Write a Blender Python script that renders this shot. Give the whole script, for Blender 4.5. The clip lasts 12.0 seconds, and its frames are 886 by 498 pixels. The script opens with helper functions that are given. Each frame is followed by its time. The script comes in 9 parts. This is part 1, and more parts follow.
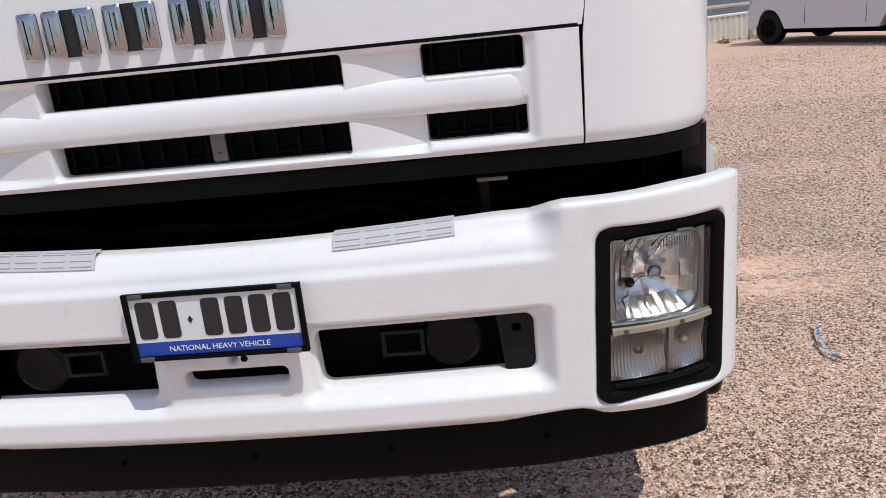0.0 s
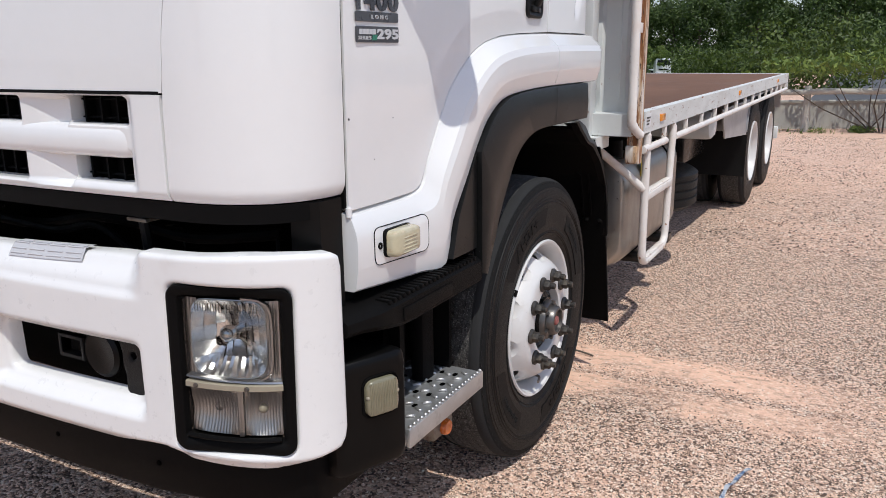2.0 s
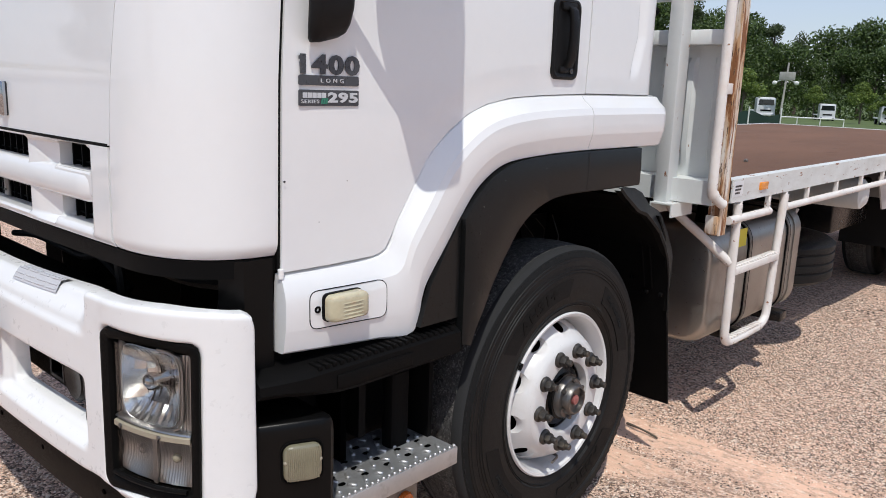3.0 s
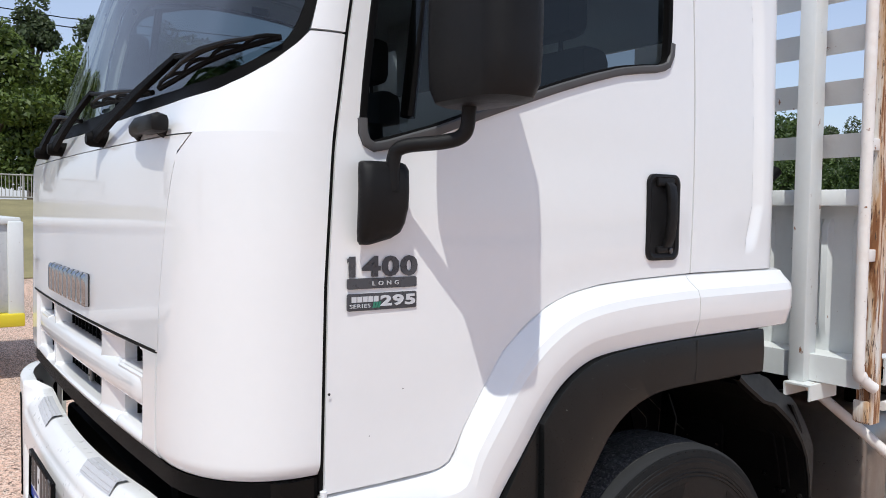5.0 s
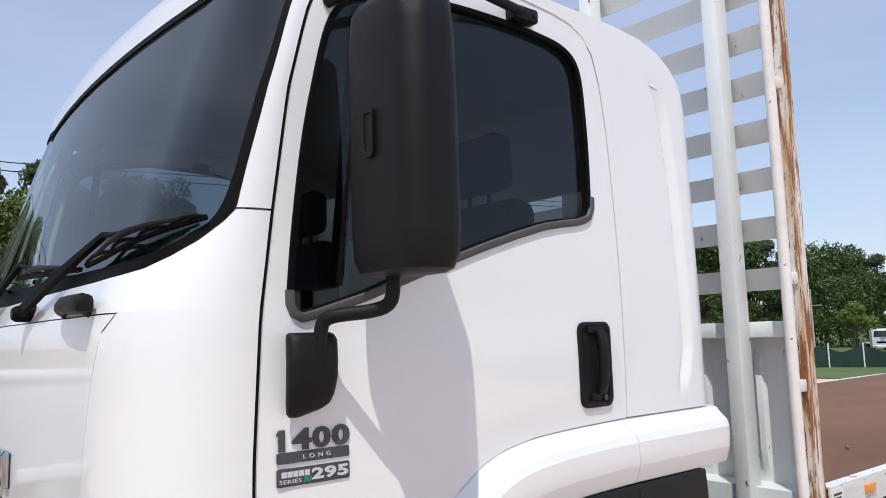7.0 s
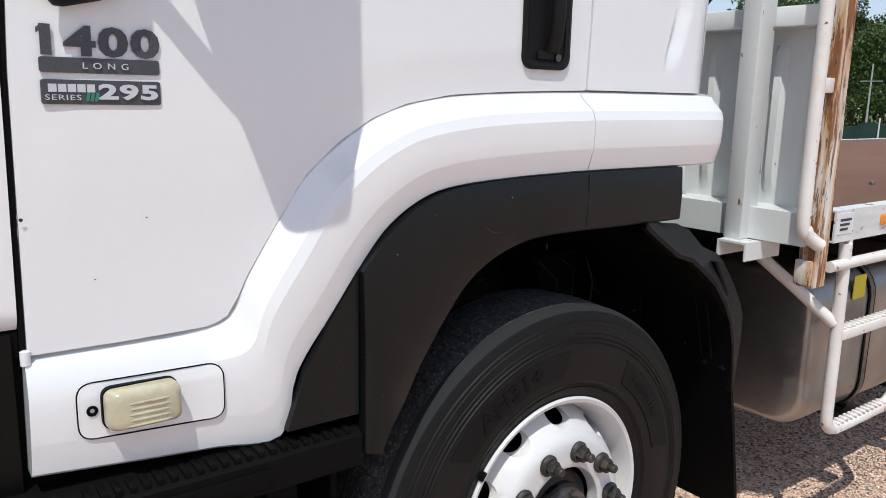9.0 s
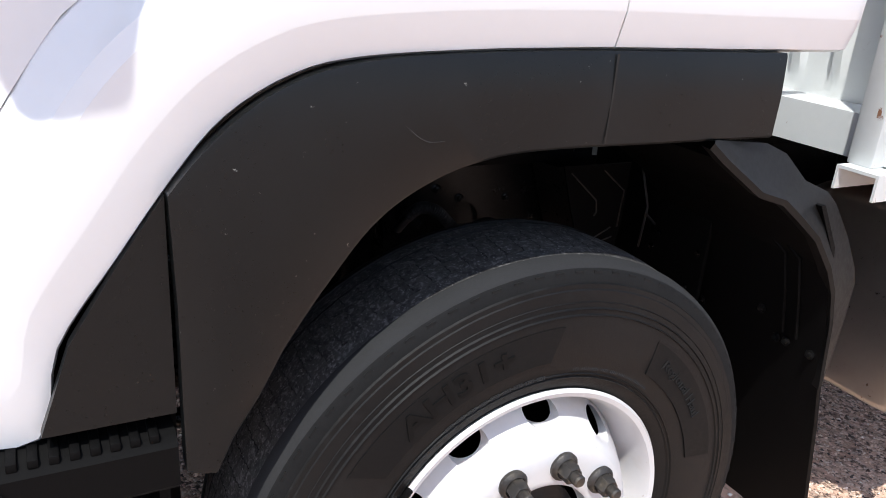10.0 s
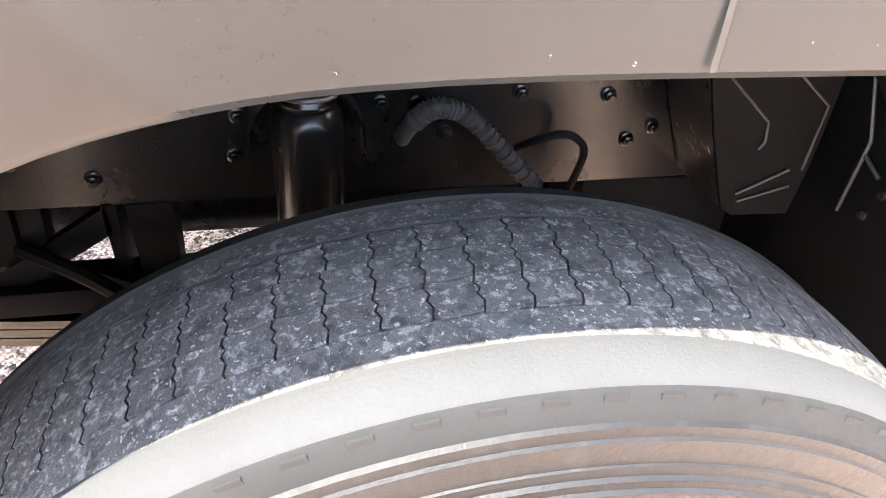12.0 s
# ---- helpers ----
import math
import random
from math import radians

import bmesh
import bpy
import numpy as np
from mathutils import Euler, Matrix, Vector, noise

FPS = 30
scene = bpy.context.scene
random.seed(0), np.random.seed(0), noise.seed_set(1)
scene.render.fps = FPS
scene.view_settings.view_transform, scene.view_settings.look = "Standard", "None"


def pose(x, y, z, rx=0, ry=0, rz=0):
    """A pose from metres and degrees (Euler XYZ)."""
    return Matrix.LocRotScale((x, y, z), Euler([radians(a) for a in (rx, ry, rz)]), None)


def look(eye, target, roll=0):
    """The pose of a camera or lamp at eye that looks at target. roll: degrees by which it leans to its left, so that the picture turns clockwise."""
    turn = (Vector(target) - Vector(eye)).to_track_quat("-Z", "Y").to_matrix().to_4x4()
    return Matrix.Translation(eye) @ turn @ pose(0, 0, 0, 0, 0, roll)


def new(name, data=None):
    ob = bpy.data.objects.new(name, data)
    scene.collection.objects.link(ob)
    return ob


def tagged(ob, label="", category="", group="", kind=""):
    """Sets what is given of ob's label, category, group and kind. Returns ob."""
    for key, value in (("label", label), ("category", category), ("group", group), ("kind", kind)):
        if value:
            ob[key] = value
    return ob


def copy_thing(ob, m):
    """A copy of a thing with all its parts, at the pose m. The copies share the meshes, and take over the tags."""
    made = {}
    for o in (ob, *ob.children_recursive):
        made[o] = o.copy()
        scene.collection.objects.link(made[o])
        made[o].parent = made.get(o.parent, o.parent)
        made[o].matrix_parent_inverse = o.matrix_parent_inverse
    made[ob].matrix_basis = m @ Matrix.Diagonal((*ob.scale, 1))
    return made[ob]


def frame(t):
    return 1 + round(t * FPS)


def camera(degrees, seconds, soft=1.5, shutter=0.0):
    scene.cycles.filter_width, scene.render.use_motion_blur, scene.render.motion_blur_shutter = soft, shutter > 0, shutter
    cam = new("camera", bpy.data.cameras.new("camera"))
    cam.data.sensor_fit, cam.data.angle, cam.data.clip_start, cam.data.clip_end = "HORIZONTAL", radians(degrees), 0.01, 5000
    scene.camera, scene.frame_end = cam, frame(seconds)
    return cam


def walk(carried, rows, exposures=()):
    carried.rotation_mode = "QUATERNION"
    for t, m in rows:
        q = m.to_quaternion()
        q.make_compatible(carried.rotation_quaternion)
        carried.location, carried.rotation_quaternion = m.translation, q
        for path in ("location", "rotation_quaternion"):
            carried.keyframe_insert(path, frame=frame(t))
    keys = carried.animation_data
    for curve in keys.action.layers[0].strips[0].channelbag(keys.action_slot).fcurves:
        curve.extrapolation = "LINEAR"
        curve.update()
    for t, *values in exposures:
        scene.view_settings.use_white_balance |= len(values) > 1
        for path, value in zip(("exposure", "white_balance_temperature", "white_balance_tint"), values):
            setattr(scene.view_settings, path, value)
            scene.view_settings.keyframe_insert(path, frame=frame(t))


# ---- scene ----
cam = camera(59.7, 12.0, soft=0.9)
PATH = [
    (0, (0.647, -1.524, 1.5), (0.475, 0.376, 0.901), -6.0),
    (0.5, (1.041, -1.421, 1.466), (0.783, 0.486, 0.92), -5.2),
    (1, (1.485, -1.341, 1.471), (1.025, 0.535, 0.953), -3.8),
    (1.5, (1.887, -1.288, 1.536), (1.201, 0.521, 1.031), -2.2),
    (2, (2.188, -1.117, 1.514), (1.255, 0.583, 1.024), -0.6),
    (2.5, (2.4, -0.865, 1.569), (1.245, 0.701, 1.108), 0.9),
    (3, (2.606, -0.683, 1.606), (1.276, 0.751, 1.184), 2.0),
    (3.2, (2.623, -0.627, 1.634), (1.228, 0.75, 1.237), 2.3),
    (4.8, (2.551, -0.405, 1.738), (0.941, 0.773, 1.595), 1.2),
    (5, (2.57, -0.4, 1.758), (0.959, 0.781, 1.661), 0.8),
    (5.5, (2.607, -0.378, 1.808), (1.004, 0.819, 1.833), -0.1),
    (6, (2.629, -0.374, 1.842), (1.056, 0.853, 1.988), -0.9),
    (6.5, (2.641, -0.376, 1.86), (1.109, 0.884, 2.117), -1.8),
    (8.3, (2.513, -0.24, 1.677), (0.986, 1.047, 1.57), -0.9),
    (8.5, (2.494, -0.162, 1.639), (0.953, 1.099, 1.452), -0.2),
    (9, (2.434, 0.184, 1.567), (0.864, 1.36, 1.177), 1.2),
    (9.5, (2.278, 0.519, 1.515), (0.674, 1.569, 0.945), 2.9),
    (10, (2.065, 0.798, 1.511), (0.431, 1.7, 0.793), 4.4),
    (10.5, (1.931, 1.053, 1.48), (0.269, 1.795, 0.65), 5.9),
    (11, (1.81, 1.233, 1.456), (0.143, 1.823, 0.521), 6.7),
    (11.5, (1.623, 1.315, 1.412), (-0.021, 1.807, 0.384), 6.6),
    (12, (1.464, 1.354, 1.373), (-0.136, 1.777, 0.25), 4.5),
]
EXPO = [(0, -0.22, 6450, 8), (1.5, -0.17, 6450, 8), (3.0, -0.09, 6450, 7), (5.0, 0.05, 6350, 6), (6.5, 0.11, 6400, 6), (8.5, 0.0, 6400, 5), (9.0, 0.01, 6400, 5), (9.5, 0.15, 6450, 6), (10, 0.64, 6350, 8),
        (10.5, 2.48, 6350, 12), (11, 3.85, 6150, 9), (11.5, 4.3, 6550, 7), (12, 4.38, 6950, 7)]
walk(cam, [(t, look(eye, target, roll)) for t, eye, target, roll in PATH], EXPO)

# ---- light ----
SUN_DIR = Vector((0.187, -0.182, 0.47)).normalized()
world = bpy.data.worlds.new("sky")
scene.world = world
world.use_nodes = True
wn, wl = world.node_tree.nodes, world.node_tree.links
sky = wn.new("ShaderNodeTexSky")
sky.sky_type, sky.sun_disc = "NISHITA", False
sky.sun_elevation = math.asin(SUN_DIR.z)
sky.sun_rotation = math.atan2(SUN_DIR.x, SUN_DIR.y)
sky.altitude, sky.air_density, sky.dust_density, sky.ozone_density = 20, 1.1, 0.8, 2.4
wn["Background"].inputs["Strength"].default_value = 0.136
# thin bright haze and high cloud over the blue
w_tc, w_map, w_noise, w_ramp, w_mix = wn.new("ShaderNodeTexCoord"), wn.new("ShaderNodeMapping"), wn.new("ShaderNodeTexNoise"), wn.new("ShaderNodeValToRGB"), wn.new("ShaderNodeMix")
w_map.inputs["Scale"].default_value = (1.0, 1.0, 3.0)
w_noise.inputs["Scale"].default_value, w_noise.inputs["Detail"].default_value = 2.2, 5.0
w_ramp.color_ramp.elements[0].position, w_ramp.color_ramp.elements[0].color = 0.35, (0.38, 0.38, 0.38, 1)
w_ramp.color_ramp.elements[1].position, w_ramp.color_ramp.elements[1].color = 0.72, (0.60, 0.60, 0.60, 1)
w_mix.data_type = "RGBA"
w_mix.inputs[7].default_value = (4.75, 5.0, 6.75, 1)
wl.new(w_tc.outputs["Generated"], w_map.inputs["Vector"])
wl.new(w_map.outputs["Vector"], w_noise.inputs["Vector"])
wl.new(w_noise.outputs["Fac"], w_ramp.inputs["Fac"])
wl.new(w_ramp.outputs["Color"], w_mix.inputs[0])
wl.new(sky.outputs["Color"], w_mix.inputs[6])
wl.new(w_mix.outputs[2], wn["Background"].inputs["Color"])
sun_data = bpy.data.lights.new("sun", "SUN")
sun_data.energy, sun_data.angle, sun_data.color = 3.25, radians(0.53), (1.0, 0.965, 0.915)
sun = new("sun", sun_data)
sun.matrix_world = look(SUN_DIR * 40, (0, 0, 0))

# ---- materials ----


def nodes_of(name):
    m = bpy.data.materials.new(name)
    m.use_nodes = True
    return m, m.node_tree.nodes, m.node_tree.links


def rgb(c):
    return (c[0], c[1], c[2], 1.0)


def noise_node(n, l, scale, detail=4.0, rough=0.6, stretch=(1, 1, 1), coord="Object", jit=False):
    tc, mp, nz = n.new("ShaderNodeTexCoord"), n.new("ShaderNodeMapping"), n.new("ShaderNodeTexNoise")
    mp.inputs["Scale"].default_value = stretch
    nz.inputs["Scale"].default_value, nz.inputs["Detail"].default_value, nz.inputs["Roughness"].default_value = scale, detail, rough
    l.new(tc.outputs[coord], mp.inputs["Vector"])
    if jit:
        oi, mu = n.new("ShaderNodeObjectInfo"), n.new("ShaderNodeMath")
        mu.operation = "MULTIPLY"
        mu.inputs[1].default_value = 31.0
        l.new(oi.outputs["Random"], mu.inputs[0])
        l.new(mu.outputs[0], mp.inputs["Location"])
    l.new(mp.outputs["Vector"], nz.inputs["Vector"])
    return nz.outputs["Fac"]


def ramp(n, l, fac, lo, hi, a=(0, 0, 0), b=(1, 1, 1)):
    r = n.new("ShaderNodeValToRGB")
    r.color_ramp.elements[0].position, r.color_ramp.elements[1].position = lo, hi
    r.color_ramp.elements[0].color, r.color_ramp.elements[1].color = rgb(a), rgb(b)
    l.new(fac, r.inputs["Fac"])
    return r.outputs["Color"]


def mixc(n, l, fac, a, b):
    x = n.new("ShaderNodeMix")
    x.data_type = "RGBA"
    for sock, v in ((x.inputs[0], fac), (x.inputs[6], a), (x.inputs[7], b)):
        if isinstance(v, bpy.types.NodeSocket):
            l.new(v, sock)
        elif isinstance(v, (int, float)):
            sock.default_value = v
        else:
            sock.default_value = rgb(v)
    return x.outputs[2]


def mat(name, c, rough=0.5, metal=0.0, vary=0.12, s1=1.5, s2=40.0, bump=0.0, bscale=80.0, coat=0.0, stains=(), spec=0.5, rvary=0.1, stretch=(1, 1, 1), jit=False):
    """A surface of colour c with broad and fine variation; stains: (colour, scale, lo, hi, stretch, strength)."""
    m, n, l = nodes_of(name)
    p = n["Principled BSDF"]
    lo, hi = [v * (1 - vary) for v in c], [min(1, v * (1 + vary)) for v in c]
    broad = noise_node(n, l, s1, 3, 0.6, stretch, jit=jit)
    fine = noise_node(n, l, s2, 5, 0.7, stretch, jit=jit)
    col = mixc(n, l, ramp(n, l, broad, 0.3, 0.7), lo, hi)
    col = mixc(n, l, 0.35, col, mixc(n, l, ramp(n, l, fine, 0.3, 0.7), lo, hi))
    rsock = ramp(n, l, fine, 0.25, 0.75, [max(0.02, rough - rvary)] * 3, [min(1, rough + rvary)] * 3)
    for sc, scale, a, b, st, amount in stains:
        f = ramp(n, l, noise_node(n, l, scale, 6, 0.65, st, jit=jit), a, b, (0, 0, 0), [amount] * 3)
        col = mixc(n, l, f, col, sc)
        rsock = mixc(n, l, f, rsock, (0.8, 0.8, 0.8))
    l.new(col, p.inputs["Base Color"])
    l.new(rsock, p.inputs["Roughness"])
    p.inputs["Metallic"].default_value = metal
    p.inputs["Coat Weight"].default_value = coat
    p.inputs["Coat Roughness"].default_value = 0.04
    p.inputs["Specular IOR Level"].default_value = spec
    if bump:
        b = n.new("ShaderNodeBump")
        b.inputs["Strength"].default_value, b.inputs["Distance"].default_value = min(1, bump), 0.004
        l.new(noise_node(n, l, bscale, 5, 0.7, stretch, jit=jit), b.inputs["Height"])
        l.new(b.outputs["Normal"], p.inputs["Normal"])
    return m


def glass_mat(name, tint, rough=0.0, ior=1.5):
    m, n, l = nodes_of(name)
    n.remove(n["Principled BSDF"])
    tr, gl, fr, mx = n.new("ShaderNodeBsdfTransparent"), n.new("ShaderNodeBsdfGlossy"), n.new("ShaderNodeFresnel"), n.new("ShaderNodeMixShader")
    tr.inputs["Color"].default_value = rgb(tint)
    gl.inputs["Roughness"].default_value = rough
    fr.inputs["IOR"].default_value = ior
    l.new(fr.outputs[0], mx.inputs[0])
    l.new(tr.outputs[0], mx.inputs[1])
    l.new(gl.outputs[0], mx.inputs[2])
    l.new(mx.outputs[0], n["Material Output"].inputs["Surface"])
    return m


RUST = (0.23, 0.09, 0.032)
M = {}
M["white"] = mat("white_cab_paint", (0.80, 0.80, 0.795), 0.35, vary=0.02, s1=1.2, s2=25, coat=0.9, rvary=0.04,
                 stains=(((0.62, 0.60, 0.56), 2.2, 0.56, 0.8, (1, 1, 0.5), 0.25),))
M["white_lower"] = mat("white_bumper_paint", (0.80, 0.795, 0.785), 0.3, vary=0.03, s1=2.0, s2=30, coat=0.3, rvary=0.05,
                       stains=(((0.60, 0.55, 0.5), 5.0, 0.6, 0.8, (1, 1, 1), 0.3), ((0.1, 0.09, 0.08), 60.0, 0.74, 0.78, (1, 1, 1), 0.7)))
M["tray"] = mat("white_tray_paint", (0.69, 0.71, 0.70), 0.45, vary=0.05, s1=2.5, s2=40, rvary=0.1,
                stains=(((0.5, 0.46, 0.4), 3.5, 0.55, 0.8, (1, 1, 0.4), 0.35), (RUST, 26.0, 0.665, 0.7, (1, 1, 0.5), 0.95)))
M["rail"] = mat("worn_white_rail_paint", (0.68, 0.69, 0.67), 0.5, vary=0.08, s1=3, s2=40, rvary=0.1,
                stains=(((0.42, 0.38, 0.33), 4.0, 0.48, 0.75, (3, 0.6, 2), 0.5), (RUST, 20.0, 0.61, 0.66, (2, 0.6, 2), 0.95), ((0.05, 0.04, 0.035), 40.0, 0.66, 0.7, (1, 1, 1), 0.8)))
M["grey_trim"] = mat("grey_rubber_trim", (0.085, 0.084, 0.086), 0.5, vary=0.15, spec=0.3)
M["rusty"] = mat("rust_streaked_white_paint", (0.74, 0.71, 0.66), 0.55, vary=0.08, s1=4, s2=40, bump=0.4, bscale=60,
                 stains=(((0.50, 0.27, 0.10), 6.0, 0.40, 0.55, (3, 3, 0.30), 0.85), (RUST, 9.0, 0.50, 0.57, (4, 4, 0.40), 0.97), ((0.06, 0.03, 0.02), 30.0, 0.58, 0.63, (3, 3, 0.5), 0.9)))
M["pipe"] = mat("chipped_white_pipe_paint", (0.76, 0.72, 0.68), 0.5, vary=0.07, s1=5, s2=40, bump=0.2,
                stains=(((0.62, 0.5, 0.42), 6.0, 0.5, 0.75, (1, 1, 1), 0.6), (RUST, 32.0, 0.64, 0.68, (1, 1, 1), 0.95)))
M["black"] = mat("weathered_black_plastic", (0.007, 0.0068, 0.007), 0.45, vary=0.2, s1=3, s2=120, bump=0.25, bscale=900, rvary=0.08, spec=0.2,
                 stains=(((0.03, 0.028, 0.027), 4.0, 0.5, 0.8, (1, 1, 1), 0.3),))
M["satin"] = mat("satin_black_plastic", (0.0035, 0.0034, 0.0034), 0.32, vary=0.2, s1=3, s2=160, bump=0.08, bscale=600, rvary=0.06, spec=0.16)
M["mattblack"] = mat("matt_black_plastic", (0.0045, 0.0043, 0.0043), 0.5, vary=0.2, s1=3, s2=200, bump=0.3, bscale=700, rvary=0.08, spec=0.06)
M["arch"] = mat("satin_black_arch_plastic", (0.0066, 0.0072, 0.0075), 0.30, vary=0.15, s1=2, s2=150, bump=0.04, bscale=1200, rvary=0.05, spec=0.27,
                stains=(((0.022, 0.0235, 0.024), 2.0, 0.5, 0.9, (1, 1, 0.5), 0.35), ((0.30, 0.30, 0.28), 85.0, 0.700, 0.72, (1, 1, 1), 0.7)))
M["seam"] = mat("pale_scuffed_plastic", (0.0145, 0.0145, 0.014), 0.36, vary=0.5, s1=30, s2=120, spec=0.3)
M["scratch"] = mat("scratched_plastic", (0.021, 0.021, 0.02), 0.6, vary=0.4, s1=60, s2=200)
# black bracket paint with brown light from the ground put into its colour
M["bracket"] = mat("lit_brown_bracket_paint", (0.016, 0.0135, 0.012), 0.3, vary=0.25, s1=6, s2=60, rvary=0.06, spec=0.5)
M["guard"] = mat("glossy_black_mudguard_plastic", (0.0085, 0.0082, 0.0080), 0.42, vary=0.2, s1=4, s2=80, rvary=0.06, spec=0.17,
                 stains=(((0.03, 0.026, 0.022), 5.0, 0.5, 0.8, (1, 1, 1), 0.4),))
M["chassis"] = mat("glossy_black_chassis_paint", (0.0070, 0.0066, 0.0066), 0.25, vary=0.12, s1=4, s2=60, bump=0.01, bscale=60, rvary=0.03, spec=0.31,
                   stains=(((0.026, 0.022, 0.019), 6.0, 0.55, 0.85, (1, 1, 1), 0.2),))
# near black puts the shade of gaps, holes and undersides into the colour
M["void"] = mat("near_black_shade", (0.0012, 0.0012, 0.0012), 0.9, vary=0.3, spec=0.02)
M["rubber"] = mat("dusty_tyre_sidewall", (0.0058, 0.0058, 0.0059), 0.5, vary=0.25, s1=5, s2=120, bump=0.25, bscale=300, spec=0.22,
                  stains=(((0.017, 0.0145, 0.0125), 5.0, 0.45, 0.8, (1, 1, 1), 0.4), ((0.019, 0.0185, 0.018), 45.0, 0.56, 0.66, (1, 1, 1), 0.4)))
M["tread"] = mat("worn_tyre_tread", (0.040, 0.0375, 0.0355), 0.85, vary=0.45, s1=14, s2=200, bump=1.0, bscale=100, jit=True,
                 stains=(((0.17, 0.163, 0.156), 110.0, 0.53, 0.62, (1, 1, 1), 0.65), ((0.006, 0.006, 0.0065), 70.0, 0.52, 0.61, (1, 1, 1), 0.85), ((0.25, 0.242, 0.235), 230.0, 0.59, 0.65, (1, 1, 1), 0.8), ((0.03, 0.040, 0.038), 9.0, 0.55, 0.75, (1, 1, 1), 0.6)))
M["shoulder"] = mat("scuffed_tyre_shoulder", (0.0255, 0.0259, 0.0268), 0.9, vary=0.12, s1=7, s2=200, bump=0.3, bscale=300, spec=0.25,
                    stains=(((0.020, 0.0203, 0.0208), 18.0, 0.5, 0.75, (1, 1, 1), 0.5),))
M["lug_rubber"] = mat("lightly_scuffed_rubber", (0.0085, 0.0086, 0.0087), 0.8, spec=0.2, vary=0.2, s1=12, s2=160, bump=0.2, bscale=300)
M["hose"] = mat("grey_rubber_hose", (0.03, 0.03, 0.03), 0.6, vary=0.2)
M["groove"] = mat("tyre_groove_rubber", (0.014, 0.014, 0.014), 0.9, vary=0.2)
M["groove_floor"] = mat("dusty_groove_floor", (0.045, 0.044, 0.044), 0.9, vary=0.25, s1=20, s2=150)
M["panel_rubber"] = mat("fine_ribbed_tyre_panel", (0.0047, 0.0047, 0.0047), 0.62, spec=0.19, vary=0.2, s1=12, s2=150, bump=0.15, bscale=300)
M["mark"] = mat("raised_tyre_lettering", (0.0043, 0.0042, 0.0041), 0.6, spec=0.14, vary=0.15, s1=20, s2=100)
M["scuff_mark"] = mat("scuffed_tyre_lug", (0.0115, 0.0115, 0.0116), 0.8, spec=0.2, vary=0.15, s1=20, s2=100)
M["wheel"] = mat("white_wheel_paint", (0.66, 0.65, 0.64), 0.35, vary=0.04, s1=6, s2=60, coat=0.2,
                 stains=(((0.45, 0.38, 0.3), 9.0, 0.55, 0.8, (1, 1, 1), 0.35), (RUST, 45.0, 0.7, 0.73, (1, 1, 1), 0.8)))
M["rim"] = mat("grey_rim_barrel", (0.55, 0.54, 0.53), 0.45, vary=0.1, s1=6, s2=60)
M["steel"] = mat("dirty_steel", (0.24, 0.22, 0.195), 0.5, 0.8, vary=0.25, s1=20, s2=120, bump=0.3, bscale=200,
                 stains=(((0.13, 0.07, 0.035), 40.0, 0.5, 0.7, (1, 1, 1), 0.7),))
M["nut"] = mat("greasy_dark_nut", (0.06, 0.055, 0.05), 0.45, 0.6, vary=0.3, s1=25, s2=120, bump=0.3, bscale=200,
               stains=(((0.16, 0.13, 0.09), 30.0, 0.52, 0.7, (1, 1, 1), 0.6),))
M["hub"] = mat("oily_hub_metal", (0.15, 0.142, 0.135), 0.38, 0.85, vary=0.2, s1=20, s2=90, bump=0.15)
M["chrome"] = mat("chrome", (0.43, 0.445, 0.465), 0.06, 1.0, vary=0.02, rvary=0.02)
M["mirror_metal"] = mat("lamp_reflector", (0.88, 0.88, 0.885), 0.22, 1.0, vary=0.05, rvary=0.05)
M["dark_reflector"] = mat("dull_lamp_reflector", (0.44, 0.435, 0.435), 0.34, 1.0, vary=0.08, rvary=0.05)
M["badge"] = mat("dark_chrome_badge", (0.03, 0.03, 0.032), 0.25, 0.5, vary=0.05, rvary=0.03)
M["zinc"] = mat("galvanised_tread_steel", (0.5, 0.5, 0.5), 0.42, 0.75, vary=0.15, s1=8, s2=70, bump=0.15,
                stains=(((0.2, 0.18, 0.16), 12.0, 0.52, 0.75, (1, 1, 1), 0.6),))
M["alu"] = mat("checker_plate", (0.45, 0.45, 0.46), 0.45, 0.6, vary=0.15, s1=8, s2=90, bump=0.3, bscale=45)
M["pad"] = mat("grey_step_pad", (0.52, 0.52, 0.54), 0.6, vary=0.06, s1=6, s2=90, bump=0.15)
M["plate"] = mat("number_plate_white", (0.72, 0.73, 0.74), 0.35, vary=0.03)
M["plate_blue"] = mat("number_plate_blue", (0.012, 0.055, 0.36), 0.35, vary=0.05)
M["ink"] = mat("black_ink", (0.02, 0.02, 0.022), 0.4, vary=0.05)
M["white_ink"] = mat("white_ink", (0.75, 0.75, 0.75), 0.4, vary=0.03)
M["decal"] = mat("charcoal_decal", (0.055, 0.058, 0.066), 0.3, vary=0.06)
M["silver_ink"] = mat("silver_decal", (0.55, 0.56, 0.58), 0.35, vary=0.04)
M["green_ink"] = mat("green_decal", (0.03, 0.2, 0.13), 0.35, vary=0.05)
M["amber"] = mat("amber_plastic", (0.75, 0.26, 0.02), 0.25, vary=0.08, coat=0.4)
M["orange"] = mat("orange_reflector", (0.55, 0.12, 0.015), 0.25, vary=0.08, coat=0.5)
M["red"] = mat("faded_red_plastic", (0.30, 0.10, 0.09), 0.4, vary=0.1)
M["yellow"] = mat("yellow_sticker", (0.72, 0.58, 0.03), 0.45, vary=0.06)
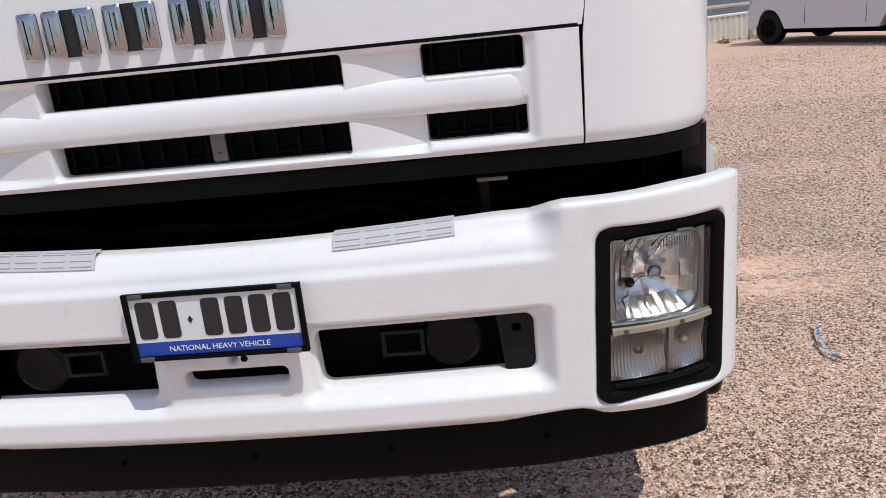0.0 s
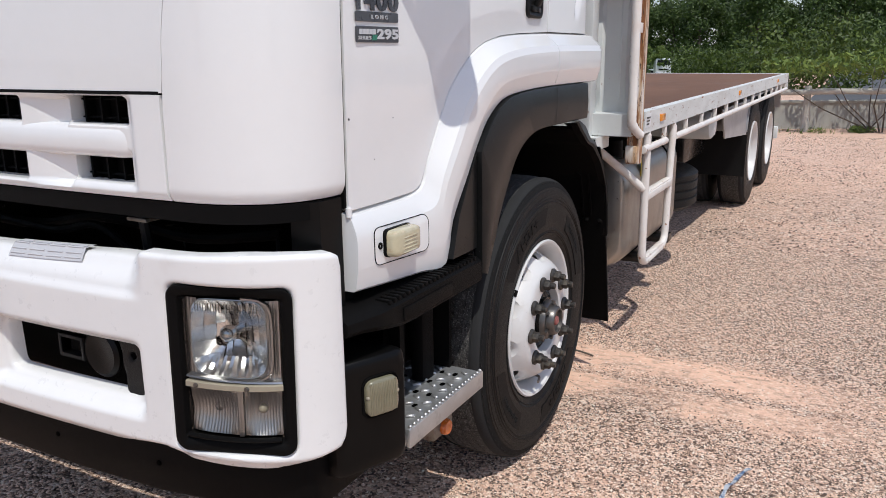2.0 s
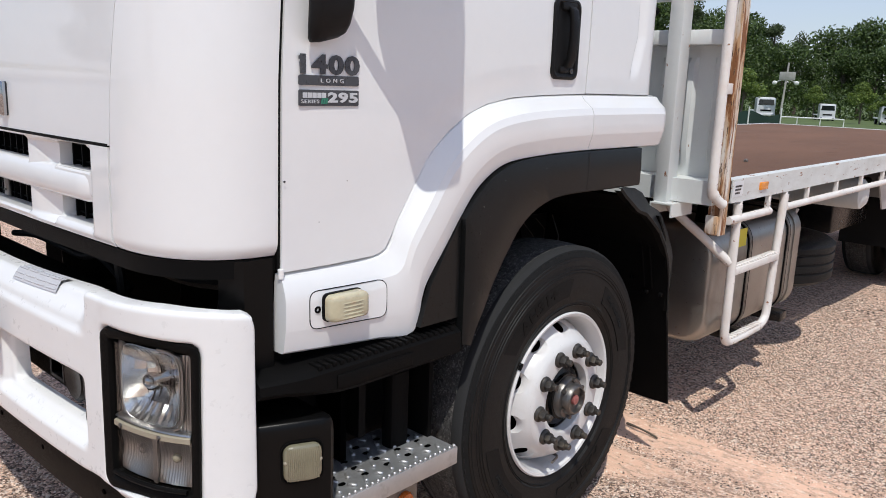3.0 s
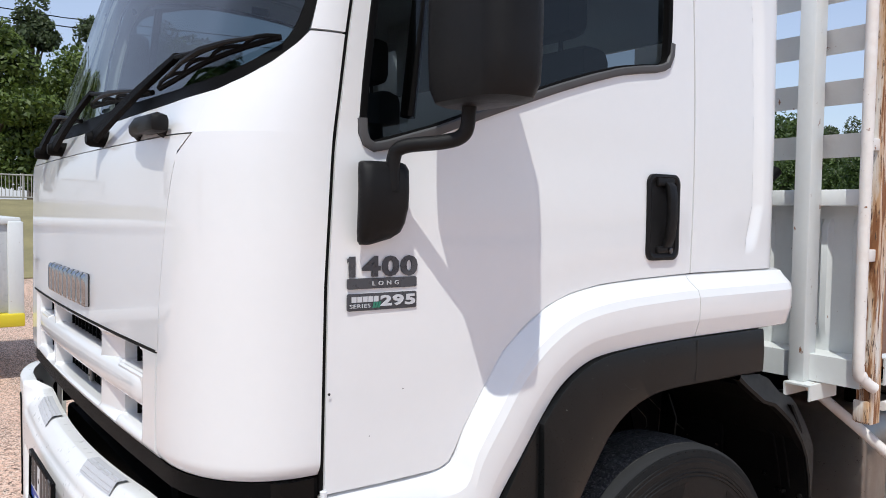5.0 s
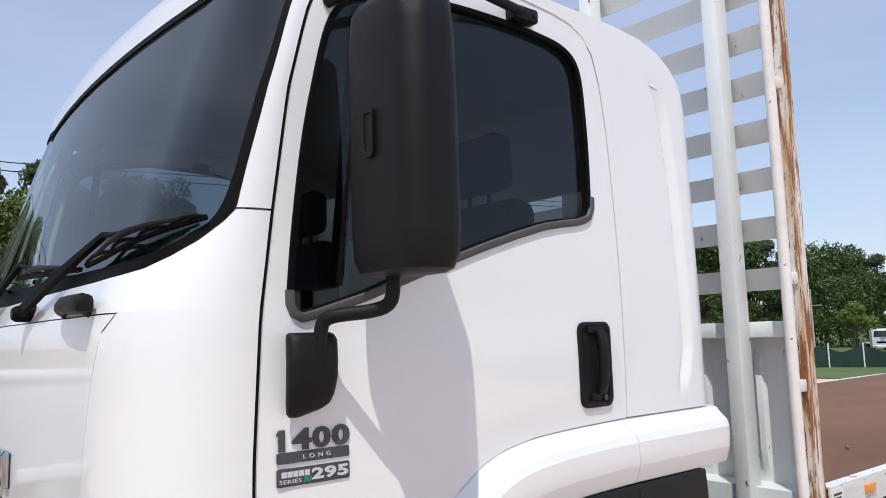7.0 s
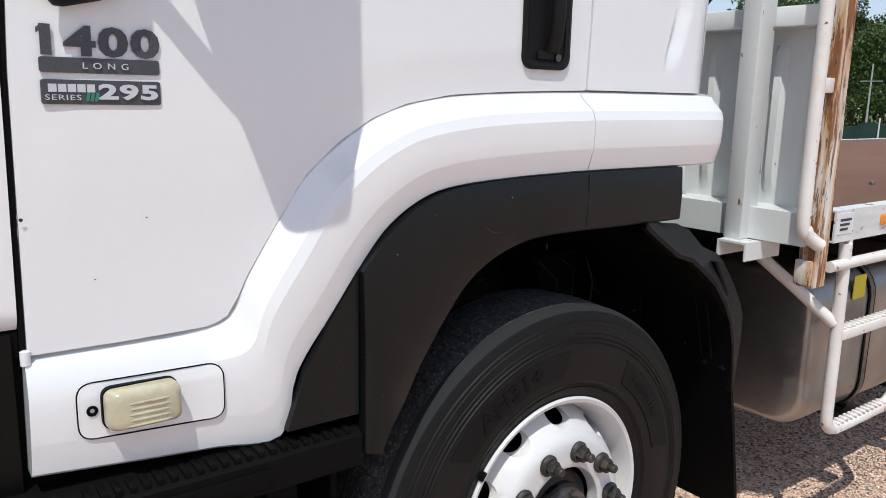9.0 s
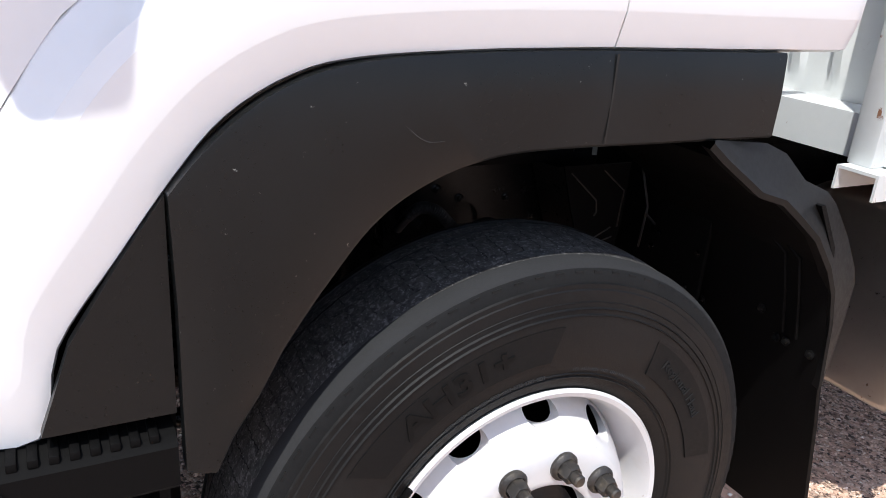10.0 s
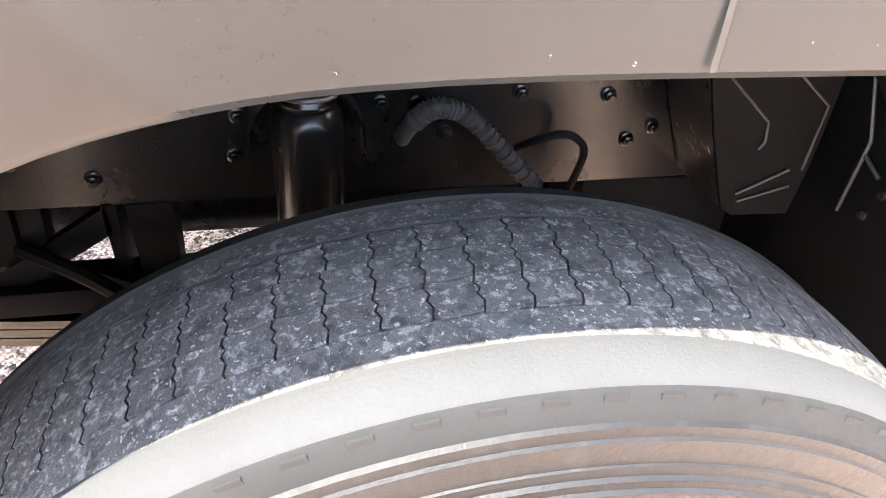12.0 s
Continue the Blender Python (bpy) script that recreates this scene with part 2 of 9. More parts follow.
M["cream_lens"] = mat("yellowed_lens", (0.50, 0.455, 0.31), 0.12, vary=0.15, s1=18, s2=60, coat=0.9, stains=(((0.42, 0.24, 0.10), 22.0, 0.55, 0.7, (1, 0.6, 2.0), 0.6),))
M["corner_lens"] = mat("dull_olive_lens", (0.19, 0.175, 0.115), 0.16, vary=0.15, s1=18, s2=60, coat=0.8)
M["beige"] = mat("yellowed_trim", (0.33, 0.29, 0.215), 0.4, vary=0.1, coat=0.3)
M["tank"] = mat("dusty_silver_tank", (0.36, 0.345, 0.32), 0.34, 0.85, vary=0.12, s1=3, s2=50, bump=0.1,
                stains=(((0.21, 0.18, 0.15), 4.0, 0.50, 0.8, (1, 1, 0.6), 0.5),))
M["ply"] = mat("brown_deck_ply", (0.175, 0.092, 0.058), 0.8, spec=0.2, vary=0.22, s1=1.3, s2=30, bump=0.25, bscale=120, stretch=(1, 0.35, 1),
               stains=(((0.2, 0.15, 0.12), 3.0, 0.52, 0.75, (1, 0.4, 1), 0.4), ((0.04, 0.025, 0.02), 9.0, 0.58, 0.75, (1, 0.5, 1), 0.5)))
M["seat"] = mat("grey_seat_cloth", (0.07, 0.07, 0.075), 0.85, vary=0.15)
M["dash"] = mat("dark_dashboard", (0.03, 0.03, 0.032), 0.6, vary=0.15)
M["glass"] = glass_mat("clear_lens_glass", (0.95, 0.95, 0.93))
M["window"] = glass_mat("tinted_side_glass", (0.23, 0.26, 0.27), 0.0, 1.5)
M["screen"] = glass_mat("windscreen_glass", (0.46, 0.57, 0.61), 0.0, 1.75)

# ---- mesh helpers ----


def islands(bm):
    """The loose pieces of a bmesh, each as a bmesh of its own."""
    left, out = set(bm.verts), []
    for v0 in list(bm.verts):
        if v0 not in left:
            continue
        left.discard(v0)
        todo, seen = [v0], [v0]
        while todo:
            for e in todo.pop().link_edges:
                for w in e.verts:
                    if w in left:
                        left.discard(w)
                        todo.append(w)
                        seen.append(w)
        b2 = bmesh.new()
        made = {v: b2.verts.new(v.co) for v in seen}
        for f in {f for v in seen for f in v.link_faces}:
            b2.faces.new([made[v] for v in f.verts]).material_index = f.material_index
        out.append(b2)
    bm.free()
    return out


def part(name, bm, material, parent=None, label="", angle=38.0, smooth=True, split=False):
    """Links a bmesh as one mesh object under a thing or a part; split: each loose piece is an object."""
    bmesh.ops.remove_doubles(bm, verts=bm.verts, dist=0.00002)
    if split:
        return [part(name, b, material, parent, label, angle, smooth) for b in islands(bm)][0]
    bmesh.ops.recalc_face_normals(bm, faces=bm.faces)
    for f in bm.faces:
        f.smooth = smooth
    lim = radians(angle)
    for e in bm.edges:
        if len(e.link_faces) == 2 and e.calc_face_angle(0) > lim:
            e.smooth = False
    me = bpy.data.meshes.new(name)
    bm.to_mesh(me)
    bm.free()
    for mm in (material if isinstance(material, (list, tuple)) else [material]):
        me.materials.append(M[mm] if isinstance(mm, str) else mm)
    ob = new(name, me)
    ob.parent = parent
    if label:
        ob["label"] = label
    return ob


def thing(name, label, category, group="", kind="", at=(0, 0, 0)):
    ob = new(name)
    ob.location = at
    ob.empty_display_size = 0.2
    return tagged(ob, label, category, group, kind)


def box(bm, x0, x1, y0, y1, z0, z1, bevel=0.0, seg=2, mi=0, m=None):
    r = bmesh.ops.create_cube(bm, size=1.0)
    vs = r["verts"]
    for v in vs:
        v.co = Vector((x0 + (v.co.x + 0.5) * (x1 - x0), y0 + (v.co.y + 0.5) * (y1 - y0), z0 + (v.co.z + 0.5) * (z1 - z0)))
    if bevel:
        es = {e for v in vs for e in v.link_edges}
        o = bmesh.ops.bevel(bm, geom=list(es), offset=bevel, segments=seg, affect="EDGES", profile=0.5)
        vs = list({v for f in o["faces"] for v in f.verts} | {v for v in vs if v.is_valid})
    if m is not None:
        for v in vs:
            v.co = m @ v.co
    if mi:
        for f in {f for v in vs for f in v.link_faces}:
            f.material_index = mi
    return vs


def tube(bm, pts, r, n=10, cap=True, mi=0):
    """A round bar along points."""
    pts = [Vector(p) for p in pts]
    rings, up = [], None
    for i, p in enumerate(pts):
        t = (pts[min(i + 1, len(pts) - 1)] - pts[max(i - 1, 0)]).normalized()
        if up is None:
            up = t.orthogonal().normalized()
        up = (up - t * up.dot(t)).normalized()
        side = t.cross(up)
        rr = r[i] if isinstance(r, (list, tuple)) else r
        rings.append([bm.verts.new(p + (up * math.cos(a) + side * math.sin(a)) * rr) for a in [2 * math.pi * k / n for k in range(n)]])
    for a, b in zip(rings, rings[1:]):
        for k in range(n):
            bm.faces.new((a[k], a[(k + 1) % n], b[(k + 1) % n], b[k])).material_index = mi
    if cap:
        bm.faces.new(rings[0][::-1]).material_index = mi
        bm.faces.new(rings[-1]).material_index = mi


def curve_pts(pts, n=6):
    """Catmull-Rom through the points."""
    P = [Vector(p) for p in pts]
    P = [P[0] * 2 - P[1]] + P + [P[-1] * 2 - P[-2]]
    out = []
    for i in range(1, len(P) - 2):
        for k in range(n):
            t = k / n
            a, b, c, d = P[i - 1], P[i], P[i + 1], P[i + 2]
            out.append(0.5 * ((2 * b) + (c - a) * t + (2 * a - 5 * b + 4 * c - d) * t * t + (3 * b - a - 3 * c + d) * t ** 3))
    return out + [P[-2]]


def lathe(bm, profile, centre, n=48, axis="x", mi=0, closed=False):
    """Turns (radius, along) points round an axis through centre."""
    c = Vector(centre)
    rings = []
    for r, a in profile:
        ring = []
        for k in range(n):
            t = 2 * math.pi * k / n
            if axis == "x":
                d = Vector((a, r * math.cos(t), r * math.sin(t)))
            elif axis == "y":
                d = Vector((r * math.cos(t), a, r * math.sin(t)))
            else:
                d = Vector((r * math.cos(t), r * math.sin(t), a))
            ring.append(bm.verts.new(c + d))
        rings.append(ring)
    pairs = list(zip(rings, rings[1:])) + ([(rings[-1], rings[0])] if closed else [])
    for i, (a, b) in enumerate(pairs):
        for k in range(n):
            f = bm.faces.new((a[k], a[(k + 1) % n], b[(k + 1) % n], b[k]))
            f.material_index = mi[i] if isinstance(mi, (list, tuple)) else mi
    return rings


def sheet(bm, grid, depth=None, mi=0, skip=None):
    """A sheet from a grid of points; its rims are turned in by the vector depth (or depth(point))."""
    vs = [[bm.verts.new(p) for p in row] for row in grid]
    fs = []
    for i in range(len(vs) - 1):
        for j in range(len(vs[0]) - 1):
            q = (vs[i][j], vs[i][j + 1], vs[i + 1][j + 1], vs[i + 1][j])
            how = skip(i, j) if skip else None
            if how is True:
                continue
            if isinstance(how, int):
                q = tuple(v for k, v in enumerate(q) if k != how)
            f = bm.faces.new(q)
            f.material_index = mi
            fs.append(f)
    if depth is not None:
        es = {e for f in fs for e in f.edges if len(e.link_faces) == 1}
        made = {}
        for e in es:
            for v in e.verts:
                if v not in made:
                    made[v] = bm.verts.new(v.co + (depth(v.co) if callable(depth) else Vector(depth)))
        for e in list(es):
            a, b = e.verts
            bm.faces.new((a, b, made[b], made[a])).material_index = mi
    for row in vs:
        for v in row:
            if v.is_valid and not v.link_faces:
                bm.verts.remove(v)
    return vs


def loft(bm, sections, close=False, caps=True, mi=0):
    """Skins a row of sections, each a list of as many points."""
    rings = [[bm.verts.new(p) for p in s] for s in sections]
    n = len(rings[0])
    for a, b in zip(rings, rings[1:]):
        for k in range(n if close else n - 1):
            bm.faces.new((a[k], a[(k + 1) % n], b[(k + 1) % n], b[k])).material_index = mi
    if caps and close:
        bm.faces.new(rings[0][::-1]).material_index = mi
        bm.faces.new(rings[-1]).material_index = mi


def prism(bm, outline, direction, mi=0):
    """A plate: an outline of 3D points pushed along a direction."""
    d = Vector(direction)
    a = [bm.verts.new(Vector(p)) for p in outline]
    b = [bm.verts.new(Vector(p) + d) for p in outline]
    n = len(a)
    fs = [bm.faces.new(a), bm.faces.new(b[::-1])]
    for k in range(n):
        fs.append(bm.faces.new((a[k], b[k], b[(k + 1) % n], a[(k + 1) % n])))
    for f in fs:
        f.material_index = mi


def rrect(w, h, r, n=4):
    """A rounded rectangle round 0, as (a, b) points."""
    out = []
    for cx, cy, a0 in ((w / 2 - r, h / 2 - r, 0), (-w / 2 + r, h / 2 - r, 90), (-w / 2 + r, -h / 2 + r, 180), (w / 2 - r, -h / 2 + r, 270)):
        for k in range(n + 1):
            a = radians(a0 + 90 * k / n)
            out.append((cx + r * math.cos(a), cy + r * math.sin(a)))
    return out


def letters(text, height, depth=0.001, bold=0.0, spacing=1.0, wide=1.0):
    """A bmesh of text in the built-in font, centred, in the xy plane."""
    cu = bpy.data.curves.new("writing", "FONT")
    cu.body, cu.size, cu.extrude, cu.offset, cu.space_character = text, height / 0.72, depth, bold, spacing
    cu.resolution_u = 3
    cu.align_x, cu.align_y = "CENTER", "CENTER"
    ob = bpy.data.objects.new("writing", cu)
    me = bpy.data.meshes.new_from_object(ob)
    bm = bmesh.new()
    bm.from_mesh(me)
    bpy.data.objects.remove(ob)
    bpy.data.curves.remove(cu)
    bpy.data.meshes.remove(me)
    xs, ys = [v.co.x for v in bm.verts], [v.co.y for v in bm.verts]
    mx, my = (max(xs) + min(xs)) / 2, (max(ys) + min(ys)) / 2
    k = height / (max(ys) - min(ys))
    for v in bm.verts:
        v.co = Vector(((v.co.x - mx) * k * wide, (v.co.y - my) * k, v.co.z))
    return bm


def placed(bm, fn):
    for v in bm.verts:
        v.co = fn(v.co)
    return bm


def smooth_step(a, b, v):
    v = min(1.0, max(0.0, (v - a) / (b - a)))
    return v * v * (3 - 2 * v)


def lerp_table(table, v):
    """Linear interpolation in ((v, value), ...)."""
    if v <= table[0][0]:
        return table[0][1]
    for (a, x), (b, y) in zip(table, table[1:]):
        if v <= b:
            return x + (y - x) * (v - a) / (b - a)
    return table[-1][1]


def span(a, b, n):
    return [a + (b - a) * k / n for k in range(n + 1)]


def edge_distance(u, v, poly):
    """Signed distance to an outline (negative inside) and the nearest points on it."""
    best, nu, nv = np.full(u.shape, 1e9), u.copy(), v.copy()
    inside = np.zeros(u.shape, bool)
    for (ax, ay), (bx, by) in zip(poly, poly[1:] + poly[:1]):
        dx, dy = bx - ax, by - ay
        t = np.clip(((u - ax) * dx + (v - ay) * dy) / max(dx * dx + dy * dy, 1e-12), 0, 1)
        qx, qy = ax + t * dx, ay + t * dy
        d = np.hypot(u - qx, v - qy)
        near = d < best
        best[near], nu[near], nv[near] = d[near], qx[near], qy[near]
        if dy:
            inside ^= ((ay > v) != (by > v)) & (u < ax + (v - ay) * dx / dy)
    return np.where(inside, -best, best), nu, nv


def cut_panel(name, us, vs, fn, material, parent, outer=None, holes=(), depth=None, label="", angle=32):
    """A curved panel fn(u, v, distance to the nearest edge) trimmed by an outer outline and pierced by holes; rims turn in by depth."""
    u, v = np.meshgrid(np.array(us), np.array(vs), indexing="ij")
    field, pu, pv = np.full(u.shape, 1e9), u.copy(), v.copy()
    for k, poly in enumerate(([outer] if outer else []) + list(holes)):
        d, qu, qv = edge_distance(u, v, poly)
        d = -d if outer and k == 0 else d
        near = d < field
        field[near], pu[near], pv[near] = d[near], qu[near], qv[near]
    good = field > 1e-5
    wide = np.pad(good, 1)
    touch = np.zeros(good.shape, bool)
    for i in range(3):
        for j in range(3):
            touch |= wide[i:i + good.shape[0], j:j + good.shape[1]]
    bm = bmesh.new()
    made = {}
    for i, j in zip(*np.nonzero(touch)):
        made[i, j] = bm.verts.new(fn(u[i, j], v[i, j], field[i, j]) if good[i, j] else fn(pu[i, j], pv[i, j], 0.0))
    for i in range(good.shape[0] - 1):
        for j in range(good.shape[1] - 1):
            if good[i, j] or good[i + 1, j] or good[i, j + 1] or good[i + 1, j + 1]:
                bm.faces.new((made[i, j], made[i, j + 1], made[i + 1, j + 1], made[i + 1, j]))
    bmesh.ops.remove_doubles(bm, verts=bm.verts, dist=0.0004)
    if depth is not None:
        rim = [e for e in bm.edges if len(e.link_faces) == 1]
        back = {w: bm.verts.new(w.co + (depth(w.co) if callable(depth) else Vector(depth))) for w in {w for e in rim for w in e.verts}}
        for e in rim:
            bm.faces.new((e.verts[0], e.verts[1], back[e.verts[1]], back[e.verts[0]]))
    return part(name, bm, material, parent, label, angle=angle)


def rounded(points, r, n=4):
    """An outline with its corners rounded off."""
    out = []
    for k, p in enumerate(points):
        p, a, b = Vector(p), Vector(points[k - 1]), Vector(points[(k + 1) % len(points)])
        p0, p1 = p + (a - p).normalized() * r, p + (b - p).normalized() * r
        for t in span(0, 1, n):
            q = p0 * (1 - t) ** 2 + p * 2 * t * (1 - t) + p1 * t * t
            out.append((q.x, q.y))
    return out


def fold(f, r):
    """How far an edge of radius r has turned in at distance f from it."""
    return r * (1 - math.sqrt(max(0.0, 1 - (1 - min(f, r) / r) ** 2)))

# ---- the truck: cab ----
truck = thing("truck", "white flatbed truck with long cab parked on gravel", "truck")


def side_x(y, z):
    return (1.155 if z < 2.0 else 1.155 - (z - 2.0) * 0.015) - 0.03 * (1 - smooth_step(0.3, 1.2, y))


FRONT = ((1.10, 0.092), (1.90, 0.100), (1.96, 0.122), (2.12, 0.192), (2.42, 0.292), (2.745, 0.398), (2.90, 0.45))


def front_y(z):
    """Where the front's flat part ends; its middle stands crown(z) ahead."""
    return lerp_table(FRONT, z)


def crown(z):
    return 0.018 + 0.02 * smooth_step(1.9, 2.2, z)


DOOR_FRONT = ((1.15, 0.345), (1.6, 0.352), (1.9, 0.368), (2.13, 0.398), (2.41, 0.441), (2.60, 0.49), (2.70, 0.53), (2.85, 0.62))


def door_y(z):
    return lerp_table(DOOR_FRONT, z)


def cab_point(s, z, off=0.0):
    """The cab's skin: s runs from the middle of the front (0) to where the flat front ends (1) and round the corner to the door (2)."""
    sg, s = (1 if s >= 0 else -1), abs(s)
    xe, ye, yf = side_x(door_y(z), z), door_y(z), front_y(z)
    xf = 0.82 - max(0.0, z - 2.0) * 0.06
    if s <= 1:
        p, nrm = Vector((xf * s, yf - crown(z) * (1 - s * s), z)), Vector((0.05 * s, -1, 0))
    else:
        t = (s - 1) * math.pi / 2
        e = 2 / 2.25
        p = Vector((xf + (xe - xf) * math.sin(t) ** e, yf + (ye - yf) * (1 - max(0.0, math.cos(t)) ** e), z))
        nrm = Vector((math.sin(t), -math.cos(t), 0))
    p += nrm.normalized() * off
    p.x *= sg
    return p


def inward(d):
    def fn(p):
        return Vector((-d if p.x > 0.9 else d if p.x < -0.9 else 0, d if abs(p.x) < 1.05 else 0, 0))
    return fn


def cab_sheet(name, s0, s1, z0, z1, ns, nz, material, parent, off=0.0, depth=0.018, label=""):
    """A patch of the skin; z0 and z1 may be functions of s."""
    bm = bmesh.new()
    grid = []
    for s in span(s0, s1, ns):
        a, b = (z0(s) if callable(z0) else z0), (z1(s) if callable(z1) else z1)
        grid.append([cab_point(s, z, off) for z in span(a, b, nz)])
    sheet(bm, grid, inward(depth) if depth else None)
    return part(name, bm, material, parent, label)


SCREEN_LOW = ((0.0, 1.978), (0.94, 1.992), (1.2, 1.998), (1.35, 2.007), (1.49, 2.03), (1.62, 2.06), (1.75, 2.105), (1.79, 2.128), (1.84, 2.17))
LID_EDGE = ((1.19, 0.999), (1.434, 1.004), (1.47, 1.014), (1.55, 1.024), (1.63, 1.05), (1.74, 1.095), (1.80, 1.127), (1.87, 1.18), (1.892, 1.215), (1.905, 1.25), (1.92, 1.30))


def screen_low(s):
    return lerp_table(SCREEN_LOW, abs(s))


def lid_edge(z):
    return lerp_table(LID_EDGE, z)


def cab_band(name, s0, s1, z0, z1, ns, nz, material, parent, depth=0.018, label=""):
    """A patch of the skin whose ends s0(z), s1(z) change with height."""
    bm = bmesh.new()
    zs = span(z0, z1, nz)
    sheet(bm, [[cab_point(s0(z) + (s1(z) - s0(z)) * f, z) for z in zs] for f in span(0, 1, ns)], inward(depth))
    return part(name, bm, material, parent, label)


# lid with the badge, cowl, corner panels, pillars
lid = cab_band("front_lid", lambda z: -lid_edge(z), lambda z: lid_edge(z), 1.437, 1.912, 40, 14, "white", truck, label="white front lid panel")
cab_sheet("cowl_panel", -1.3048, 1.3048, 1.9152, lambda s: screen_low(s) - 0.002, 36, 2, "white", truck)
for sg in (1, -1):
    bm = bmesh.new()
    sheet(bm, [[cab_point(sg * ((lid_edge(z) + 0.0035) * (1 - f) + 2.0 * f), z, -0.014 * max(0.0, (1.228 - z) / 0.033) ** 2) for z in [1.195, 1.2, 1.207, 1.215, 1.222] + span(1.23, 1.915, 15)] for f in span(0, 1, 24)])
    sheet(bm, [[cab_point(sg * s, z) for z in span(1.915, screen_low(s) - 0.002 if s < 1.79 else 2.126, 8)] for s in span(1.305, 2.0, 24)])
    bmesh.ops.remove_doubles(bm, verts=bm.verts, dist=0.0005)
    rims = [e for e in bm.edges if len(e.link_faces) == 1]
    made = {}
    for e in rims:
        for v in e.verts:
            if v not in made:
                made[v] = bm.verts.new(v.co + inward(0.018)(v.co))
    for e in rims:
        bm.faces.new((e.verts[0], e.verts[1], made[e.verts[1]], made[e.verts[0]]))
    part("corner_panel", bm, "white", truck)
    cab_band("windscreen_pillar", lambda z: sg * (1.80 + 0.06 * smooth_step(2.13, 2.5, z)), lambda z: sg * 2.0, 2.131, 2.80, 6, 14, "white", truck)
# windscreen, its black border, and the header above it
screen = cab_sheet("windscreen", -1.86, 1.86, lambda s: screen_low(s) - 0.004, 2.745, 48, 16, "screen", truck, off=-0.006, depth=None, label="tinted curved windscreen glass")
screen.visible_shadow = False
for sg in (1, -1):
    low_edge = [((q, screen_low(q)), (q, screen_low(q) + 0.045 - 0.015 * min(1, q))) for q in span(0.0, 1.60, 40)]
    corner = [((1.66, screen_low(1.66)), (1.655, 2.098)), ((1.71, screen_low(1.71)), (1.682, 2.114)), ((1.755, screen_low(1.755)), (1.704, 2.132)), ((1.785, 2.126), (1.720, 2.154)), ((1.795, 2.15), (1.732, 2.179)), ((1.800, 2.18), (1.740, 2.206))]
    side_edge = [((1.797 + 0.06 * smooth_step(2.13, 2.5, z), z), (1.745 + 0.062 * smooth_step(2.20, 2.55, z), z)) for z in span(2.23, 2.745, 12)]
    bm = bmesh.new()
    sheet(bm, [[cab_point(sg * (a[0] + (b[0] - a[0]) * f), a[1] + (b[1] - a[1]) * f, 0.0) for f in (0.0, 0.5, 1.0)] for a, b in low_edge + corner + side_edge], inward(0.008))
    part("windscreen_seal", bm, "mattblack", screen)
cab_sheet("windscreen_seal", -1.80, 1.80, 2.722, 2.747, 36, 1, "mattblack", screen, off=0.001, depth=0.008)
# roof with a rounded front
bm = bmesh.new()
rows = []
for z, k in ((2.745, 0.0), (2.80, 0.012), (2.85, 0.035), (2.88, 0.07), (2.90, 0.16), (2.91, 0.35)):
    row = []
    zz = 2.74
    for s in span(-2, 2, 32):
        p = cab_point(s, zz)
        c = Vector((0, 1.2, z))
        row.append(Vector((p.x * (1 - k * 0.8), p.y + k * (1.2 - p.y), z)))
    for sgn_i, ys in ((1, span(0.62, 1.90, 10)),):
        side = [Vector((side_x(y, zz) * (1 - k * 0.8), y + k * (1.2 - y), z)) for y in ys]
        back = [Vector((side_x(1.93, zz) * (1 - k * 0.8) * q, 1.93 + k * (1.2 - 1.93), z)) for q in span(1, -1, 8)]
        other = [Vector((-side_x(y, zz) * (1 - k * 0.8), y + k * (1.2 - y), z)) for y in reversed(ys)]
    full = row + side + back + other
    rows.append([Vector((v.x, v.y, v.z - 0.10 * smooth_step(1.3, 1.95, v.y))) for v in full])
loft(bm, rows, close=True, caps=False)
bm.verts.ensure_lookup_table()
n_ring = len(rows[0])
bm.faces.new([bm.verts[len(bm.verts) - n_ring + k] for k in range(n_ring)])
part("roof", bm, "white", truck)

DOOR_LOW = ((0.0, 1.149), (0.36, 1.149), (0.50, 1.149), (0.64, 1.153), (0.672, 1.163), (0.69, 1.185), (0.706, 1.224), (0.772, 1.328), (0.829, 1.413), (0.899, 1.474), (0.971, 1.518), (1.047, 1.546), (1.157, 1.565), (1.31, 1.574), (1.54, 1.581), (2.2, 1.581))
WINDOW = ((0.434, 1.935), (0.446, 1.905), (0.468, 1.896), (0.501, 1.903), (0.633, 1.943), (0.792, 2.003), (0.99, 2.073), (1.10, 2.108), (1.22, 2.142), (1.31, 2.158), (1.388, 2.168), (1.418, 2.183),
          (1.432, 2.222), (1.437, 2.39), (1.433, 2.52), (1.427, 2.60), (1.415, 2.645), (1.392, 2.676), (1.35, 2.698), (1.29, 2.71), (1.136, 2.722), (0.935, 2.724), (0.755, 2.712), (0.66, 2.692),
          (0.60, 2.66), (0.562, 2.615), (0.535, 2.55), (0.503, 2.42), (0.478, 2.30), (0.456, 2.15), (0.442, 2.03))
DOOR_BACK = ((1.548, 1.586), (1.553, 1.75), (1.553, 1.90), (1.549, 2.10), (1.544, 2.24), (1.532, 2.46), (1.512, 2.61), (1.486, 2.70), (1.452, 2.745), (1.40, 2.772), (1.325, 2.788), (1.193, 2.800), (0.95, 2.808), (0.80, 2.800), (0.69, 2.782), (0.62, 2.752))


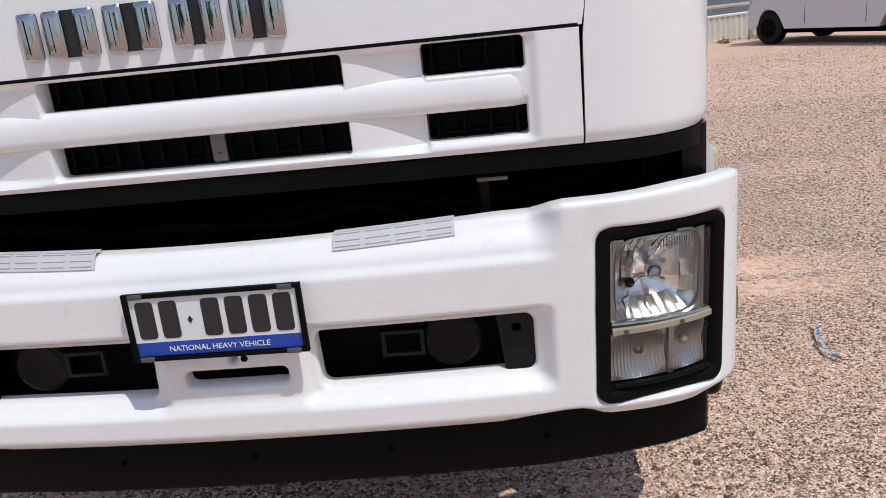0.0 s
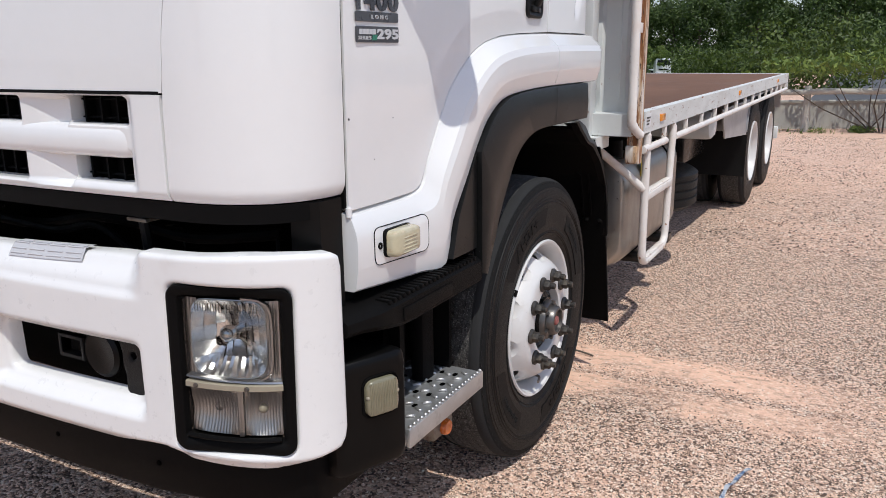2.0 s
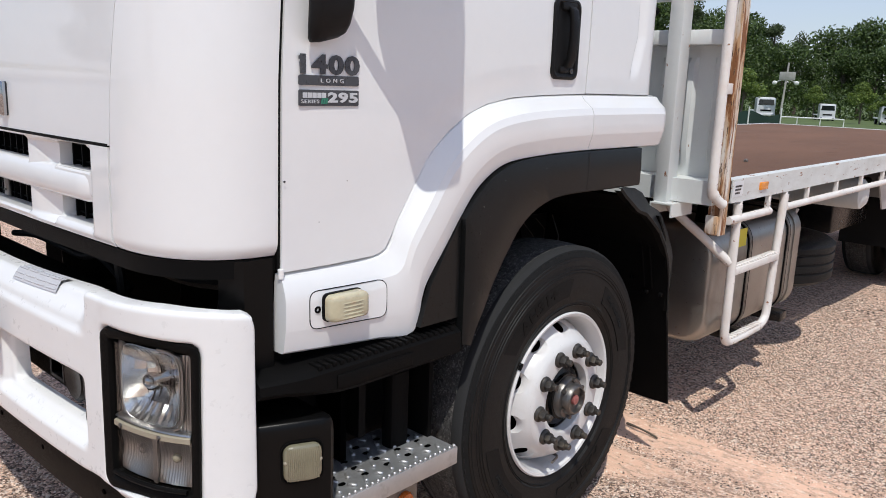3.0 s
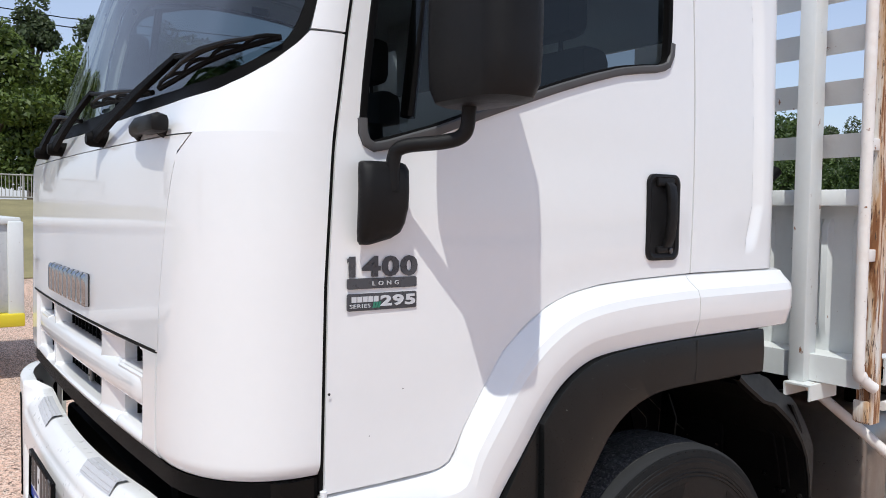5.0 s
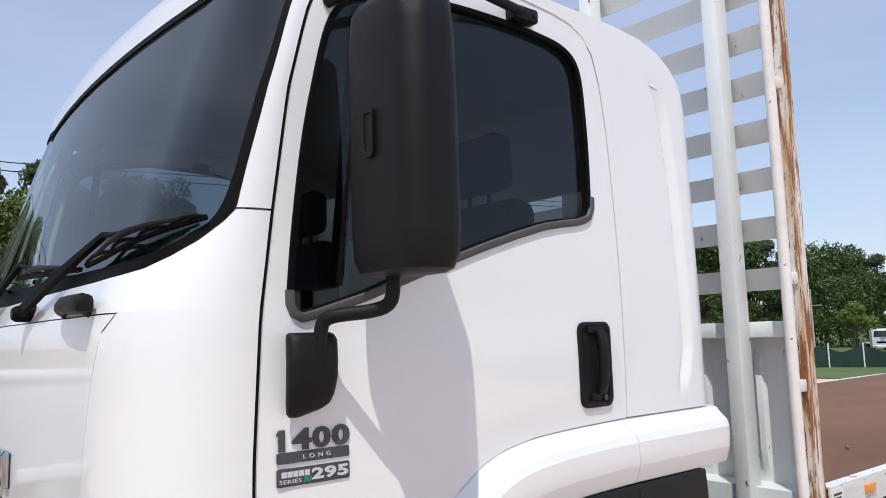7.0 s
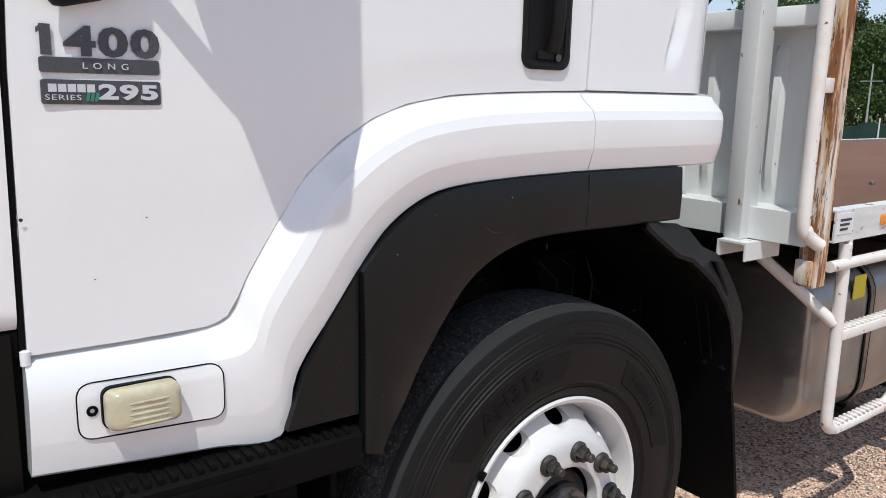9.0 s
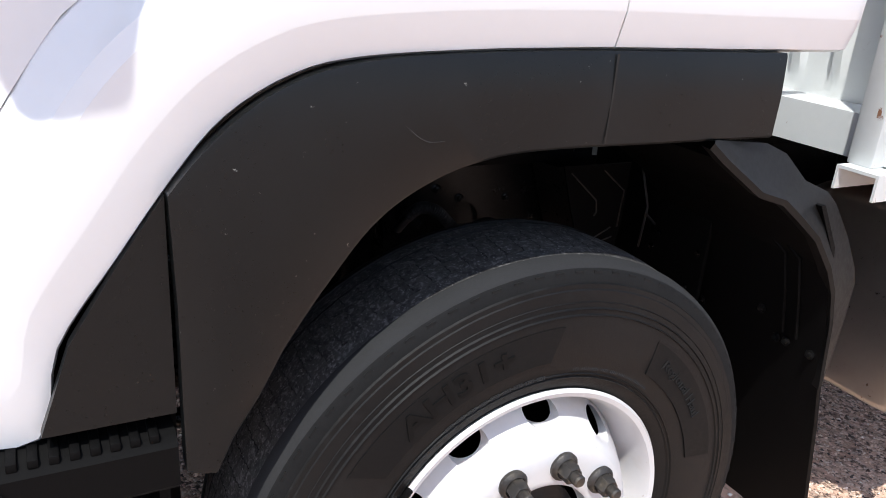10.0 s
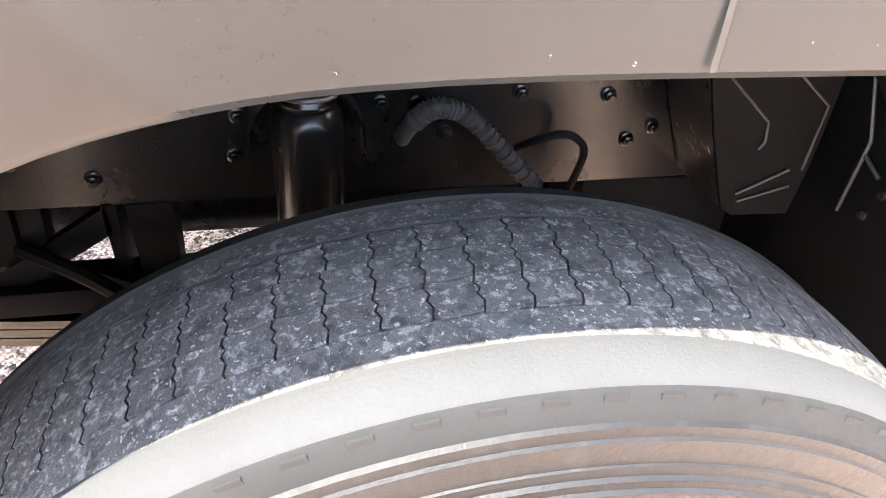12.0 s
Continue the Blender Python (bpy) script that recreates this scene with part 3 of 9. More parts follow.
def build_door(sg):
    low = [(y, lerp_table(DOOR_LOW, y) + 0.004) for y in span(0.36, 1.545, 60)]
    outer = low + list(DOOR_BACK) + [(door_y(z) + 0.0105, z) for z in span(2.735, 1.16, 26)]

    def skin(y, z, f):
        bulge = 0.004 * smooth_step(1.25, 1.5, z) * (1 - smooth_step(1.75, 1.95, z)) * smooth_step(0.0, 0.1, f)
        return Vector((sg * (side_x(y, z) + bulge), y, z))
    door = cut_panel("door", span(0.34, 0.70, 90) + span(0.71, 1.56, 85), span(1.14, 2.82, 190), skin, "white", truck, outer, [list(WINDOW)], (-sg * 0.02, 0, 0), "white cab door with model lettering" if sg > 0 else "")
    # black strip added in the gap ahead of the door, in place of its shade
    bm = bmesh.new()
    loft(bm, [[(sg * (side_x(door_y(z), z) - d), door_y(z) + e, z) for e, d in ((0.0008, 0.016), (0.0012, 0.005), (0.0052, 0.003), (0.0092, 0.005), (0.0096, 0.016))] for z in span(1.16, 2.73, 24)])
    part("door_seal", bm, "mattblack", door)
    # glass and rubber
    gl = cut_panel("window_glass", span(0.42, 1.45, 40), span(1.88, 2.73, 34), lambda y, z, f: Vector((sg * (side_x(y, z) - 0.016), y, z)), "window", door, list(WINDOW), label="dark tinted side window")
    gl.visible_shadow = False
    cy = sum(p[0] for p in WINDOW) / len(WINDOW)
    cz = sum(p[1] for p in WINDOW) / len(WINDOW)
    ring = curve_pts([(0, y, z) for y, z in WINDOW + WINDOW[:1]], 3)[:-1]
    bm = bmesh.new()
    rings = []
    for inset, off in ((-0.004, -0.004), (-0.003, 0.004), (0.004, 0.006), (0.013, 0.003), (0.015, -0.016)):
        row = []
        for k, p in enumerate(ring):
            a, b = ring[k - 1], ring[(k + 1) % len(ring)]
            n = Vector((0, -(b - a).z, (b - a).y)).normalized()
            q = p + n * inset
            row.append(Vector((sg * (side_x(q.y, q.z) + off), q.y, q.z)))
        rings.append(row)
    loft(bm, [list(r) for r in zip(*rings)] + [[r[0] for r in rings]])
    part("window_seal", bm, "mattblack", door)
    # weatherstrip under the glass, turned up at both ends
    wlo = lambda y: lerp_table(WINDOW[2:12], y)
    bm = bmesh.new()
    line = [(0.440, 1.955), (0.441, 1.925), (0.450, 1.905)] + [(y, wlo(y)) for y in span(0.468, 1.40, 28)] + [(1.42, 2.184), (1.436, 2.215), (1.438, 2.245)]
    g = []
    for k, (y, z) in enumerate(line):
        a, b = line[max(k - 1, 0)], line[min(k + 1, len(line) - 1)]
        n = Vector((0, (b[1] - a[1]), -(b[0] - a[0]))).normalized()
        g.append([Vector((sg * (side_x(y, z) + o), y, z)) + n * d for d, o in ((0.012, -0.002), (0.0115, 0.007), (0.006, 0.0098), (-0.006, 0.0098), (-0.010, 0.004), (-0.011, -0.014))])
    sheet(bm, g)
    part("window_trim", bm, "grey_trim", door, "grey window weatherstrip")
    # the dark quarter bar inside the front of the window
    bm = bmesh.new()
    tube(bm, [(sg * (side_x(0.56, z) - 0.03), 0.57 + (z - 1.95) * 0.12, z) for z in span(1.97, 2.66, 4)], 0.018, 8)
    part("window_channel", bm, "mattblack", door)
    # recessed pull handle
    bm = bmesh.new()
    x = sg * side_x(1.41, 1.75)
    yc, zc = 1.41, 1.75
    o1, o2, o3 = rrect(0.142, 0.245, 0.028), rrect(0.126, 0.229, 0.024), rrect(0.11, 0.21, 0.02)
    loft(bm, [[(x + sg * d, yc + a, zc + b) for a, b in o] for o, d in ((o1, -0.004), (o1, 0.010), (o2, 0.013), (o3, 0.009), (o3, 0.0065))], close=True)
    tray = part("door_handle", bm, "black", door, "black pull door handle")
    bm = bmesh.new()
    secs = []
    for z, o in ((1.85, 0.010), (1.838, 0.022), (1.80, 0.028), (1.74, 0.028), (1.69, 0.022), (1.665, 0.010)):
        secs.append([(x + sg * (o + a), yc + 0.012 + b, z) for a, b in rrect(0.02, 0.034, 0.007, 2)])
    loft(bm, secs, close=True)
    box(bm, x + sg * 0.004 - 0.004, x + sg * 0.010 + 0.006, yc - 0.035, yc + 0.04, 1.838, 1.862, 0.004)
    box(bm, x + sg * 0.004 - 0.004, x + sg * 0.010 + 0.004, yc - 0.03, yc + 0.02, 1.648, 1.668, 0.004)
    part("grip", bm, "black", tray)
    bm = bmesh.new()
    lathe(bm, ((0.0085, 0.0), (0.0085, 0.004), (0.006, 0.006), (0.001, 0.004)), (x + sg * 0.009, yc + 0.033, 1.654), 14)
    part("key_lock", bm, "hub", tray)
    return door


door_left = build_door(1)
build_door(-1)


def on_side(y, z, off):
    return Vector((side_x(y, z) + 0.004 + off, y, z))


def decal_bar(name, y0, y1, z0, z1, r, material, parent, off=0.003):
    bm = bmesh.new()
    loft(bm, [[on_side((y0 + y1) / 2 + a, (z0 + z1) / 2 + b, o) for a, b in rrect(y1 - y0, z1 - z0, r, 3)] for o in (0.0, off)], close=True)
    return part(name, bm, material, parent)


def decal_text(name, text, y, z, h, material, parent, off, width, bold=0.0, spacing=1.0):
    bm = letters(text, h, 0.0012, bold, spacing, 1.0)
    k = width / (2 * max(v.co.x for v in bm.verts))
    for v in bm.verts:
        v.co.x *= k
    placed(bm, lambda c: on_side(y + c.x, z + c.y, off + c.z))
    return part(name, bm, material, parent, smooth=False)


# model lettering on the door
decal_text("lettering", "1400", 0.4925, 1.637, 0.046, "decal", door_left, 0.003, 0.172, 0.0026, 1.12)
bm = bmesh.new()
prism(bm, [on_side(y, z, 0.003) for y, z in ((0.4105, 1.6595), (0.4105, 1.6515), (0.402, 1.6455), (0.402, 1.6535))], (0.0012, 0, 0))
part("numeral_flag", bm, "decal", door_left)
b1 = decal_bar("decal_bar", 0.403, 0.577, 1.589, 1.612, 0.004, "decal", door_left)
decal_text("lettering", "LONG", 0.496, 1.6005, 0.0092, "silver_ink", b1, 0.005, 0.066, 0.0, 1.9)
b2 = decal_bar("decal_bar", 0.403, 0.577, 1.542, 1.579, 0.004, "decal", door_left)
decal_text("lettering", "295", 0.5275, 1.5615, 0.0245, "silver_ink", b2, 0.005, 0.089, 0.0013, 1.10)
decal_text("lettering", "SERIES", 0.433, 1.5525, 0.0082, "silver_ink", b2, 0.005, 0.050, 0.0, 1.15)
bm = bmesh.new()
for k in range(5):
    y = 0.413 + 0.0135 * k
    prism(bm, [on_side(y, 1.5605, 0.003), on_side(y + 0.0115, 1.5605, 0.003), on_side(y + 0.0115, 1.5725, 0.003), on_side(y, 1.5725, 0.003)], (0.0016, 0, 0))
part("plain_mark", bm, "silver_ink", b2, split=True)
bm = bmesh.new()
for k in range(3):
    y = 0.464 + 0.0065 * k
    prism(bm, [on_side(y, 1.547, 0.003), on_side(y + 0.0048, 1.547, 0.003), on_side(y + 0.0078, 1.560, 0.003), on_side(y + 0.003, 1.560, 0.003)], (0.0016, 0, 0))
part("green_mark", bm, "green_ink", b2, split=True)
# paint chips
bm = bmesh.new()
for y, z, r in ((0.362, 1.369, 0.0030), (0.545, 1.36, 0.0013), (0.46, 1.265, 0.0012)):
    prism(bm, [on_side(y + r * math.cos(a) * (1 + 0.3 * math.sin(3 * a)), z + r * math.sin(a), 0.0015) for a in span(0, 2 * math.pi * 7 / 8, 7)], (0.001, 0, 0))
part("paint_chip", bm, "ink", door_left, split=True)


def build_quarter(sg):
    """The panel behind the door, with its swage."""
    back = [(2.045, 1.586), (2.057, 1.70), (2.062, 1.866), (2.058, 2.05), (2.050, 2.16), (2.035, 2.30), (2.012, 2.47), (1.992, 2.58), (1.975, 2.645), (1.948, 2.70), (1.905, 2.745), (1.84, 2.785), (1.75, 2.812), (1.612, 2.826), (1.47, 2.832), (1.2, 2.838), (0.90, 2.836), (0.70, 2.815)]
    front = [(y, z + 0.009) for y, z in reversed(DOOR_BACK[8:])]
    rear = [(y + 0.0065, z + 0.003) for y, z in reversed(DOOR_BACK[:8])]

    def skin(y, z, f):
        d = y - lerp_table(((1.60, 1.80), (1.641, 1.834), (1.79, 1.875), (2.06, 1.868), (2.36, 1.856), (2.605, 1.82), (2.73, 1.76)), z)
        sw = -0.015 * smooth_step(-0.012, 0.004, d) * (1 - smooth_step(0.010, 0.06, d)) * smooth_step(1.63, 1.72, z) * (1 - smooth_step(2.50, 2.74, z))
        return Vector((sg * (side_x(y, z) + sw - 0.05 * smooth_step(1.93, 2.07, y) ** 2), y, z))
    cut_panel("rear_quarter_panel", span(0.66, 1.50, 84) + span(1.51, 2.07, 112), span(1.58, 2.845, 180), skin, "white", truck, [(1.556, 1.586)] + back + front + rear, (), (-sg * 0.04, 0, 0))


build_quarter(1)
build_quarter(-1)
bm = bmesh.new()
for a, b, c, d in ((-1.10, 1.10, 1.40, 2.06), (-1.10, -0.52, 2.06, 2.58), (0.52, 1.10, 2.06, 2.58), (-0.52, 0.52, 2.42, 2.58)):
    box(bm, a, b, 2.03, 2.05, c, d)
box(bm, -1.02, 1.02, 1.90, 1.92, 2.38, 2.72, 0.004)
part("back_wall", bm, "white", truck)

# wheel-arch flare: (door-side y, z), (wheel-side y, z), bulge
FLARE = (((0.350, 1.142), (0.345, 0.960), 0.028), ((0.50, 1.142), (0.50, 0.946), 0.03), ((0.62, 1.146), (0.64, 0.936), 0.034), ((0.685, 1.166), (0.762, 0.930), 0.042),
         ((0.715, 1.232), (0.793, 1.05), 0.05), ((0.772, 1.326), (0.865, 1.158), 0.055), ((0.829, 1.411), (0.93, 1.25), 0.056), ((0.899, 1.472), (0.989, 1.319), 0.057),
         ((0.971, 1.516), (1.068, 1.367), 0.057), ((1.047, 1.544), (1.153, 1.387), 0.057), ((1.157, 1.563), (1.307, 1.397), 0.057), ((1.31, 1.572), (1.42, 1.4), 0.057),
         ((1.525, 1.578), (1.525, 1.402), 0.057), ((1.80, 1.579), (1.78, 1.402), 0.057), ((1.99, 1.579), (1.985, 1.403), 0.056), ((2.035, 1.578), (2.025, 1.404), 0.05))


def build_flare(sg):
    dense = curve_pts([(a[0], a[1], b[0]) for a, b, c in FLARE], 4)
    dense2 = curve_pts([(b[1], c, 0) for a, b, c in FLARE], 4)
    secs = []
    for p, q in zip(dense, dense2):
        y0, z0, y1, z1, bl = p.x, p.y, p.z, q.x, q.y
        xb = side_x(y0, 1.4)
        sec = []
        for f, o in ((-0.04, -0.02), (0.0, 0.004), (0.06, 0.012), (0.22, bl * 0.84), (0.34, bl * 0.98), (0.50, bl), (0.70, bl * 0.985), (0.715, bl * 0.975), (0.99, bl * 0.72), (1.02, bl * 0.5), (1.02, -0.03)):
            sec.append(Vector((sg * (xb + o), y0 + (y1 - y0) * f, z0 + (z1 - z0) * f)))
        secs.append(sec)
    cut = 48
    for name, chunk in (("wheel_arch_flare", secs[:cut + 1]), ("wheel_arch_flare", secs[cut:])):
        bm = bmesh.new()
        if len(chunk) < cut:
            chunk = [[v + Vector((0, 0.003 if i == 0 else 0, 0)) for v in s] for i, s in enumerate(chunk)]
        loft(bm, chunk)
        for sec in (chunk[0], chunk[-1]):
            bm.faces.new([bm.verts.new(v) for v in sec])
        part(name, bm, "white", truck, angle=16)


build_flare(1)
build_flare(-1)

# side repeater in its recessed plate
LX = 1.160


def foot_x(y, z):
    """The flare's outer face ahead of the wheel."""
    rows_ = FLARE[:4]
    z0 = lerp_table([(a[0], a[1]) for a, b, c in rows_], y)
    z1 = lerp_table([(b[0], b[1]) for a, b, c in rows_], y)
    bl = lerp_table([(a[0], c) for a, b, c in rows_], y)
    return side_x(y, 1.4) + bl * lerp_table(((0.0, 0.1), (0.06, 0.4), (0.22, 0.84), (0.34, 0.98), (0.50, 1.0), (0.70, 0.985)), (z0 - z) / (z0 - z1))


ring = rounded([(0.415, 1.006), (0.651, 0.998), (0.651, 1.099), (0.415, 1.100)], 0.026, 6)
rep_lamp = cut_panel("side_repeater", span(0.41, 0.655, 48), span(0.99, 1.105, 24), lambda y, z, f: Vector((foot_x(y, z) + 0.0016, y, z)), "white", truck, ring, (), (-0.012, 0, 0), "yellowed side indicator lamp in flush plate")
bm = bmesh.new()
tube(bm, [(foot_x(y, z) + 0.0012, y, z) for y, z in ring + ring[:1]], 0.0013, 6, False)
part("panel_gap", bm, "mattblack", rep_lamp)
bm = bmesh.new()
o = rrect(0.118, 0.068, 0.014)
loft(bm, [[(LX + d, 0.511 + a * k + dy, 1.055 + b * k) for a, b in o] for d, k, dy in ((0.0, 1.0, 0), (0.022, 0.995, 0.001), (0.030, 0.96, 0.003), (0.036, 0.88, 0.006), (0.039, 0.7, 0.009))], close=True)
part("lens", bm, "cream_lens", rep_lamp, "yellowed ribbed lens", angle=60)
bm = bmesh.new()
for k in range(5):
    z = 1.030 + 0.0095 * k
    tube(bm, [(LX + 0.032, 0.464, z), (LX + 0.0385, 0.49, z), (LX + 0.0395, 0.54, z), (LX + 0.033, 0.566, z)], 0.0022, 6)
part("lens_rib", bm, "cream_lens", rep_lamp, split=True)
bm = bmesh.new()
o = rrect(0.122, 0.072, 0.016)
loft(bm, [[(LX + d, 0.511 + a, 1.055 + b) for a, b in o] for d in (-0.004, 0.007)], close=True)
part("gasket", bm, "mattblack", rep_lamp)
bm = bmesh.new()
lathe(bm, ((0.009, 0.0), (0.009, 0.004), (0.005, 0.005), (0.0035, 0.001), (0.0005, 0.001)), (foot_x(0.437, 1.054), 0.437, 1.054), 12)
part("screw", bm, "mattblack", rep_lamp)
# hinge pin at the front foot of the door
bm = bmesh.new()
lathe(bm, ((0.0, -0.01), (0.008, -0.01), (0.008, 0.012), (0.004, 0.014), (0.0, 0.014)), (1.128, 0.352, 1.150), 10, "z")
part("hinge_pin", bm, "white", truck)

# ---- cab interior seen through the glass ----
bm = bmesh.new()
box(bm, -1.08, 1.08, 0.42, 2.03, 1.40, 1.45)
part("cab_floor", bm, "dash", truck)
bm = bmesh.new()
sec = [(0.0, 1.45), (0.0, 1.90), (0.10, 1.955), (0.32, 1.96), (0.42, 1.90), (0.40, 1.45)]
loft(bm, [[(x, front_y(1.9) + 0.05 + a + 0.10 * (abs(x) / 1.0) ** 3, b) for a, b in sec] for x in span(-1.03, 1.03, 8)], close=True)
part("dashboard", bm, "dash", truck)
bm = bmesh.new()
R = [(0.62 + 0.21 * math.cos(a), 0.62 + 0.07 * math.sin(a), 2.05 + 0.2 * math.sin(a)) for a in span(0, 2 * math.pi, 24)]
tube(bm, [(-x, y, z) for x, y, z in R], 0.014, 8, False)
tube(bm, [(-0.62, 0.62, 2.05), (-0.62, 0.56, 1.75)], 0.03, 8)
part("steering_wheel", bm, "dash", truck)
for x in (0.62, -0.62):
    bm = bmesh.new()
    box(bm, x - 0.24, x + 0.24, 0.95, 1.45, 1.62, 1.76, 0.05)
    box(bm, x - 0.23, x + 0.23, 1.40, 1.54, 1.72, 2.30, 0.05)
    box(bm, x - 0.14, x + 0.14, 1.42, 1.53, 2.34, 2.55, 0.045)
    tube(bm, [(x - 0.05, 1.475, 2.28), (x - 0.05, 1.475, 2.38)], 0.008, 6)
    tube(bm, [(x + 0.05, 1.475, 2.28), (x + 0.05, 1.475, 2.38)], 0.008, 6)
    box(bm, x - 0.15, x + 0.15, 1.0, 1.4, 1.45, 1.63, 0.02)
    part("cab_seat", bm, "seat", truck)

# ---- the truck: grille and bumper ----


# grille: holes of the white surround
G_HOLES = [(-0.330, 0.330, 1.356, 1.426, 0.008), (-0.330, 0.330, 1.218, 1.300, 0.008)]
for a, b in ((0.494, 0.706), (-0.706, -0.494)):
    G_HOLES += [(a, b, 1.362, 1.429, 0.008), (a, b, 1.226, 1.303, 0.008)]


def grille_fn(x, z, f):
    a = abs(x)
    cup = smooth_step(0.318, 0.345, a) * (1 - smooth_step(0.488, 0.500, a))
    rec = smooth_step(1.203, 1.224, z) * (1 - smooth_step(1.418, 1.432, z))
    d = rec * (cup * (0.010 + 0.026 * (max(0.0, a - 0.33) / 0.16) ** 1.4) + 0.010 * (1 - smooth_step(0.71, 0.735, a)) * (1 - cup))
    d += 0.012 * (1 - smooth_step(1.196, 1.214, z)) + fold(f, 0.005)
    return Vector((x, front_y(z) - 0.020 + 0.018 * (x / 0.82) ** 2 + d, z))


grille = cut_panel("grille_panel", span(-0.818, 0.818, 300), span(1.196, 1.433, 44), grille_fn, "white", truck, None,
                   [rounded([(x0, z0), (x1, z0), (x1, z1), (x0, z1)], r) for x0, x1, z0, z1, r in G_HOLES], (0, 0.05, 0), "white slotted front grille", 40)
bm = bmesh.new()
secs = []
for x in span(-0.724, 0.724, 30):
    y = front_y(1.32) - 0.010 + 0.018 * (x / 0.82) ** 2
    e = 0.014 * smooth_step(0.69, 0.724, abs(x))
    secs.append([(x, y + a + e, 1.323 + b * (1 - 4 * e)) for a, b in ((0.03, 0.041), (0.010, 0.039), (0.002, 0.033), (-0.004, 0.020), (-0.006, 0.002), (-0.006, -0.014), (-0.004, -0.027), (0.004, -0.036), (0.03, -0.038))])
loft(bm, secs, close=True)
part("grille_bar", bm, "white", grille, angle=60)
for x0, x1, z0, z1, r in G_HOLES:
    bm = bmesh.new()
    n = max(3, int((x1 - x0) / 0.055))
    for x in span(x0 + 0.02, x1 - 0.02, n):
        box(bm, x - 0.003, x + 0.003, 0.135, 0.16, z0 - 0.01, z1 + 0.01)
    for z in span(z0 + 0.012, z1 - 0.012, 1):
        box(bm, x0 - 0.01, x1 + 0.01, 0.142, 0.156, z - 0.002, z + 0.002)
    box(bm, x0 - 0.02, x1 + 0.02, 0.162, 0.167, z0 - 0.02, z1 + 0.02)
    part("grille_mesh", bm, "mattblack", grille)
bm = bmesh.new()
box(bm, 0.015, 0.05, 0.118, 0.13, 1.222, 1.297, 0.004)
box(bm, 0.028, 0.036, 0.112, 0.12, 1.238, 1.244, 0.002)
part("latch", bm, "hub", grille, "small bare metal latch plate")
# chrome badge as plain bars on the lid
cells = ((-0.322, -0.283), (-0.268, -0.160), (-0.138, -0.030), (0.002, 0.104), (0.126, 0.232))
for i, (a, b) in enumerate(cells):
    cx = (a + b) / 2
    y = front_y(1.52) - crown(1.52) * (1 - (cx / 0.82) ** 2) + 0.001
    bm = bmesh.new()
    loft(bm, [[(cx + p, y - d, 1.521 + q) for p, q in rrect(b - a, 0.094, 0.007, 3)] for d in (0.0, 0.005)], close=True)
    base = part("badge_base", bm, "badge", lid, "dark chrome badge base")
    for x0, x1 in (((a, b),) if i == 0 else ((a, a + 0.040), (b - 0.040, b))):
        bm = bmesh.new()
        mx_ = (x0 + x1) / 2
        loft(bm, [[(mx_ + p, y - d, 1.521 + q) for p, q in rrect(x1 - x0 - 2 * k, 0.094 - 2 * k, 0.007, 3)] for d, k in ((0.005, 0.0), (0.012, 0.0), (0.016, 0.003), (0.020, 0.009), (0.0205, 0.014))], close=True)
        part("badge_bar", bm, "chrome", base, "plain chrome badge bar", angle=20)
# black strip laid on as the dark gap under the lid, black skirt under the grille
cab_sheet("lid_seal", -0.995, 0.995, 1.4322, 1.4405, 16, 1, "mattblack", lid, off=0.0012, depth=0.02)
cab_sheet("front_skirt", -2.0, 2.0, 1.150, 1.192, 50, 3, "mattblack", truck, off=-0.012, depth=0.05)
for sg in (1, -1):
    bm = bmesh.new()
    loft(bm, [[(sg * 1.05, 0.232, z), (sg * 1.098, 0.248, z), (sg * 1.112, 0.262, z), (sg * 1.119, 0.335, z), (sg * 1.05, 0.338, z)] for z in (0.92, 1.0, 1.11, 1.19)], close=True)
    part("corner_filler", bm, "satin", truck)
    # matt black block added so the gap at the corner stays dark
    bm = bmesh.new()
    box(bm, sg * 1.04 - 0.06, sg * 1.04 + 0.06, 0.335, 0.40, 0.90, 1.22, 0.004)
    part("corner_backing", bm, "mattblack", truck)

# bumper skin: s is x along the front and then runs round the corner
S_END = 1.27


def bump_xy(s):
    sg, a = (1 if s >= 0 else -1), abs(s)
    if a <= 0.82:
        return Vector((s, 0.012 + 0.034 * (a / 0.82) ** 2, 0)), Vector((0.1 * s, -1, 0)).normalized()
    t = (a - 0.82) / (S_END - 0.82) * math.pi / 2
    p = Vector((sg * (0.82 + 0.355 * math.sin(t)), 0.046 + 0.206 * (1 - math.cos(t)), 0))
    return p, Vector((sg * math.sin(t), -math.cos(t), 0)).normalized()


def bump_top(s):
    a = abs(s)
    return 1.041 + 0.016 * min(1.0, a / 0.62) ** 2 + 0.027 * smooth_step(0.692, 0.765, a) + 0.010 * smooth_step(0.8, 1.05, a) - 0.008 * smooth_step(1.1, 1.27, a)


def bump_low(s):
    a = abs(s)
    return 0.576 + 0.022 * smooth_step(0.6, 0.76, a) - 0.026 * smooth_step(0.78, 0.84, a) + 0.036 * smooth_step(1.0, 1.27, a)


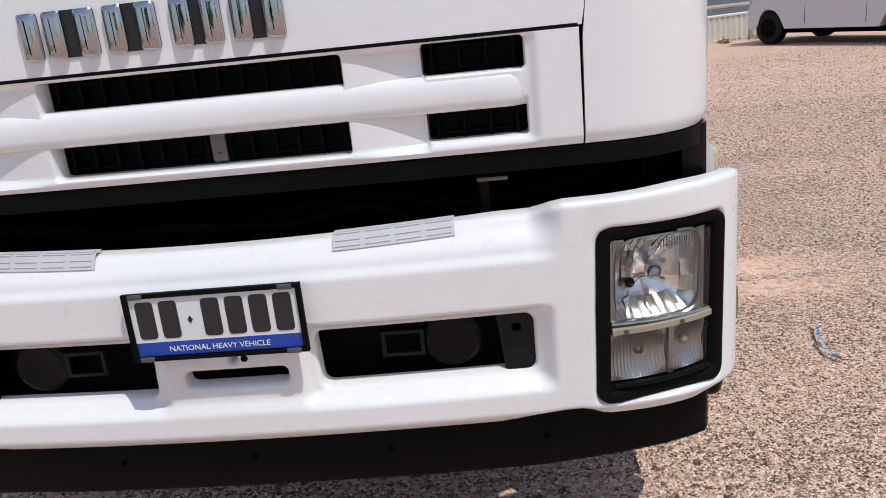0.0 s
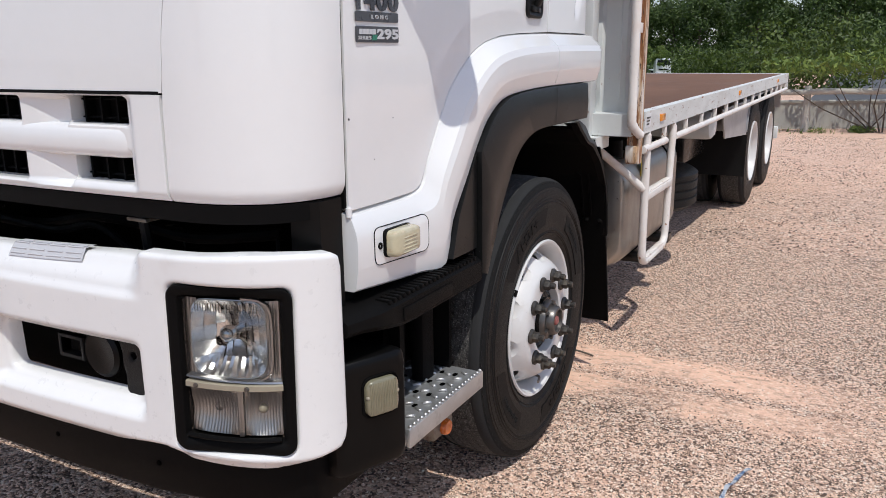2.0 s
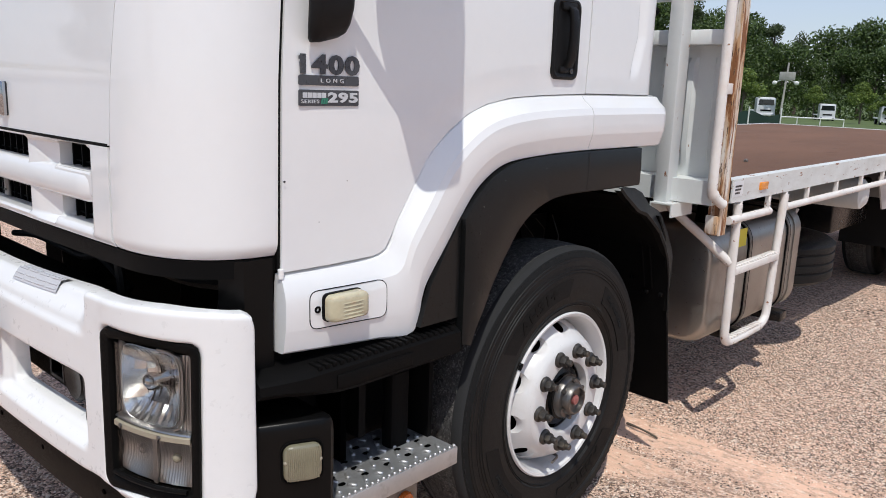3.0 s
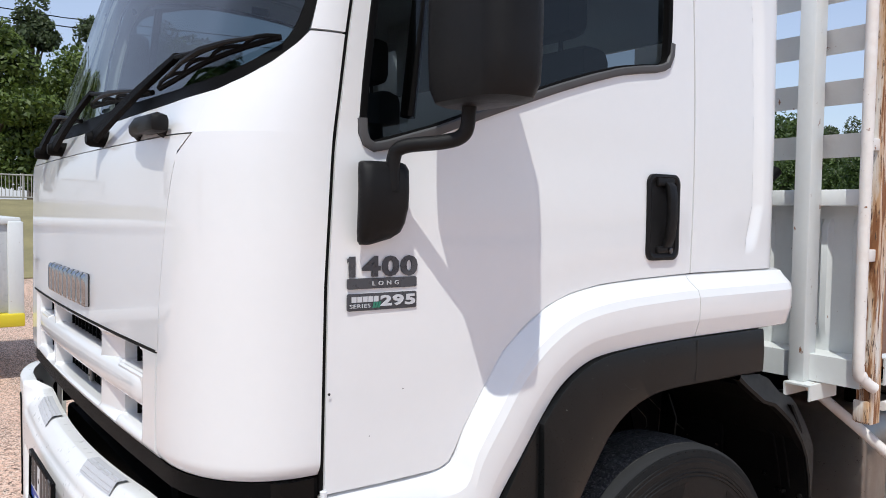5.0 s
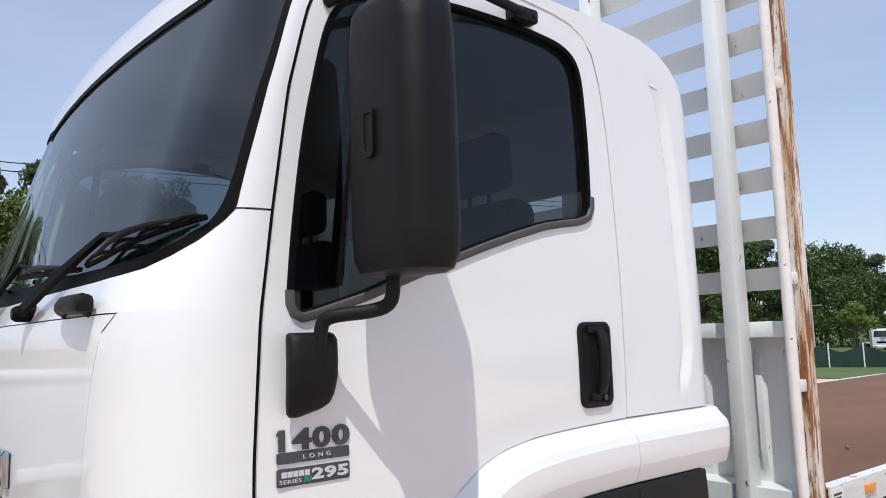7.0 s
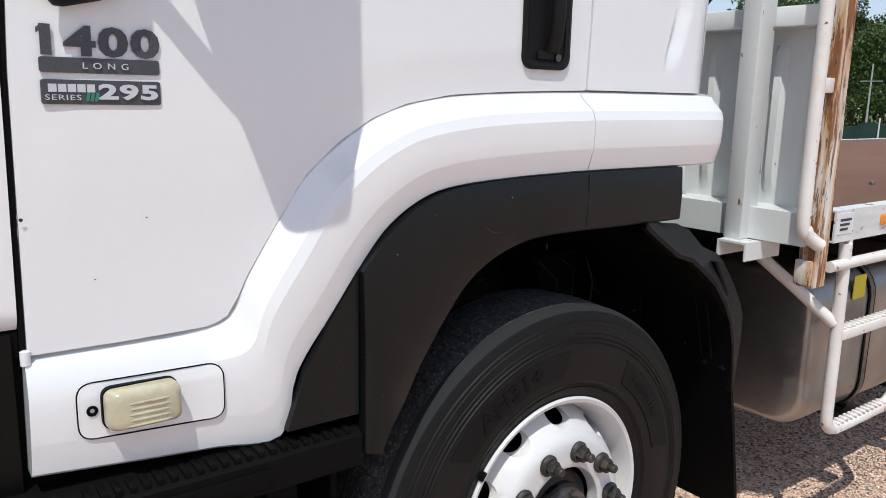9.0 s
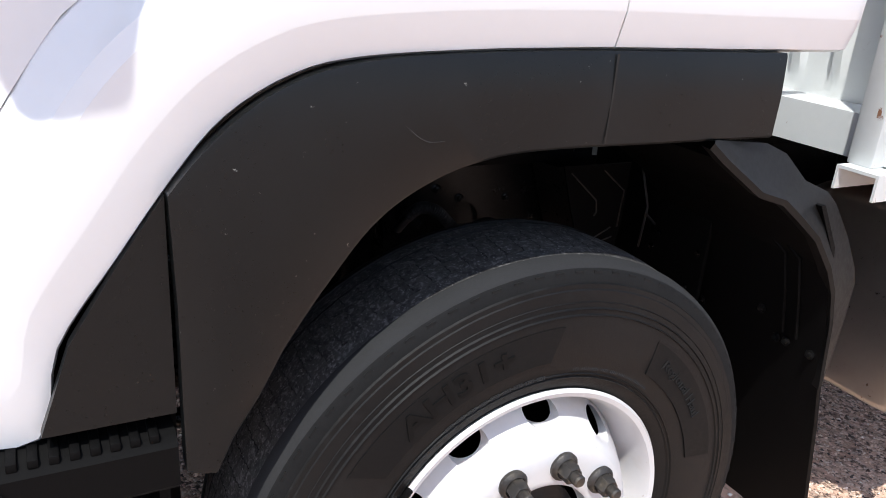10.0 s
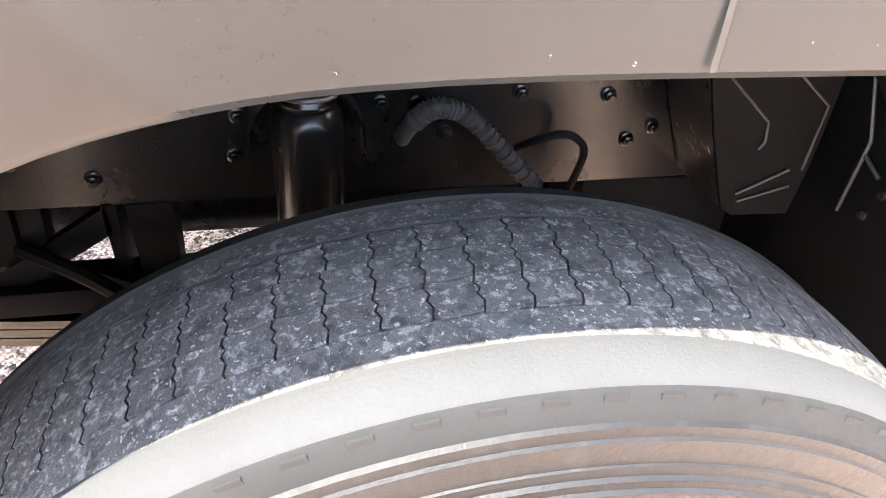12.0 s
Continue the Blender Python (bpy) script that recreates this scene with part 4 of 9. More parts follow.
def bump_fn(s, z, f):
    """The bumper's pressed steel skin: a soft shoulder, the sunken band of the slots, the lamp's seat."""
    a = abs(s)
    p, nrm = bump_xy(s)
    mid = 1 - smooth_step(0.69, 0.765, a)
    d = -0.040 * mid * smooth_step(0.985, 1.06, z) - 0.012 * mid * smooth_step(0.962, 0.988, z)
    d -= 0.034 * smooth_step(0.738, 0.694, a) * smooth_step(0.866, 0.838, z) * smooth_step(0.652, 0.690, z) * (1 - 0.6 * (1 - smooth_step(0.150, 0.188, a)))
    d -= 0.016 * smooth_step(0.606, 0.580, z)
    d -= fold(f, 0.012)
    q = p + nrm * d
    return Vector((q.x, q.y, z))


LAMP = ((0.829, 1.019), (1.108, 1.019), (1.098, 0.619), (0.819, 0.607))
slot = [(0.197, 0.694), (0.690, 0.694), (0.690, 0.832), (0.193, 0.832)]
B_HOLES = [rounded(slot, 0.024), rounded([(-x, z) for x, z in slot], 0.024), rounded([(-0.115, 0.722), (0.128, 0.722), (0.128, 0.762), (-0.115, 0.762)], 0.0185, 6),
           rounded(LAMP, 0.03), rounded([(-x, z) for x, z in LAMP], 0.03), [(0.005 + 0.0105 * math.cos(a), 0.790 + 0.0105 * math.sin(a)) for a in span(0, 2 * math.pi * 11 / 12, 11)]]
B_EDGE = [(s, bump_top(s)) for s in span(-S_END + 0.035, S_END - 0.035, 120)] + [(S_END - 0.010, 1.078), (S_END, 1.050), (S_END, 0.655), (S_END - 0.010, 0.626)] + \
         [(s, bump_low(s)) for s in span(S_END - 0.035, -S_END + 0.035, 120)] + [(-S_END + 0.010, 0.626), (-S_END, 0.655), (-S_END, 1.050), (-S_END + 0.010, 1.078)]
bumper = cut_panel("bumper", span(-1.275, 1.275, 425), span(0.565, 1.105, 92), bump_fn, "white_lower", truck, B_EDGE, B_HOLES,
                   lambda p: Vector((-0.03 * smooth_step(0.85, 1.17, abs(p.x)) * (1 if p.x > 0 else -1), 0.035 - 0.027 * smooth_step(1.0, 1.175, abs(p.x)), 0)), "white steel front bumper", 50)
for x0 in (0.268, -0.538):
    bm = bmesh.new()
    loft(bm, [[bump_fn(x, bump_top(x) + a, 1.0) + Vector((0, b, c)) for a, b, c in ((-0.026, 0.006, 0.0), (-0.025, -0.003, 0.002), (-0.012, -0.004, 0.004), (0.0, 0.0, 0.007), (0.0, 0.03, 0.009))] for x in span(x0, x0 + 0.266, 8)])
    pad = part("step_pad", bm, "pad", bumper, "grey ribbed step pad")
    bm = bmesh.new()
    for k in range(4):
        a = x0 + 0.0665 * k
        for f0, dy, dz in ((-0.019, -0.003, 0.003), (-0.010, -0.003, 0.005), (0.0, 0.001, 0.008), (0.0, 0.012, 0.009)):
            tube(bm, [bump_fn(a + 0.006, bump_top(a) + f0, 1.0) + Vector((0, dy, dz)), bump_fn(a + 0.060, bump_top(a + 0.06) + f0, 1.0) + Vector((0, dy, dz))], 0.0028, 6)
    part("pad_ridge", bm, "pad", bumper, split=True)
# matt black disc above the middle slot, standing in for a dark hole
bm = bmesh.new()
lathe(bm, ((0.0, 0.011), (0.008, 0.011), (0.009, 0.016)), (0.034, 0.013, 0.790), 12, "y")
part("plug", bm, "mattblack", bumper)

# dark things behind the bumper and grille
# near-black wall added so the gaps ahead of it stay dark
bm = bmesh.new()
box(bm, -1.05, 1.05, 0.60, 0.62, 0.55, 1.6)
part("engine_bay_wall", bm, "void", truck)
bm = bmesh.new()
box(bm, -0.95, 0.95, 0.175, 0.19, 0.64, 0.86, 0.01)
box(bm, -0.9, 0.9, 0.22, 0.34, 0.86, 0.95, 0.02)
part("bumper_beam", bm, "mattblack", truck, split=True)
for sg in (1, -1):
    bm = bmesh.new()
    lathe(bm, ((0.0, 0.112), (0.03, 0.108), (0.056, 0.104), (0.067, 0.112), (0.064, 0.125), (0.03, 0.15), (0.022, 0.16)), (sg * 0.50, -0.005, 0.768), 28, "y")
    part("horn", bm, "satin", truck)
    bm = bmesh.new()
    for x0, x1, z0, z1 in ((0.335, 0.345, 0.735, 0.80), (0.425, 0.435, 0.735, 0.80), (0.345, 0.425, 0.735, 0.745), (0.345, 0.425, 0.79, 0.80)):
        box(bm, min(sg * x0, sg * x1), max(sg * x0, sg * x1), 0.10, 0.13, z0, z1, 0.002)
    part("tow_bracket", bm, "black", truck)
    cut_panel("hook_cover", span(sg * 0.60 if sg > 0 else -0.695, 0.695 if sg > 0 else -0.60, 16), span(0.68, 0.85, 28), lambda x, z, f: Vector((x, 0.083 - 0.10 * max(0.0, 0.715 - z) + fold(f, 0.004), z)), "black", truck,
              rounded([(sg * 0.602, 0.845), (sg * 0.692, 0.845), (sg * 0.692, 0.686), (sg * 0.618, 0.686)], 0.014), [[(sg * 0.648 + 0.012 * math.cos(a), 0.795 + 0.012 * math.sin(a)) for a in span(0, 2 * math.pi * 11 / 12, 11)]], (0, 0.012, 0), "black tow hook cover")
    bm = bmesh.new()
    box(bm, sg * 0.62 - 0.035, sg * 0.62 + 0.035, 0.16, 0.22, 1.118, 1.128, 0.003)
    part("catch", bm, "steel", truck)
    bm = bmesh.new()
    tube(bm, [(sg * 0.60, 0.20, 1.12), (sg * 0.60, 0.21, 1.0)], 0.014, 8)
    part("catch_stalk", bm, "black", truck)
bm = bmesh.new()
tube(bm, curve_pts([(-0.5, 0.3, 1.0), (-0.2, 0.28, 1.04), (0.1, 0.3, 1.02), (0.32, 0.27, 1.06), (0.45, 0.3, 0.98)], 6), 0.012, 8)
tube(bm, curve_pts([(-0.7, 0.36, 1.06), (-0.2, 0.38, 1.0), (0.25, 0.36, 1.06), (0.55, 0.4, 1.02), (0.9, 0.38, 1.07)], 6), 0.017, 8)
tube(bm, curve_pts([(0.95, 0.3, 1.08), (0.97, 0.28, 1.0), (1.0, 0.3, 0.9)], 5), 0.006, 6)
part("hose", bm, "mattblack", truck, split=True)

# lower valance with squared ends
V_PATH = [(0.0, 0.062), (0.4, 0.068), (0.7, 0.086), (0.88, 0.118), (1.0, 0.150), (1.062, 0.175), (1.092, 0.192), (1.105, 0.218), (1.108, 0.26), (1.108, 0.42)]
bm = bmesh.new()
secs = []
for x, y in [(-x, y) for x, y in reversed(V_PATH[1:])] + V_PATH:
    e = smooth_step(1.0, 1.10, abs(x))
    secs.append([(x, y + 0.004, 0.60), (x, y, 0.575), (x, y - 0.002, 0.52), (x, y + 0.004 * (1 - e), 0.438), (x * 0.993, y + 0.012, 0.427), (x * 0.96, y + 0.05, 0.43), (x * 0.96, y + 0.05, 0.60)])
loft(bm, secs, close=True)
val = part("front_valance", bm, "mattblack", truck, "black plastic lower valance", angle=50)
# near-black discs stand in for the dark bolt holes of the valance
for x, y in ((-0.33, 0.0665), (0.0, 0.060), (0.33, 0.0665), (-0.7, 0.085), (0.7, 0.085)):
    bm = bmesh.new()
    lathe(bm, ((0.0, 0.0), (0.007, 0.0), (0.008, 0.004)), (x, y - 0.003, 0.515), 10, "y")
    part("bolt", bm, "void", val)

# number plate
PZ0, PZ1, PX = 0.818, 0.975, 0.198
plate = None
bm = bmesh.new()


def plate_pt(a, b, d):
    """A point of the plate: a across, b up from its middle, d out; the plate leans back a little."""
    return Vector((a + 0.002, -0.010 - d + 0.02 * b, 0.8965 + b))


W, H = 0.396, 0.158
for (a0, a1, c0, c1) in ((-W / 2, W / 2, H / 2 - 0.011, H / 2), (-W / 2, W / 2, -H / 2, -H / 2 + 0.011), (-W / 2, -W / 2 + 0.012, -H / 2 + 0.011, H / 2 - 0.011), (W / 2 - 0.012, W / 2, -H / 2 + 0.011, H / 2 - 0.011)):
    vs = box(bm, a0, a1, 0, 0.012, c0, c1, 0.002)
    for v in vs:
        v.co = plate_pt(v.co.x, v.co.z, v.co.y - 0.002)
plate = part("number_plate", bm, "mattblack", truck, "number plate in a black frame")
for nm, mt, c0, c1 in (("plate_field", "plate", -0.036, H / 2 - 0.009), ("plate_band", "plate_blue", -H / 2 + 0.009, -0.0362)):
    bm = bmesh.new()
    vs = box(bm, -W / 2 + 0.010, W / 2 - 0.010, 0, 0.003, c0, c1)
    for v in vs:
        v.co = plate_pt(v.co.x, v.co.z, v.co.y + 0.0)
    part(nm, bm, mt, plate)
for a in (-0.153, -0.100, -0.006, 0.047, 0.100, 0.153):
    bm = bmesh.new()
    o = rrect(0.040, 0.086, 0.008, 3)
    loft(bm, [[plate_pt(a + p, 0.0155 + q, d) for p, q in o] for d in (0.0025, 0.0045)], close=True)
    part("plain_bar", bm, "ink", plate)
bm = bmesh.new()
o = [(0.006, 0), (0, 0.009), (-0.006, 0), (0, -0.009)]
loft(bm, [[plate_pt(-0.055 + p, 0.012 + q, d) for p, q in o] for d in (0.0025, 0.004)], close=True)
part("plate_dot", bm, "ink", plate)
bm = letters("NATIONAL HEAVY VEHICLE", 0.0125, 0.0005, 0.0, 1.0, 1.02)
placed(bm, lambda c: plate_pt(c.x, c.y - 0.053, 0.0042 + c.z))
part("plate_wording", bm, "white_ink", plate, smooth=False)
for a, c in ((-0.165, H / 2 - 0.006), (0.165, H / 2 - 0.006), (-0.165, -H / 2 + 0.006), (0.165, -H / 2 + 0.006)):
    bm = bmesh.new()
    vs = box(bm, a - 0.016, a + 0.016, 0.008, 0.013, c - 0.006, c + 0.006, 0.002)
    for v in vs:
        v.co = plate_pt(v.co.x, v.co.z, v.co.y)
    part("clip", bm, "grey_trim", plate)


# headlamp unit
def build_headlamp(sg):
    w, h = 0.279, 0.406

    def pt(a, b, d):
        """a across and b up, -1 to 1 over the lamp's opening; d out of the bumper's face."""
        u, v = (a + 1) / 2, (b + 1) / 2
        (x0, z0), (x1, z1), (x2, z2), (x3, z3) = LAMP
        s = (x3 * (1 - u) + x2 * u) * (1 - v) + (x0 * (1 - u) + x1 * u) * v
        z = (z3 * (1 - u) + z2 * u) * (1 - v) + (z0 * (1 - u) + z1 * u) * v
        p, nrm = bump_xy(s)
        q = p + nrm * d
        return Vector((sg * q.x, q.y, z))

    def frame_ring(k, kb, r, d):
        return [pt(a / (w / 2), (b + kb / 2) / (h / 2), d) for a, b in rrect(w - k, h - k - kb, r, 5)]
    bm = bmesh.new()
    loft(bm, [frame_ring(*q) for q in ((-0.002, 0.0, 0.031, -0.030), (-0.002, 0.0, 0.031, -0.004), (0.004, 0.0, 0.028, 0.003), (0.018, 0.0, 0.022, 0.004), (0.046, 0.006, 0.013, -0.003), (0.052, 0.008, 0.011, -0.016), (0.055, 0.010, 0.010, -0.06))], close=True, caps=False)
    lamp = part("headlamp", bm, "mattblack", bumper, "headlamp with black surround, clear lens", angle=50)
    bm = bmesh.new()
    tube(bm, [pt(a, -0.80, -0.004) for a in span(-0.78, 0.74, 10)], 0.006, 8)
    part("lower_lip", bm, "mattblack", lamp)
    A0, A1, B0, B1 = -0.80, 0.80, -0.10, 0.83
    ca, cb, ra, rb = -0.08, 0.375, 0.66, 0.462
    rng = random.Random(3)
    # pressed reflector: a squarish bowl of mirror facets
    cols, rows_ = 9, 5
    tilt = [[(rng.uniform(-0.0026, 0.0026), rng.uniform(-0.0018, 0.0018), rng.uniform(-0.001, 0.001)) for j in range(rows_)] for i in range(cols)]
    bm = bmesh.new()
    for i in range(cols):
        for j in range(rows_):
            tx, tz, t0 = tilt[i][j]
            grid = []
            for fu in span(0, 1, 4):
                row = []
                for fv in span(0, 1, 4):
                    u, v = -1 + 2 * (i + fu) / cols, -1 + 2 * (j + fv) / rows_
                    k = (abs(u) ** 5 + abs(v) ** 5) ** 0.2
                    m = max(abs(u), abs(v), 1e-6)
                    u2, v2 = u * m / max(k, 1e-6), v * m / max(k, 1e-6)
                    rr = m
                    flute = -0.0022 * math.cos(2 * math.pi * fu) if j in (0, rows_ - 1) else 0.0
                    d = -0.090 + 0.064 * rr * rr + (tx * (fu - 0.5) * 2 + tz * (fv - 0.5) * 2 + t0 + flute) * (1 - rr ** 6)
                    row.append(pt(ca + ra * u2, cb + rb * v2, d))
                grid.append(row)
            sheet(bm, grid)
    part("reflector", bm, "mirror_metal", lamp, "faceted silver reflector", angle=12)
    bm = bmesh.new()
    loop = []
    for t in span(0, 2 * math.pi, 40):
        u, v = math.cos(t), math.sin(t)
        k = (abs(u) ** 5 + abs(v) ** 5) ** 0.2
        loop.append((ca + ra * u / k, cb + rb * v / k))
    tube(bm, [pt(a, b, -0.026) for a, b in loop], 0.0018, 6, False)
    tube(bm, [pt(a, b, -0.022) for a, b in [(ca + (p - ca) * 1.12, cb + (q - cb) * 1.06) for p, q in loop[-8:] + loop[:9]]], 0.0045, 6, False)
    part("reflector_rim", bm, "dark_reflector", lamp)
    # dull fluted field round the bowl
    for f0, f1 in ((A0, ca), (ca, A1)):
        cut_panel("side_flutes", span(f0, f1, 66), span(B0, B1, 26), lambda a, b, f: pt(a, b, -0.028 + 0.0016 * math.cos(a * 88) * smooth_step(0.0, 0.06, f)), "dark_reflector", lamp, [(f0, B0), (f1, B0), (f1, B1), (f0, B1)], [loop[:-1]], None, "dull fluted outer lamp panel", 60)
    bm = bmesh.new()
    c = pt(ca + 0.02, cb + 0.04, -0.06)
    lathe(bm, ((0.0, -0.036), (0.010, -0.034), (0.017, -0.028), (0.020, -0.018), (0.018, -0.008), (0.012, 0.0), (0.011, 0.03)), c, 20, "y")
    part("bulb_cap", bm, "chrome", lamp)
    # near-black stub stands in for a dark hole in the reflector
    bm = bmesh.new()
    lathe(bm, ((0.0, -0.008), (0.010, -0.008), (0.0115, -0.004), (0.0115, 0.03)), pt(ca - 0.30, cb - 0.12, -0.075), 14, "y")
    part("side_bulb", bm, "void", lamp)
    bm = bmesh.new()
    tube(bm, [pt(ca - 0.30, cb - 0.14, -0.066), pt(ca - 0.1, cb - 0.08, -0.078), pt(ca + 0.12, cb - 0.08, -0.078), pt(ca + 0.32, cb - 0.14, -0.066)], 0.0022, 6)
    part("bulb_wire", bm, "steel", lamp)
    bm = bmesh.new()
    sheet(bm, [[pt(a, b, -0.014 + 0.006 * (1 - a * a)) for b in span(B0, B1, 8)] for a in span(A0, A1, 12)])
    g = part("lens", bm, "glass", lamp, "clear lamp glass")
    g.visible_shadow = False
    bm = bmesh.new()
    for k in range(24):
        a = ca - 0.50 + 1.0 * k / 23
        tube(bm, [pt(a, B1 - 0.03, -0.018), pt(a, B1 - 0.13, -0.018)], 0.002, 5)
    part("lens_rib", bm, "glass", lamp, split=True)
    # yellowed ledge and strip, clear indicator below
    bm = bmesh.new()
    loft(bm, [[pt(a, b - 0.02 * a, d) for b, d in ((-0.085, -0.03), (-0.095, -0.014), (-0.115, -0.012), (-0.125, -0.03))] for a in span(A0, A1, 12)], close=True)
    part("lens_ledge", bm, "dark_reflector", lamp)
    bm = bmesh.new()
    loft(bm, [[pt(a, -0.178 + b, d) for b, d in ((0.045, -0.03), (0.042, -0.012), (0.03, -0.008), (-0.03, -0.008), (-0.045, -0.013), (-0.045, -0.03))] for a in span(A0, A1, 12)], close=True)
    strip = part("trim_strip", bm, "beige", lamp, "yellowed plastic trim strip")
    bm = bmesh.new()
    for a in (-0.62, 0.20):
        lathe(bm, ((0.0, -0.003), (0.0055, -0.003), (0.006, 0.004)), pt(a, -0.178, -0.007), 10, "y")
    part("screw", bm, "hub", lamp, split=True)
    bm = bmesh.new()
    I0, I1 = -0.79, -0.235
    sheet(bm, [[pt(a, b, -0.016 + 0.0014 * math.sin((a - A0) * 0.14 * 2 * math.pi / 0.0078) * (0.25 if b < -0.66 else 1.0)) for b in (I0, -0.68, -0.64, -0.4, I1)] for a in span(A0, A1, 120)])
    g = part("indicator_lens", bm, "glass", lamp, "clear fluted indicator lens", angle=80)
    g.visible_shadow = False
    am = 0.08
    for a0, a1 in ((A0, am - 0.05), (am + 0.05, A1)):
        bm = bmesh.new()
        grid = []
        for u in span(-1, 1, 50):
            grid.append([pt((a0 + a1) / 2 + u * (a1 - a0) / 2, (I0 + I1) / 2 + v * (I1 - I0) / 2, -0.046 + 0.020 * min(1.0, 0.7 * u * u + v * v) + 0.0010 * math.sin(u * (a1 - a0) * 0.07 * 2 * math.pi / 0.0078)) for v in span(-1, 1, 8)])
        sheet(bm, grid)
        part("indicator_reflector", bm, "dark_reflector", lamp, angle=70)
    for a, mt in ((-0.35, "glass"), (0.45, "beige")):
        bm = bmesh.new()
        bmesh.ops.create_uvsphere(bm, u_segments=12, v_segments=8, radius=0.012, matrix=Matrix.Translation(pt(a, -0.48, -0.042)))
        part("indicator_bulb", bm, mt, lamp)
    bm = bmesh.new()
    loft(bm, [[pt(am + a, b, d) for a, d in ((-0.05, -0.05), (-0.04, -0.018), (0.04, -0.018), (0.05, -0.05))] for b in (I0, -0.5, I1)], close=True)
    part("divider", bm, "dark_reflector", lamp)
    # near-black sheet behind the lamp stands in for the shade inside it
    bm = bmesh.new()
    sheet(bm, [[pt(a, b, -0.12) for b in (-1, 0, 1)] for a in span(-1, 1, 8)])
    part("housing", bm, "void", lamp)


build_headlamp(1)
build_headlamp(-1)

# ---- the truck: arches, steps, mirror, wipers ----
ARCH_OUT = ((0.757, 0.953), (0.80, 1.06), (0.86, 1.15), (0.92, 1.235), (0.957, 1.279), (1.004, 1.322), (1.051, 1.352), (1.116, 1.376), (1.22, 1.39), (1.42, 1.398), (1.65, 1.399), (1.871, 1.399))
ARCH_IN = ((0.957, 0.85), (0.988, 0.898), (1.02, 0.955), (1.051, 1.016), (1.08, 1.06), (1.11, 1.102), (1.167, 1.173), (1.229, 1.218), (1.311, 1.249), (1.42, 1.262), (1.65, 1.262), (1.876, 1.262))


def build_arch(sg):
    o = curve_pts([(a, b, 0) for a, b in ARCH_OUT[3:]], 5)
    i = curve_pts([(a, b, 0) for a, b in ARCH_IN[3:]], 5)
    o = [Vector((0.924, 0.865, 0)), Vector((0.924, 0.98, 0)), Vector((0.924, 1.10, 0))] + o
    i = [Vector((0.963, 0.853, 0)), Vector((0.985, 0.90, 0)), Vector((1.02, 0.955, 0))] + i
    bm = bmesh.new()
    secs = []
    for p, q in zip(o, i):
        secs.append([(sg * (1.205 + d), p.x + (q.x - p.x) * f, p.y + (q.y - p.y) * f) for f, d in ((0.0, -0.03), (0.0, -0.002), (0.04, 0.0), (0.5, 0.003), (0.97, 0.0), (1.0, -0.004), (1.0, -0.05))])
    loft(bm, secs)
    for sec in (secs[0], secs[-1]):
        bm.faces.new([bm.verts.new(v) for v in sec])
    arch = part("wheel_arch_panel", bm, "arch", truck, "black plastic wheel arch panel")
    bm = bmesh.new()
    prism(bm, [(sg * 1.2079, y, z) for y, z in ((1.5225, 1.268), (1.5255, 1.268), (1.527, 1.33), (1.5275, 1.396), (1.5235, 1.396), (1.5240, 1.33))], (sg * 0.0003, 0, 0))
    part("moulding_seam", bm, "seam", arch)
    bm = bmesh.new()
    tube(bm, curve_pts([(sg * 1.2076, 1.206, 1.306), (sg * 1.2074, 1.216, 1.297), (sg * 1.2072, 1.227, 1.289), (sg * 1.2070, 1.241, 1.2835), (sg * 1.2070, 1.262, 1.2835)], 4), [0.0004] * 3 + [0.0009] * 3 + [0.0011] * 4 + [0.0009] * 3 + [0.0004] * 4, 5)
    part("scratch", bm, "scratch", arch)
    bm = bmesh.new()
    prism(bm, [(sg * 1.17, y, z) for y, z in ((0.765, 0.945), (0.805, 1.06), (0.865, 1.155), (0.918, 1.232), (0.918, 0.945))], (sg * 0.018, 0, 0))
    part("arch_filler_panel", bm, "arch", truck)
    # guard behind the wheel: a kinked side flange, the sheet over the tyre, the flap below
    lip = [(1.918, 1.245), (1.976, 1.223), (2.044, 1.169), (2.118, 1.141), (2.151, 1.115), (2.213, 1.043), (2.265, 0.968), (2.281, 0.93), (2.282, 0.86), (2.276, 0.772), (2.262, 0.715)]
    foot = [(1.735, 1.262), (1.775, 1.233), (1.873, 1.171), (1.937, 1.152), (1.985, 1.12), (2.051, 1.072), (2.11, 1.004), (2.142, 0.95), (2.164, 0.875), (2.174, 0.804), (2.185, 0.728)]
    bm = bmesh.new()
    secs = []
    for (y0, z0), (y1, z1) in zip(lip, foot):
        secs.append([(sg * 1.09, y0 + 0.01, z0 - 0.012), (sg * 1.162, y0 + 0.004, z0 - 0.004), (sg * 1.168, y0 - 0.004, z0 - 0.002), (sg * 1.212, y1 + 0.006, z1 + 0.004), (sg * 1.217, y1, z1), (sg * 1.214, y1 - 0.004, z1 - 0.010), (sg * 1.18, y1 + 0.01, z1 - 0.012)])
    loft(bm, secs)
    part("mudguard", bm, "guard", truck, "black plastic mudguard lip", angle=24)
    bm = bmesh.new()
    sheet(bm, [[(sg * x, y1 + 0.012, z1 - 0.008) for y1, z1 in foot[1:]] for x in (0.72, 0.95, 1.195)], (0, 0.01, 0.01))
    part("mudguard_liner", bm, "mattblack", truck)
    flap_y = lambda z: lerp_table(((0.28, 2.285), (0.62, 2.215), (0.74, 2.185), (0.85, 2.165), (1.04, 2.11), (1.13, 2.05)), z)
    bm = bmesh.new()
